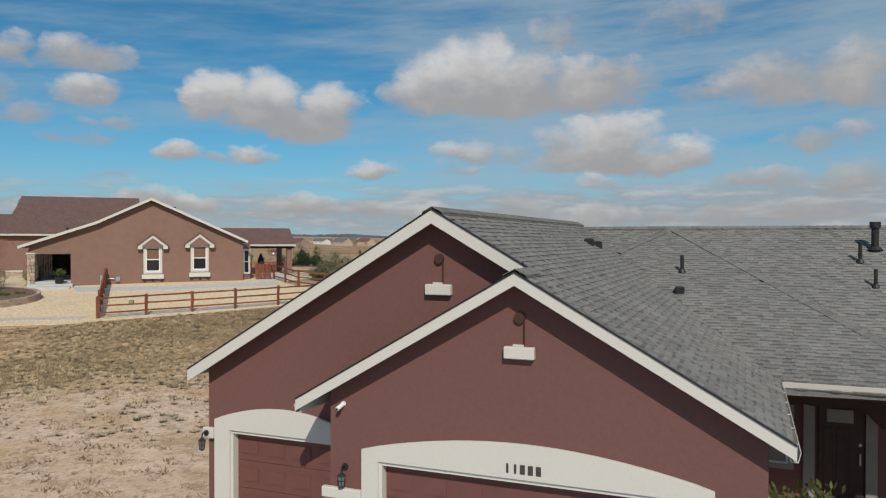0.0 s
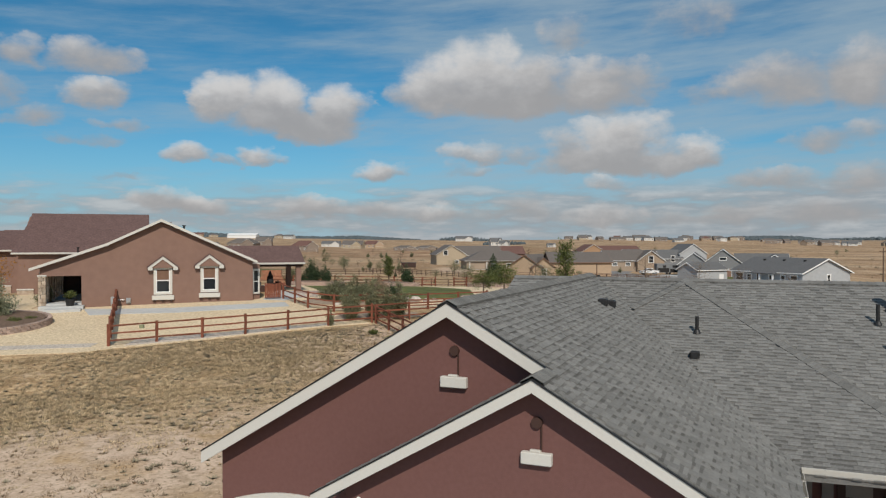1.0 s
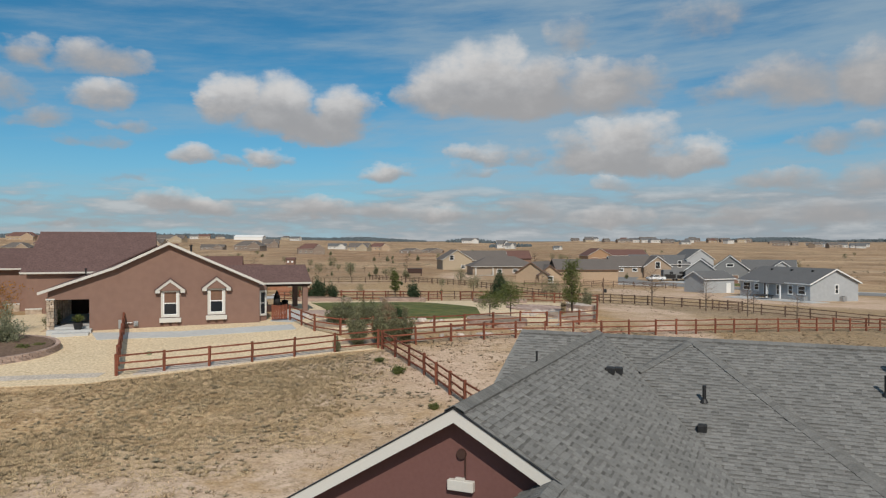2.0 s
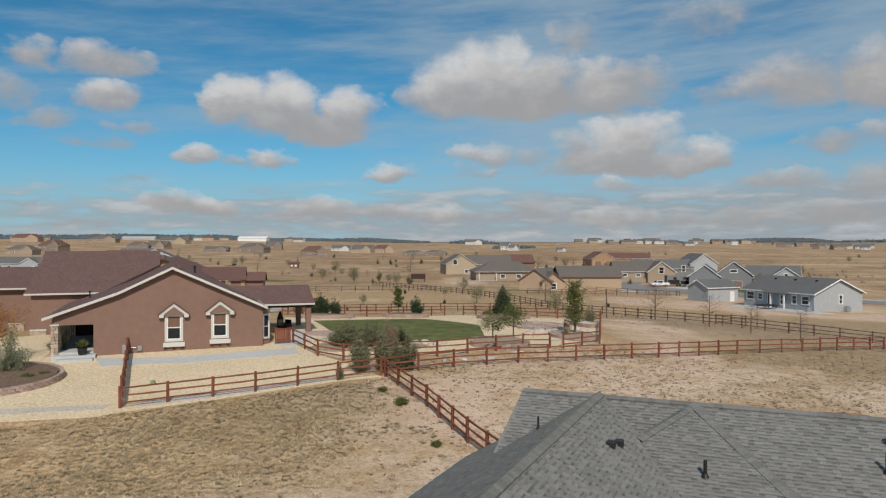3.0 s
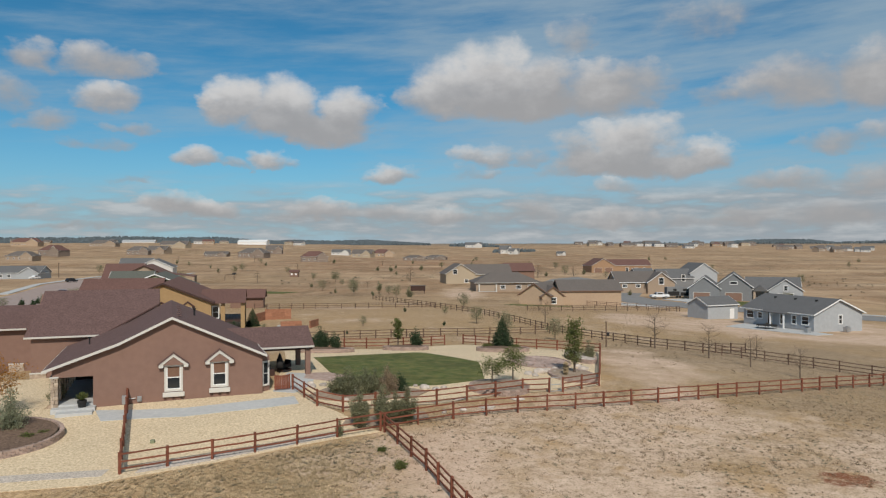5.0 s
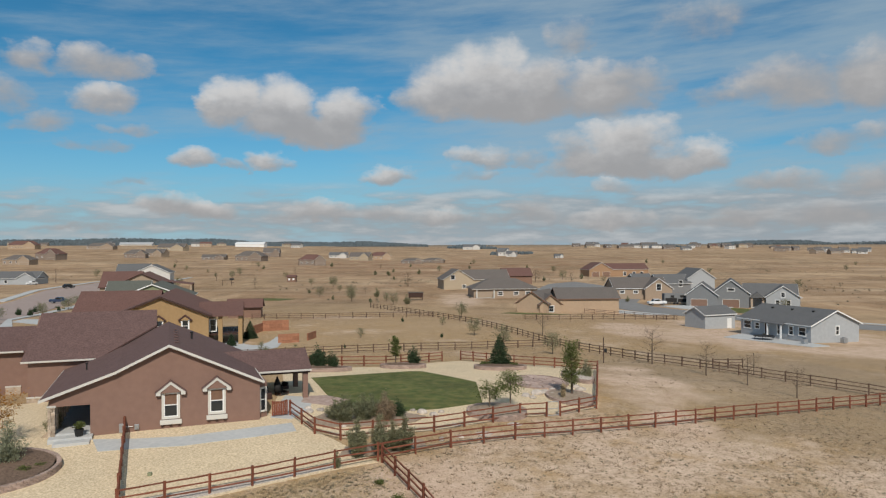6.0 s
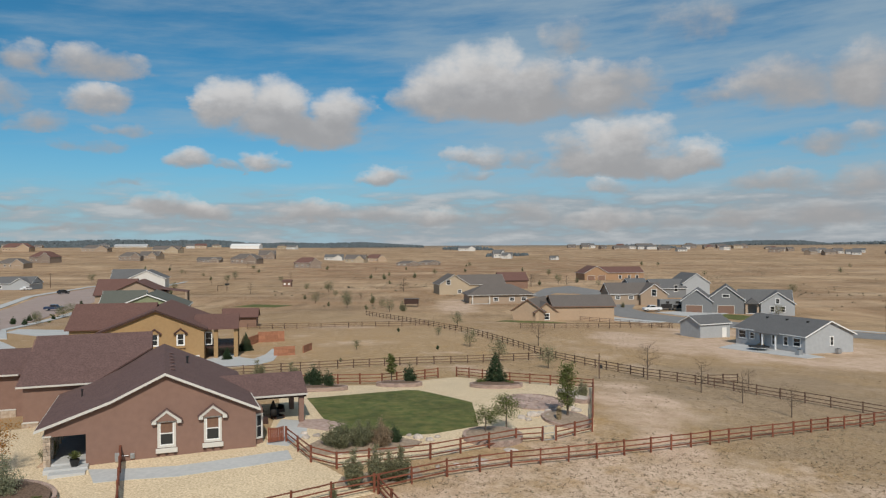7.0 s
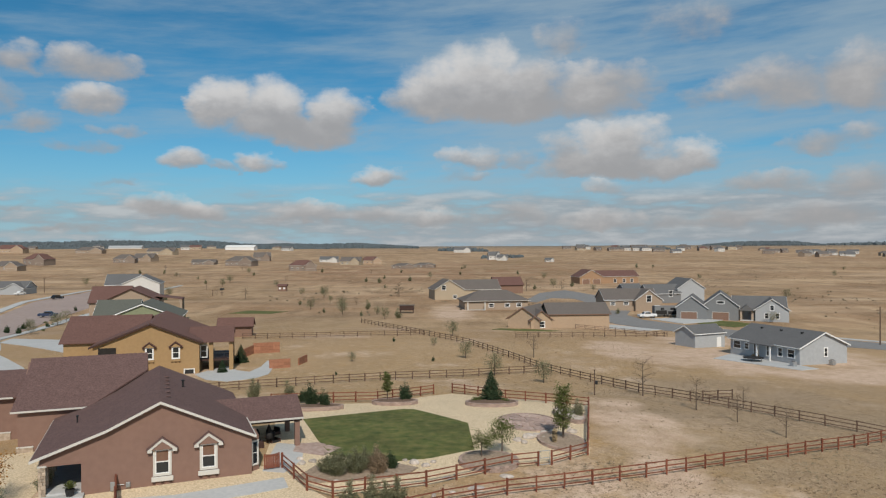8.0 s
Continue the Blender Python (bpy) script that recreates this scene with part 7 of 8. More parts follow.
plant("juniper", "juniper_shrub", "low green juniper beside the rock bed", 13.7, 79.6, 1.0, 0.8, category="shrub", group="garden shrubs")
plant("reed", "feather_grass", "upright straw-coloured ornamental grass", 9.8, 68.7, category="grass")
for x, y, k, s in ((-8.9, 58.3, "mugo", 1.0), (-7.5, 59.0, "mugo", 0.92), (-6.9, 60.2, "mugo", 0.8), (-5.8, 59.2, "russet", 1.0), (-4.8, 60.2, "arborvitae", 0.72), (-9.9, 58.9, "mugo", 0.7)):
    plant(k, "pine_shrub" if k == "mugo" else "garden_shrub", {"mugo": "dense grey-green pine shrub on the mulch mound", "russet": "rusty brown half-dry shrub on the mulch mound"}.get(k, "dark upright shrub on the mulch mound"), x, y, x, s, "mound shrubs", category="shrub")
for x, y, k, s in ((-6.9, 50.3, "upright", 1.0), (-5.3, 50.9, "upright", 1.05), (-4.5, 51.9, "upright", 0.8), (-3.7, 51.7, "upright", 0.95), (-8.0, 48.4, "upright", 0.4), (-3.6, 43.2, "mound", 0.9), (-4.9, 46.0, "mound", 0.6), (-1.2, 36.2, "mound", 0.6)):
    plant(k, "juniper_shrub" if k == "upright" else "low_shrub", "upright pale green juniper at the fence corner" if k == "upright" else "small green shrub on the dry slope", x, y, x, s, "fence shrubs", category="shrub")
for x, y, k, s in ((-15.6, 83.4, "arborvitae", 1.25), (-14.0, 82.8, "arborvitae", 0.95), (-19.2, 88.0, "juniper", 0.9), (-23.5, 88.5, "juniper", 1.0), (-17.4, 87.6, "arborvitae", 0.7)):
    plant(k, "evergreen_shrub", "dark green evergreen shrub behind the patio", x, y, y, s, "patio shrubs", lift=0.2, category="shrub")
plant("mound", "low_shrub", "low dark shrub in the spruce bed", 3.3, 87.2, 0, 1.2, lift=0.25, category="shrub")
plant("mound", "low_shrub", "low dark shrub beside the spruce", 6.6, 87.0, 1, 1.0, lift=0.25, category="shrub")
# front bed
plant("silver", "silver_shrub", "tall silvery green shrub in the mulch bed", -29.3, 47.6, 0.4, 0.95, lift=0.2)
plant("orange", "maple_tree", "small tree with orange autumn leaves", -32.6, 51.5, 0.0, 1.0)
for x, y, s in ((-29.4, 45.4, 1.0), (-27.5, 46.2, 0.85), (-26.9, 47.0, 0.7), (-30.4, 44.4, 0.7)):
    plant("mound", "low_shrub", "small yellow-green mounded shrub in mulch", x, y, x, s, "bed shrubs", 0.25, "shrub")
plant("juniper", "juniper_shrub", "green shrub beside the stone pier", -30.4, 55.0, 0, 0.75, category="shrub")
# saplings along the field fences
for x, y, s, k in ((25.5, 97.6, 1.05, "bare"), (29.4, 88.2, 0.85, "bare"), (32.1, 82.6, 0.72, "bare"), (34.8, 76.6, 0.7, "bare"), (16.1, 140.4, 1.0, "bare"), (36.5, 92.0, 0.6, "bare"), (13.9, 108.7, 0.9, "olive"), (7.2, 116.9, 1.0, "olive"), (3.1, 137.9, 0.9, "olive"), (1.0, 177.3, 1.0, "olive"), (-17.5, 134.0, 0.5, "olive"), (-2.8, 133.7, 0.4, "arborvitae"), (-12.1, 163.3, 0.45, "arborvitae"), (-3.1, 156.6, 0.5, "olive"), (-38.1, 135.6, 0.9, "spruce"), (-38.0, 123.9, 0.6, "spruce"), (-18.0, 118.0, 0.3, "arborvitae")):
    plant(k, {"bare": "bare_sapling", "olive": "young_tree"}.get(k, "evergreen_tree"), {"bare": "thin nearly bare sapling in the dry field", "olive": "small grey-green tree in the dry field"}.get(k, "small dark evergreen in the dry field"), x, y, x, s, "field trees")
rng = random.Random(12)
spots = [(-51.5, 277), (-62, 365), (-49.7, 313), (-37, 298), (-28.7, 245), (-20, 233), (-30, 276), (-39.7, 276), (-90.6, 331), (-44, 262), (-24, 251), (-16, 236), (-57, 340), (20, 214), (60, 263), (103, 236), (110, 250), (150, 330), (90, 390), (120, 360), (-36, 252), (-60, 300), (-70, 355), (40, 380), (46, 395), (58, 410), (70, 420), (-100, 250), (-108, 236), (-112, 258), (-118, 300), (-126, 330), (-132, 350), (-150, 380), (-205, 430), (-230, 470)]
for i in range(46):
    a, d = rng.uniform(-0.42, 0.50), rng.uniform(330, 760)
    spots.append((d * math.sin(a), d * math.cos(a)))
for i, (x, y) in enumerate(spots):
    k = ("olive", "juniper", "olive", "bare", "juniper")[i % 5]
    plant(k, "field_tree", "scattered small tree out in the straw field", x, y, i, rng.uniform(0.6, 1.3) * (1.0 if y < 330 else 1.2), "scattered field trees")
for i in range(22):
    d = rng.uniform(90, 230)
    q = rng.uniform(0.0, 1.0)
    x, y = -104 - 0.38 * (d - 90) + 9 * q, 150 + (d - 90) * 1.3
    plant(("olive", "arborvitae", "mound")[i % 3], "street_shrub", "small shrub planted along the street", x, y, i, rng.uniform(0.6, 1.1), "street plants", category="shrub")
# planting by the front porch of the maroon house
p = RED.matrix_basis @ Vector((3.95, 4.2, 0))
plant("mound", "porch_plant", "leafy green plant beside the porch", p.x, p.y, 0, 1.5, lift=0.35, category="plant", squash=1.5)


# dry grass tufts on the slope and the lots, sagebrush on the sandy ground
def tufts(name, n, seed, region, material, size, label, keep, blades=5, spread=0.1, tall=(0.06, 0.22), lie=(0.5, 1.2), broad=0.07):
    rng = random.Random(seed)
    vs, fs = [], []
    done = 0
    while done < n:
        x, y = rng.uniform(region[0], region[1]), rng.uniform(region[2], region[3])
        if not keep(x, y, rng):
            continue
        done += 1
        z = ground(x, y)
        s = size * rng.uniform(0.5, 1.5)
        for _ in range(blades):
            a = rng.random() * 6.28
            lean = rng.uniform(*lie)
            w = s * broad
            d = Vector((math.cos(a), math.sin(a), 0))
            c = Vector((-d.y, d.x, 0)) * w
            b = Vector((x, y, z - 0.01)) + d * s * rng.uniform(0, spread * 2)
            t = b + d * s * lean + Vector((0, 0, s * rng.uniform(*tall)))
            o = len(vs)
            vs += [b - c, b + c, t]
            fs.append((o, o + 1, o + 2))
    me = bpy.data.meshes.new(name)
    me.from_pydata(vs, [], fs)
    me.materials.append(material)
    tagged(new(name, me), label, "grass", kind="stuff")


def off_yard(x, y):
    """True outside the gravel yards, the house pads and the driveway."""
    if y > 40.6 + (x + 19.2) * 0.61 and x < -5:
        return False
    if x >= -5 and -16 < x < 17 and y > 54.5 + (x + 5) * 0.62 and y < 96:
        return False
    lx, ly = (x - 0.986) * 0.925 - (y - 10.2) * 0.379, (x - 0.986) * 0.379 + (y - 10.2) * 0.925
    return not (-6.6 < lx < 18 and -40 < ly < 19.6)


def grassy(x, y, rng):
    if not off_yard(x, y):
        return False
    f = noise.noise(Vector((x * 0.11, y * 0.11, 2.0))) + 0.5 * noise.noise(Vector((x * 0.4, y * 0.4, 5.0)))
    east = min(1.0, max(0.0, (x + 9 + 5 * noise.noise(Vector((x * 0.15, y * 0.15, 3.0)))) / 8)) if y < 62 else 0.0
    bare = max(0.75 * east, 0.35 if y < 27 + 5 * noise.noise(Vector((x * 0.1, 0.0, 7.0))) else -0.1)
    return f + rng.uniform(-0.3, 0.3) > bare - 0.25


def golden(x, y, rng):
    if not off_yard(x, y):
        return False
    edge = 27 + 6 * noise.noise(Vector((x * 0.1, 0.0, 7.0)))
    f = noise.noise(Vector((x * 0.13, y * 0.13, 12.0))) + 0.6 * noise.noise(Vector((x * 0.5, y * 0.5, 15.0)))
    fade = max(0.0, (edge - y) / 6) + max(0.0, (x + 8) / 6)
    return f + rng.uniform(-0.7, 0.7) > 0.0 + fade


def sagey(x, y, rng):
    f = noise.noise(Vector((x * 0.16, y * 0.16, 9.0)))
    if x < -7 and y > 26:
        return False
    return off_yard(x, y) and f + rng.uniform(-0.5, 0.5) > 0.0


tufts("dry_grass", 42000, 31, (-42, 48, 15, 78), M_TUFT, 0.15, "straw-coloured dry grass tufts", grassy, broad=0.10)
tufts("tall_grass", 18000, 37, (-42, 6, 24, 60), M_GOLD, 0.22, "taller golden bunch grass on the slope", golden, 7, 0.3, (0.15, 0.45), (0.3, 0.9), 0.06)
tufts("sage_tufts", 5200, 32, (-30, 48, 15, 66), M_SAGE, 0.15, "low grey-brown sage tufts on sand", sagey, 14, 0.6, (0.2, 0.6), (0.2, 0.8), 0.13)
tufts("field_grass", 12000, 33, (-60, 75, 78, 200), M_TUFT, 0.22, "dry field grass beyond the fences", lambda x, y, r: not (-36 < x < 17 and y < 97) and noise.noise(Vector((x * 0.05, y * 0.05, 1.0))) + r.uniform(-0.4, 0.4) > 0)

M_TUSSOCK = mat("brown_tussock", (0.20, 0.142, 0.09), (0.33, 0.245, 0.16), 0.8, 0.95, 0, 1, 0.4, 0.1, 0.8, island=0.35)
M_OLIVE = mat("olive_sage", (0.235, 0.198, 0.13), (0.38, 0.325, 0.225), 0.8, 0.95, 0, 1, 0.4, 0.1, 0.8, island=0.3)
M_STRAW = mat("straw_clump", (0.46, 0.335, 0.19), (0.66, 0.50, 0.31), 0.8, 0.95, 0, 1, 0.4, 0.1, 0.8, island=0.3)


def clumps(name, n, seed, spot, material, size, label, blades=12, tall=0.8, broad=0.13):
    """Separate bunches: blades that fan up and out from one crown, thick enough to throw a shadow."""
    rng = random.Random(seed)
    vs, fs = [], []
    done = 0
    while done < n:
        p = spot(rng)
        if p is None:
            continue
        done += 1
        x, y = p
        c = Vector((x, y, ground(x, y) - 0.01))
        s = size * rng.uniform(0.45, 1.6)
        flat = rng.uniform(0.6, 1.2)
        for k in range(blades):
            a = 6.283 * (k + rng.random()) / blades
            d = Vector((math.cos(a), math.sin(a), 0))
            w = Vector((-d.y, d.x, 0)) * s * broad
            b = c + d * s * 0.22 * rng.random()
            t = b + d * s * rng.uniform(0.15, 0.6) * flat + Vector((0, 0, s * tall * rng.uniform(0.5, 1.0)))
            o = len(vs)
            vs += [b - w, b + w, t]
            fs.append((o, o + 1, o + 2))
    me = bpy.data.meshes.new(name)
    me.from_pydata(vs, [], fs)
    me.materials.append(material)
    tagged(new(name, me), label, "grass", kind="stuff")


def patchy(x, y, scale, seed):
    return noise.noise(Vector((x * scale, y * scale, seed))) + 0.5 * noise.noise(Vector((x * scale * 3, y * scale * 3, seed + 4)))


def on_slope(cut, seed, west, east):
    def spot(rng):
        x, y = rng.uniform(-44, 6), rng.uniform(16, 49)
        line = 27 + 6 * noise.noise(Vector((x * 0.1, 0.0, 7.0)))
        want = west if y > line and x < 0.45 * y - 21 else east
        if off_yard(x, y) and x < 3.6 - (y - 30.6) * 0.43 and patchy(x, y, 0.16, seed) + rng.uniform(-0.35, 0.35) > cut + want:
            return x, y
    return spot


def on_lot(cut, seed):
    def spot(rng):
        x, y = rng.uniform(-4, 52), rng.uniform(22, 76)
        if off_yard(x, y) and y < 58 + 0.52 * x and patchy(x, y, 0.13, seed) + rng.uniform(-0.4, 0.4) > cut:
            return x, y
    return spot


def in_fields(cut, seed, near, far):
    def spot(rng):
        a, d = rng.uniform(-0.60, 0.60), near + (far - near) * rng.random() ** 0.8
        x, y = d * math.sin(a), d * math.cos(a)
        if -36 < x < 17 and y < 98 or x < -30 and y < 150 or a < -0.24 and d < 520 or 40 < x < 110 and 120 < y < 300:
            return None
        if patchy(x, y, 0.02, seed) + rng.uniform(-0.3, 0.3) > cut:
            return x, y
    return spot


for m_ in (M_STRAW, M_OLIVE, M_TUSSOCK):
    lie_flat(m_)
clumps("brown_tussocks", 2000, 51, on_slope(0.1, 3.0, 0.0, 0.3), M_TUSSOCK, 0.13, "brown dead bunch grass on the slope", 10, 0.4)
clumps("olive_tussocks", 1700, 52, on_slope(0.15, 13.0, 0.0, 0.35), M_OLIVE, 0.22, "grey-olive sage bunches on the slope", 14, 0.35)
clumps("straw_tussocks", 5000, 53, on_slope(0.2, 23.0, -0.15, 0.6), M_STRAW, 0.22, "golden straw bunches below the fence", 12, 0.6, 0.07)
clumps("lot_tussocks", 7500, 54, on_lot(0.05, 33.0), M_TUSSOCK, 0.14, "small brown bunches dotted over the sandy lot", 10, 0.42)
clumps("lot_sage", 2600, 55, on_lot(0.2, 43.0), M_OLIVE, 0.19, "grey-olive sage dotted over the sandy lot", 12, 0.42)
clumps("field_tussocks", 4200, 56, in_fields(0.15, 53.0, 78, 260), M_TUSSOCK, 0.22, "brown bunches in the dry fields", 8, 0.5)
clumps("field_scrub", 2200, 57, in_fields(0.25, 63.0, 240, 1000), M_OLIVE, 0.8, "low dark scrub across the far prairie", 8, 0.6, 0.25)

# ---- garden details ----
BLOCK = {}
M_SOIL = mat("tan_soil", (0.27, 0.20, 0.145), (0.43, 0.34, 0.26), 4, 0.95, 0.8, 10, 0.5, 0.6, 0.75, dist=0.05)


def block_mesh(seed):
    rng = random.Random(seed)
    bm = bm_new()
    box(bm, -0.5, -0.5, 0, 0.5, 0.5, 1, bevel=0.06)
    for v in bm.verts:
        v.co += Vector((rng.uniform(-0.04, 0.04), rng.uniform(-0.04, 0.04), rng.uniform(-0.02, 0.02)))
    return finish(bm, "block", M_BLOCK)


BLOCKS = [block_mesh(i) for i in range(4)]


def raised_bed(cx, cy, rx, ry, spin, courses, fill_mat, label):
    """A ring of retaining blocks with soil or rock inside."""
    t = thing("raised_bed", Matrix.Identity(4), label, "planting bed", "block-edged beds")
    n = max(14, int(2 * math.pi * math.sqrt((rx * rx + ry * ry) / 2) / 0.42))
    c, s = math.cos(spin), math.sin(spin)
    ring = []
    for i in range(n):
        a = 2 * math.pi * i / n
        x, y = rx * math.cos(a), ry * math.sin(a)
        ring.append((cx + x * c - y * s, cy + x * s + y * c, math.atan2(ry * math.cos(a), -rx * math.sin(a)) + spin))
    for k in range(courses):
        for i, (x, y, a) in enumerate(ring):
            qx, qy, qa = ring[(i + 1) % n]
            run = math.hypot(qx - x, qy - y)
            if k % 2:
                x, y = (x + qx) / 2, (y + qy) / 2
                a = math.atan2(qy - y, qx - x)
            piece("block", BLOCKS[(i + k) % 4], t, Matrix.LocRotScale((x, y, ground(x, y) + 0.16 * k - 0.02), Euler((0, 0, a)), Vector((run * 0.97, 0.26, 0.155))))
    bm = bm_new()
    mid = bm.verts.new((cx, cy, ground(cx, cy) + 0.16 * courses + 0.10))
    out = [bm.verts.new((cx + (x - cx) * 0.95, cy + (y - cy) * 0.95, ground(x, y) + 0.16 * courses - 0.05)) for x, y, a in ring]
    half = [bm.verts.new((cx + (x - cx) * 0.55, cy + (y - cy) * 0.55, ground(x, y) + 0.16 * courses + 0.06 + 0.03 * (i % 2))) for i, (x, y, a) in enumerate(ring)]
    for i in range(n):
        j = (i + 1) % n
        bm.faces.new((out[i], out[j], half[j], half[i]))
        bm.faces.new((half[i], half[j], mid))
    part("soil", bm, fill_mat, t, "", True)
    return t


raised_bed(-6.4, 87.2, 2.6, 1.7, 0.15, 3, M_MULCH, "block-edged bed with rock mulch behind the lawn")
raised_bed(-15.0, 82.9, 3.0, 1.5, 0.2, 3, M_MULCH, "block-edged bed beside the patio roof")
raised_bed(5.0, 86.9, 3.0, 1.9, 0.1, 3, M_MULCH, "block-edged bed under the spruce")
raised_bed(3.3, 62.6, 2.5, 2.2, 0.5, 3, M_SOIL, "block-edged bed with mulch and young trees")
raised_bed(10.6, 69.9, 2.1, 2.9, 0.2, 2, M_SOIL, "rock-edged bed under the poplar")
raised_bed(13.0, 80.5, 1.3, 3.2, 0.2, 3, M_BOULDER, "long stone-edged bed beside the fence")
raised_bed(-31.0, 46.2, 5.2, 4.0, 0.2, 3, M_MULCH, "curved block-edged mulch bed beside the drive")
drape("mulch_mound", [(-12.0, 57.6), (-10.2, 56.6), (-6.0, 57.4), (-3.4, 58.9), (-2.6, 60.6), (-4.6, 61.6), (-8.0, 61.6), (-11.0, 60.2)], 0.12, M_SOIL, "low mound of tan soil and mulch", "mulch", 0.8)
drape("mulch_strip", [(-8.2, 50.6), (-5.2, 51.0), (-2.2, 52.8), (-2.6, 54.6), (-5.4, 53.8), (-8.0, 52.4)], 0.06, M_SOIL, "tan soil strip between the fences", "mulch", 0.8)
drape("flagstone_patch", [(-13.6, 64.0), (-10.8, 63.0), (-9.6, 65.4), (-12.0, 67.0), (-13.8, 66.4)], 0.06, M_FLAG, "rusty flagstone patch by the patio", "paving", 0.8)


# flagstone circle: wedges round a middle, open joints between
circle = thing("stone_circle", Matrix.Identity(4), "round fire-pit circle of pinkish flagstones", "paving")
rng = random.Random(41)
CX, CY = 8.3, 77.4
for ring_no, (r0, r1, n) in enumerate(((0.0, 0.5, 5), (0.56, 1.75, 13), (1.80, 2.95, 13))):
    off = rng.random()
    for i in range(n):
        a0, a1 = 2 * math.pi * (i + off) / n + 0.03, 2 * math.pi * (i + 1 + off) / n - 0.03
        bm = bm_new()
        pts = []
        for a, r in ((a0, r0 + 0.03), ((a0 + a1) / 2, r0 + 0.03), (a1, r0 + 0.03), (a1, r1), ((a0 + a1) / 2, r1 * 1.02), (a0, r1)):
            rr = r * rng.uniform(0.97, 1.02)
            x, y = CX + rr * math.cos(a), CY + 1.22 * rr * math.sin(a)
            pts.append((x, y, ground(CX, CY) + (y - CY) * (ground(CX, CY + 1) - ground(CX, CY)) + (x - CX) * (ground(CX + 1, CY) - ground(CX, CY)) + 0.05))
        prism(bm, pts, (0, 0, 0.05 + 0.02 * rng.random()))
        part("flagstone", bm, M_FLAG, circle)
edge_ring = thing("circle_edging", Matrix.Identity(4), "dark stone edging of the flagstone circle", "edging")
for i in range(40):
    a = 2 * math.pi * i / 40
    x, y = CX + 3.15 * math.cos(a), CY + 3.85 * math.sin(a)
    piece("block", BLOCKS[i % 4], edge_ring, Matrix.LocRotScale((x, y, ground(x, y)), Euler((0, 0, a + 1.57)), Vector((0.48, 0.22, 0.16))))


def boulder(x, y, s, label="", group="garden boulders", flat=0.6, seed=0):
    rng = random.Random(seed + int(x * 31 + y * 7))
    bm = bm_new()
    bmesh.ops.create_icosphere(bm, subdivisions=2, radius=0.5)
    for v in bm.verts:
        n_ = noise.noise(v.co * 2.2 + Vector((x, y, 0))) * 0.35
        v.co *= 1 + n_
        v.co.z *= flat
    m = Matrix.LocRotScale((x, y, ground(x, y) + 0.18 * s * flat), Euler((0, 0, rng.random() * 6)), Vector((s, s * rng.uniform(0.6, 1.0), s)))
    return solid("boulder", bm, M_BOULDER, label or "weathered grey boulder in the gravel garden", "rock", m, group)


for x, y, s in ((-12.2, 60.8, 0.8), (-11.4, 61.4, 0.7), (-12.6, 62.0, 0.6), (-3.0, 61.8, 0.9), (-2.0, 61.2, 0.8), (-1.4, 62.2, 0.6), (-3.8, 62.4, 0.5), (7.6, 71.0, 1.3), (8.4, 71.6, 1.0), (9.0, 70.6, 0.9), (6.4, 69.8, 1.0), (7.0, 69.2, 0.8), (9.3, 72.8, 0.9), (12.2, 73.6, 1.0), (11.9, 75.0, 0.9), (-1.2, 54.6, 0.7), (0.2, 55.4, 0.6), (-8.8, 57.0, 0.5), (9.2, 68.2, 0.6), (12.3, 70.2, 0.7), (10.0, 69.0, 0.7), (11.2, 68.6, 0.8), (12.0, 71.4, 0.6), (10.2, 73.6, 0.7)):
    boulder(x, y, s)
for x, y, s in ((2.0, 56.6, 1.5), (-0.2, 58.6, 1.0), (4.6, 59.6, 1.2)):
    boulder(x, y, s, "flat pinkish stone slab in the gravel", "flat stones", 0.18)
# metal stake on the lawn edge and small utility boxes
for x, y in ((12.9, 70.6), (-19.6, 46.6)):
    bm = bm_new()
    box(bm, -0.13, -0.11, -0.1, 0.13, 0.11, 0.24, bevel=0.02)
    solid("utility_box", bm, P_GREEN, "small dark green utility box in the gravel", "utility box", pose(x, y, ground(x, y)), "utility boxes")


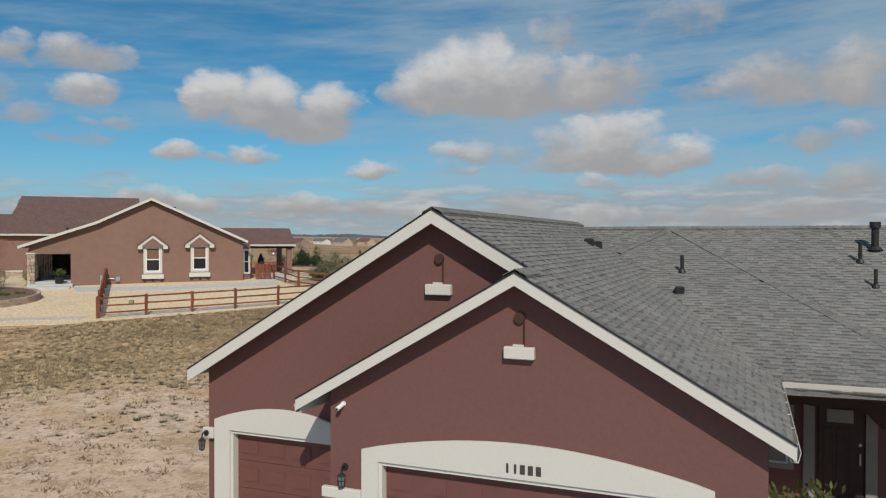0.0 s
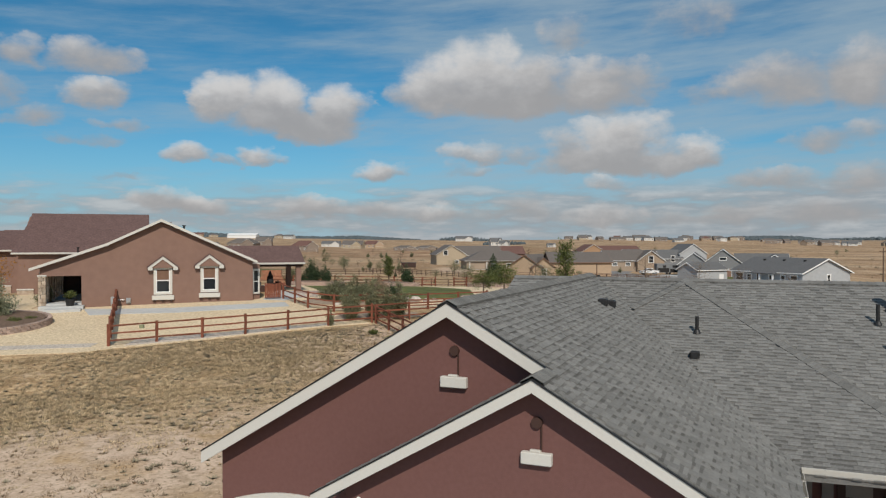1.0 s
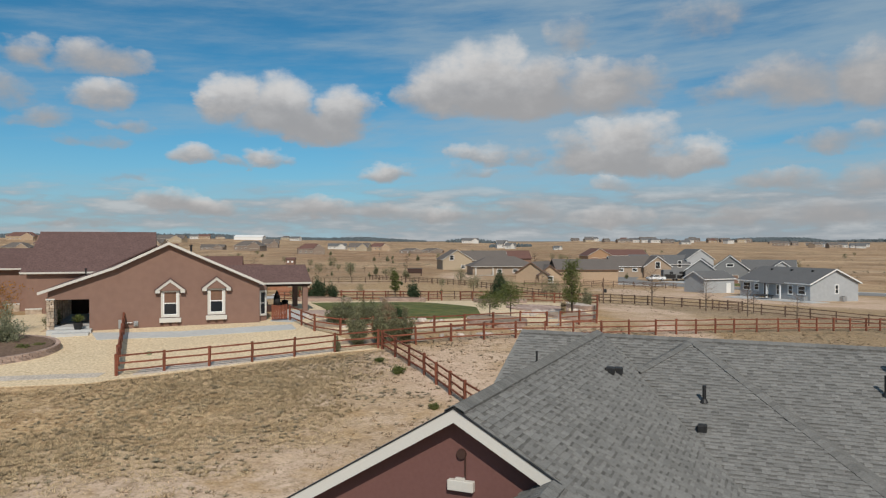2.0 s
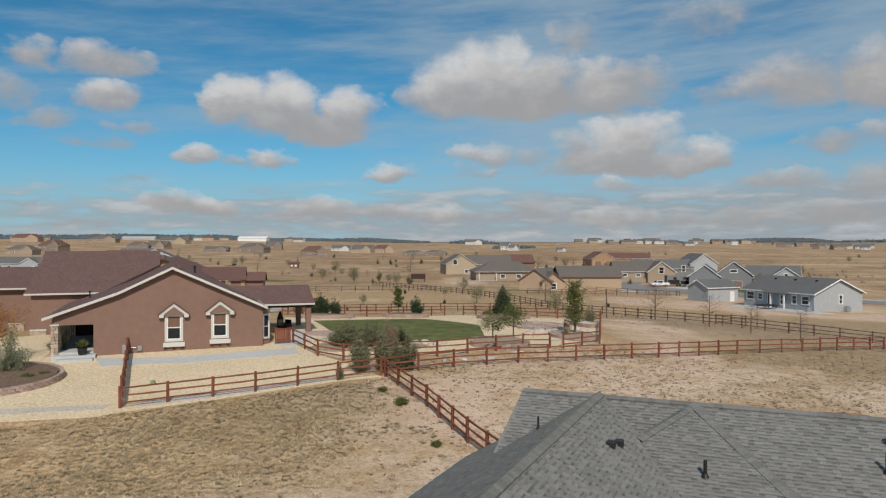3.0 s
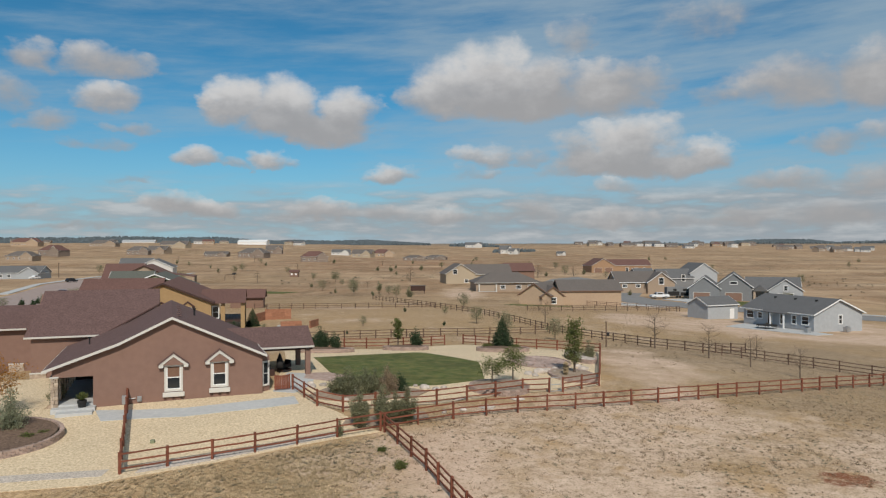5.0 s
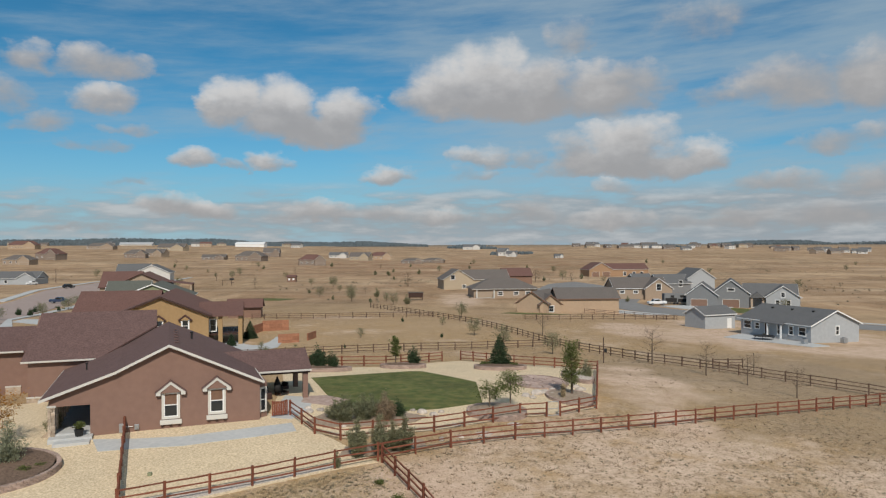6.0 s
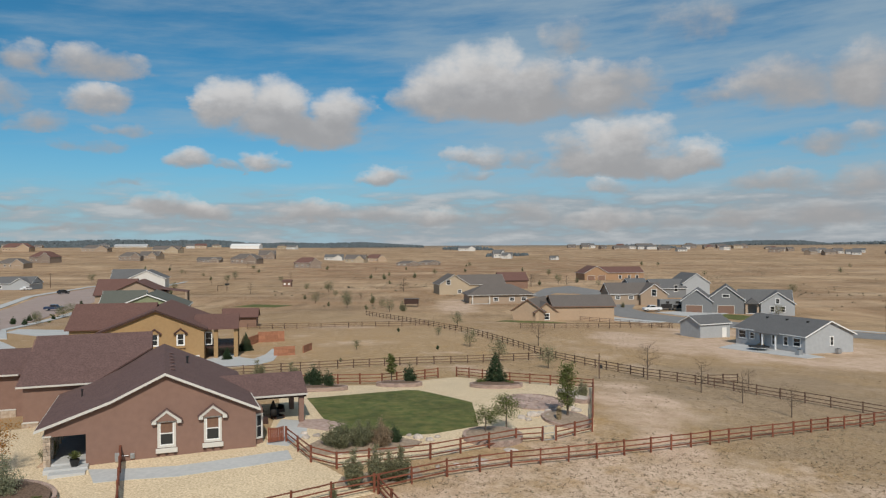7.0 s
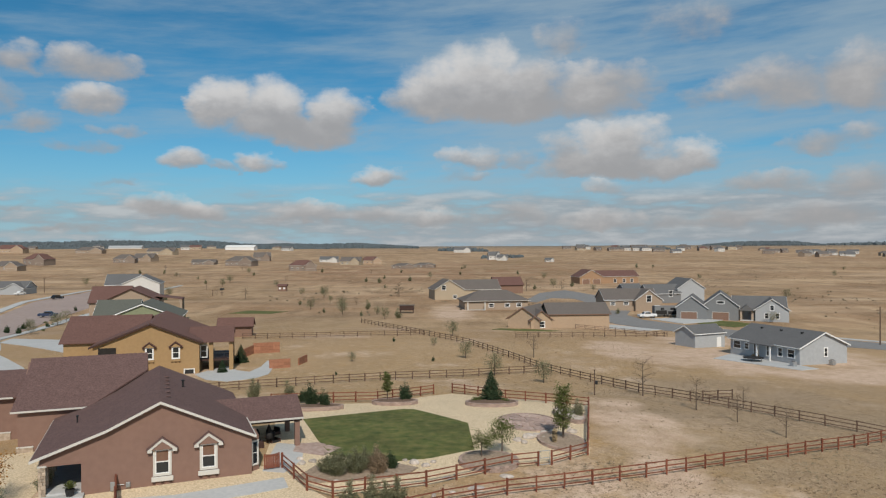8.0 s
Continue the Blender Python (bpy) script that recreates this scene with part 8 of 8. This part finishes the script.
# ---- vehicles and yard objects far off ----
def vehicle(x, y, rot, L, W, H, paint_mat, label, kind="car"):
    t = thing("pickup_truck" if kind == "truck" else "parked_car", pose(x, y, ground(x, y) + 0.16, 0, 0, rot), label, "car", "parked vehicles")
    k = L / 5.8
    if kind == "truck":
        prof = [(-2.9, 0.45), (2.85, 0.45), (2.9, 0.95), (2.75, 1.15), (1.55, 1.22), (0.95, 1.85), (-0.85, 1.88), (-1.0, 1.25), (-2.85, 1.22), (-2.9, 0.9)]
    else:
        prof = [(-2.9, 0.4), (2.85, 0.4), (2.9, 0.8), (2.6, 1.0), (1.5, 1.1), (0.7, 1.75), (-1.9, 1.78), (-2.7, 1.15), (-2.9, 0.9)]
    bm = bm_new()
    prism(bm, [(a * k, -W / 2, b * H / 1.88) for a, b in prof], (0, W, 0))
    bmesh.ops.bevel(bm, geom=bm.edges[:], offset=0.05, segments=2, affect="EDGES")
    part("body", bm, paint_mat, t)
    for sg in (-1, 1):
        bm = bm_new()
        y0 = sg * (W / 2 + 0.002)
        pts = [(-0.75, 1.3), (1.35, 1.3), (0.9, 1.75), (-0.72, 1.78)] if kind == "truck" else [(-2.3, 1.18), (1.2, 1.18), (0.65, 1.64), (-1.8, 1.66)]
        prism(bm, [(a * k, y0, b * H / 1.88) for a, b in pts], (0, sg * 0.012, 0))
        part("side_window", bm, M_CARGLASS, t)
        for wx in (-1.75, 1.85):
            bm = bm_new()
            tube(bm, (wx * k, sg * (W / 2 - 0.22), 0.38), (wx * k, sg * (W / 2 + 0.03), 0.38), 0.40, sides=16)
            wheel = part("wheel", bm, M_CHARCOAL, t, "black tyre")
            bm = bm_new()
            tube(bm, (wx * k, sg * (W / 2 + 0.031), 0.38), (wx * k, sg * (W / 2 + 0.045), 0.38), 0.24, sides=12)
            part("rim", bm, M_METAL, wheel)
        bm = bm_new()
        box(bm, 2.84 * k, sg * W * 0.36 - 0.18, 0.78 * H / 1.88, 2.92 * k, sg * W * 0.36 + 0.18, 0.95 * H / 1.88)
        part("headlight", bm, M_LAMP_GLASS, t)
    bm = bm_new()
    a0, b0, a1, b1 = (1.5, 1.28, 1.0, 1.8) if kind == "truck" else (1.45, 1.13, 0.75, 1.68)
    prism(bm, [(a0 * k + 0.03, -W / 2 + 0.15, b0 * H / 1.88), (a1 * k + 0.03, -W / 2 + 0.15, b1 * H / 1.88), (a1 * k + 0.03, W / 2 - 0.15, b1 * H / 1.88), (a0 * k + 0.03, W / 2 - 0.15, b0 * H / 1.88)], (0.012, 0, 0.01))
    part("windscreen", bm, M_CARGLASS, t)


P_CAR_WHITE = mat("white_car_paint", (0.72, 0.73, 0.74), (0.75, 0.76, 0.77), 2, 0.25, 0, 1, 0.2, 1, 0.95, spec=0.5)
P_CAR_BLACK = mat("black_car_paint", (0.02, 0.022, 0.026), (0.025, 0.028, 0.032), 2, 0.25, 0, 1, 0, spec=0.5)
P_CAR_BLUE = mat("dark_blue_car_paint", (0.03, 0.045, 0.085), (0.035, 0.05, 0.095), 2, 0.25, 0, 1, 0, spec=0.5)
vehicle(66.2, 247.6, 190, 6.2, 2.1, 2.0, P_CAR_WHITE, "white pickup truck parked by the kerb", "truck")
vehicle(-136.0, 251.0, 10, 6.0, 2.1, 2.0, P_CAR_BLUE, "dark blue pickup truck on a driveway", "truck")
vehicle(-177.0, 335.0, 60, 5.2, 2.0, 2.0, P_CAR_BLACK, "black off-road car parked on the street", "car")
vehicle(-212.0, 366.0, 70, 5.4, 2.0, 1.9, P_CAR_WHITE, "white pickup truck by the grey house", "truck")
t = thing("motorhome", pose(75.5, 254.5, ground(75.5, 254.5) + 0.1, 0, 0, 6), "long grey and black camper trailer", "trailer")
bm = bm_new()
prism(bm, [(-5.5, -1.25, 0.6), (4.6, -1.25, 0.6), (4.6, -1.25, 1.6), (6.2, -1.25, 1.9), (6.2, -1.25, 3.6), (-5.5, -1.25, 3.7)], (0, 2.5, 0))
bmesh.ops.bevel(bm, geom=bm.edges[:], offset=0.08, segments=2, affect="EDGES")
part("body", bm, P_GREY_DARK, t)
for a, b, z0, z1 in ((-5.2, -1.2, 0.8, 2.2), (-0.8, 2.4, 0.8, 1.9), (2.8, 6.0, 2.1, 3.3), (-3.4, -2.2, 2.3, 3.1), (0.0, 1.6, 2.3, 3.1)):
    bm = bm_new()
    box(bm, a, -1.275, z0, b, -1.252, z1, bevel=0.008)
    part("panel", bm, M_CHARCOAL, t, "dark swooping side panel")
for a in (-2.0, -1.0):
    bm = bm_new()
    tube(bm, (a, -1.3, 0.4), (a, -1.0, 0.4), 0.4, sides=14)
    part("wheel", bm, M_CHARCOAL, t)


def yard_frame(x, y, rot, label):
    t = thing("play_set", pose(x, y, ground(x, y), 0, 0, rot), label, "play set", "play sets")
    for a in (-2.2, 2.2):
        for b in (-1.1, 1.1):
            bm = bm_new()
            tube(bm, (a, b, 0), (a * 0.95, b * 0.25, 2.6), 0.09, sides=6)
            part("leg", bm, M_FENCE_OLD, t)
    bm = bm_new()
    tube(bm, (-2.4, 0, 2.6), (2.4, 0, 2.6), 0.1, sides=6)
    part("beam", bm, M_FENCE_OLD, t)
    bm = bm_new()
    box(bm, 1.4, -0.8, 1.3, 3.0, 0.8, 1.42)
    part("platform", bm, M_FENCE_OLD, t)
    bm = bm_new()
    prism(bm, [(1.2, -1, 2.7), (1.2, 1, 2.7), (1.2, 0, 3.5)], (2.0, 0, 0))
    part("canopy", bm, M_DARK, t)
    bm = bm_new()
    box(bm, -0.5, -0.2, 0.6, 0.3, 0.2, 0.66)
    part("swing_seat", bm, M_DARK, t)
    for a in (-0.45, 0.25):
        bm = bm_new()
        tube(bm, (a, 0, 0.66), (a, 0, 2.55), 0.015, sides=4)
        part("chain", bm, M_DARK, t)


yard_frame(-111.0, 356.0, 20, "wooden play set in a far yard")
t = thing("raised_hutch", pose(-14.5, 259.5, ground(-14.5, 259.5)), "dark wooden hutch raised on posts", "hutch")
for a in (-2.2, 2.2):
    for b in (-1.0, 1.0):
        bm = bm_new()
        box(bm, a - 0.12, b - 0.12, 0, a + 0.12, b + 0.12, 1.0)
        part("leg", bm, M_FENCE_OLD, t)
bm = bm_new()
box(bm, -2.5, -1.2, 1.002, 2.5, 1.2, 2.7, bevel=0.04)
part("cabin", bm, M_BROWN_PAINT_SHADE, t)
bm = bm_new()
box(bm, -2.7, -1.4, 2.702, 2.7, 1.4, 2.85)
part("roof", bm, M_ROOF_TAUPE, t)
t = thing("field_kiosk", pose(-86.9, 389.0, ground(-86.9, 389.0)), "small reddish hut with pale panels", "hut")
bm = bm_new()
box(bm, -2.2, -1.5, -0.3, 2.2, 1.5, 2.6, bevel=0.03)
part("walls", bm, P_BRICK, t)
bm = bm_new()
prism(bm, [(-2.6, -1.9, 2.602), (2.6, -1.9, 2.602), (2.6, 0, 3.6), (-2.6, 0, 3.6)], (0, 0, 0.1))
prism(bm, [(-2.6, 1.9, 2.602), (2.6, 1.9, 2.602), (2.6, 0, 3.6), (-2.6, 0, 3.6)], (0, 0, 0.1))
part("roof", bm, M_ROOF_RED, t)
for a in (-1.1, 1.1):
    bm = bm_new()
    box(bm, a - 0.5, -1.53, 1.0, a + 0.5, -1.502, 1.9)
    part("panel", bm, M_WHITE, t)
for x, y, hgt in ((101.5, 175.0, 9.0), (-214, 392, 8.0)):
    t = thing("utility_pole", pose(x, y, ground(x, y)), "dark wooden utility pole by the street", "pole", "utility poles")
    bm = bm_new()
    tube(bm, (0, 0, -0.5), (0, 0, hgt), 0.16, 0.11)
    part("pole", bm, M_FENCE_OLD, t)
    bm = bm_new()
    box(bm, -0.9, -0.06, hgt - 0.8, 0.9, 0.06, hgt - 0.66)
    part("crossarm", bm, M_FENCE_OLD, t)

# ---- roof furniture and shingles of the maroon house ----
def red_z(u, v):
    best = -9.0
    for zf, poly in ROOF.values():
        c = False
        for i in range(len(poly)):
            (ax, ay), (bx, by) = poly[i - 1], poly[i]
            if (ay > v) != (by > v) and u < (bx - ax) * (v - ay) / (by - ay) + ax:
                c = not c
        if c:
            best = max(best, zf(u, v))
    return best


for u, v, r, hgt, cap in ((1.54, 9.2, 0.045, 0.42, False), (5.55, 10.35, 0.045, 0.50, False), (5.72, 9.2, 0.04, 0.42, False), (5.95, 11.0, 0.085, 0.55, True), (-2.95, 10.1, 0.03, 0.36, False)):
    z = red_z(u, v)
    bm = bm_new()
    tube(bm, (u, v, z - 0.1), (u, v, z + hgt), r, sides=12)
    tube(bm, (u, v, z + 0.0), (u, v, z + 0.09), r * 2.2, r * 1.3, 12)
    p = part("vent_pipe", bm, M_DARK, RED, "dark plumbing vent pipe")
    if cap:
        bm = bm_new()
        tube(bm, (u, v, z + hgt + 0.001), (u, v, z + hgt + 0.15), r * 1.5, sides=14)
        part("cap", bm, M_DARK, p)
for u, v in ((1.57, 8.1), (-0.50, 8.95), (-0.62, 8.50)):
    z = red_z(u, v)
    bm = bm_new()
    box(bm, u - 0.11, v - 0.12, z - 0.06, u + 0.11, v + 0.12, z + 0.14, bevel=0.03)
    part("roof_vent", bm, M_DARK, RED, "dark box roof vent")


def inside_poly(poly, u, v):
    c = False
    for i in range(len(poly)):
        (ax, ay), (bx, by) = poly[i - 1], poly[i]
        if (ay > v) != (by > v) and u < (bx - ax) * (v - ay) / (by - ay) + ax:
            c = not c
    return c


def shingle_field(key, down, across, exposure, near, limit):
    """Courses of tabs over one slope: the nearest as pieces of their own, the rest joined. near: a stretch of the plan."""
    zf, poly = ROOF[key]
    rng = random.Random(len(key) * 7)
    d2, a2 = Vector((*down, 0)), Vector((*across, 0))
    g = zf(d2.x, d2.y) - zf(0, 0)
    slope_len = math.hypot(1.0, g)
    ds = Vector((d2.x, d2.y, g)) / slope_len
    n = a2.cross(ds).normalized()
    if n.z < 0:
        n = -n
    us = [Vector((*p, 0)).dot(a2) for p in poly]
    vs_ = [Vector((*p, 0)).dot(d2) for p in poly]
    step = exposure / slope_len
    verts, faces, bands, made = [], [], [], 0
    row = 0
    v = max(vs_) - step
    meshes = []
    for k in range(10):
        # raised tabs, and between them the under layer with its band of charcoal granules
        raised = k % 2 == 0
        w, t = (0.12, 0.18, 0.26, 0.15, 0.21)[k // 2], 0.016 if raised else 0.004
        e = exposure * ((1.07, 1.12, 1.05, 1.10, 1.07)[k // 2] if raised else 1.0)
        h = e * (0.0 if raised else (0.42, 0.52, 0.36, 0.48, 0.40)[k // 2])
        bm = bm_new()
        cut = h if h else e * 0.5
        vv = [(-w / 2, 0, 0.002), (w / 2, 0, 0.002), (w / 2, e, t + 0.004), (-w / 2, e, t + 0.004), (-w / 2, e, -0.012), (w / 2, e, -0.012), (-w / 2, 0, -0.012), (w / 2, 0, -0.012), (-w / 2, cut, 0.002 + (t + 0.002) * cut / e), (w / 2, cut, 0.002 + (t + 0.002) * cut / e)]
        q = [bm.verts.new((a2 * x + ds * y + n * z)) for x, y, z in vv]
        for f in ((0, 1, 9, 8), (8, 9, 2, 3), (3, 2, 5, 4), (0, 8, 3, 4, 6), (1, 7, 5, 2, 9)):
            bm.faces.new([q[i] for i in f])
        bmesh.ops.recalc_face_normals(bm, faces=bm.faces[:])
        if n.dot(bm.faces[0].normal) < 0:
            bmesh.ops.reverse_faces(bm, faces=bm.faces[:])
        if h:
            bm.faces[0].material_index = 1
        me = finish(bm, "shingle", M_SHINGLE)
        me.materials.append(M_SHINGLE_BAND_SHADE)
        meshes.append((w, me))
    data = [(w, [p.co.copy() for p in me.vertices], [(tuple(f.vertices), f.material_index) for f in me.polygons]) for w, me in meshes]
    while v > min(vs_) - step:
        u = min(us) - rng.random() * 0.3
        last = 0
        while u < max(us):
            k = 2 * rng.randrange(5) + (last if rng.random() < 0.22 else 1 - last)
            last = k % 2
            w = meshes[k][0]
            c = a2 * (u + w / 2) + d2 * (v + step / 2)
            e0, e1 = c - a2 * (w * 0.5 + 0.01), c + a2 * (w * 0.5 + 0.01)
            if inside_poly(poly, e0.x, e0.y) and inside_poly(poly, e1.x, e1.y):
                o = a2 * (u + w / 2) + d2 * v
                o.z = zf(o.x, o.y)
                if made < limit and near(c.x, c.y):
                    made += 1
                    piece("shingle", meshes[k][1], red_roof[key], Matrix.Translation(o))
                else:
                    b = len(verts)
                    verts.extend(tuple(p + o) for p in data[k][1])
                    faces.extend(tuple(b + i for i in f) for f, _ in data[k][2])
                    bands.extend(i for _, i in data[k][2])
            u += w + 0.001
        v -= step
        row += 1
    me = bpy.data.meshes.new("shingles")
    me.from_pydata(verts, [], faces)
    me.materials.append(M_SHINGLE)
    me.materials.append(M_SHINGLE_BAND_SHADE)
    me.polygons.foreach_set("material_index", bands)
    ob = new("shingles", me)
    ob.parent = red_roof[key]
    ob["kind"] = "stuff"


EXPO = 0.135
shingle_field("roof_slope", (1, 0), (0, 1), EXPO, lambda u, v: v < 2.2 and u > 0.6, 280)
shingle_field("roof_slope_left", (-1, 0), (0, 1), EXPO, lambda u, v: u > -2.2 and v < 3, 40)
shingle_field("roof_slope_gable", (-1, 0), (0, 1), EXPO, lambda u, v: True, 160)
shingle_field("roof_slope_porch", (0, -1), (1, 0), EXPO, lambda u, v: v < 5.6, 220)
shingle_field("roof_slope_hip", (-1, 0), (0, 1), EXPO, lambda u, v: False, 0)
ROOF["roof_slope_main"] = (z_main, [(-4.09, 12.3), (-4.09, 9.36), (-1.65, 12.2), (-0.27, 10.75), (1.03, 12.2), (6.2, 6.0), (11.5, 6.0), (11.5, 12.3)])
shingle_field("roof_slope_main", (0, -1), (1, 0), EXPO, lambda u, v: False, 0)


def ridge_caps(p0, p1, step=0.15, half=0.17, sides=None):
    """Folded cap tabs along a ridge or hip, lapping one over the next and lying on both slopes."""
    p0, p1 = Vector(p0), Vector(p1)
    d = (p1 - p0).normalized()
    flat = Vector((d.y, -d.x, 0)).normalized() * half
    for i in range(int((p1 - p0).length / step)):
        a = p0 + d * step * i
        b = a + d * step * 1.25
        bm = bm_new()
        for j, s in enumerate((flat, -flat)):
            if sides:
                drop = Vector((0, 0, sides[j]))
            else:
                m = a + s
                drop = Vector((0, 0, min(max(red_z(m.x, m.y) - red_z(a.x, a.y), -0.08), 0.0)))
            q = [bm.verts.new(x) for x in (a + Vector((0, 0, 0.046)), b + Vector((0, 0, 0.034)), b + s + drop + Vector((0, 0, 0.034)), a + s + drop + Vector((0, 0, 0.044)))]
            bm.faces.new(q)
            w = [bm.verts.new(x) for x in (q[0].co, q[3].co, q[3].co - Vector((0, 0, 0.012)), q[0].co - Vector((0, 0, 0.012)))]
            bm.faces.new(w)
            # dark outer lip: the thin shadow line beside the cap, put into colour
            edge = [bm.verts.new(x) for x in (q[3].co, q[2].co, q[2].co - Vector((0, 0, 0.045)), q[3].co - Vector((0, 0, 0.045)))]
            bm.faces.new(edge).material_index = 1
        cap = part("ridge_cap", bm, M_SHINGLE, RED)
        cap.data.materials.append(M_SHINGLE_BAND_SHADE)


ridge_caps((-1.65, 0.9, 5.905), (-1.65, 12.1, 5.905), sides=(-0.085, -0.088))
ridge_caps((0, 0.0, 4.965), (0, 0.9, 4.965), sides=(-0.085, -0.086))
ridge_caps((6.69, 4.58, 2.85), (1.03, 12.17, 5.75))
ridge_caps((-0.25, 10.34, 5.06), (1.03, 12.17, 5.75))
ridge_caps((-4.05, 12.3, 5.77), (14, 12.3, 5.77), 0.2, sides=(-0.069, -0.069))
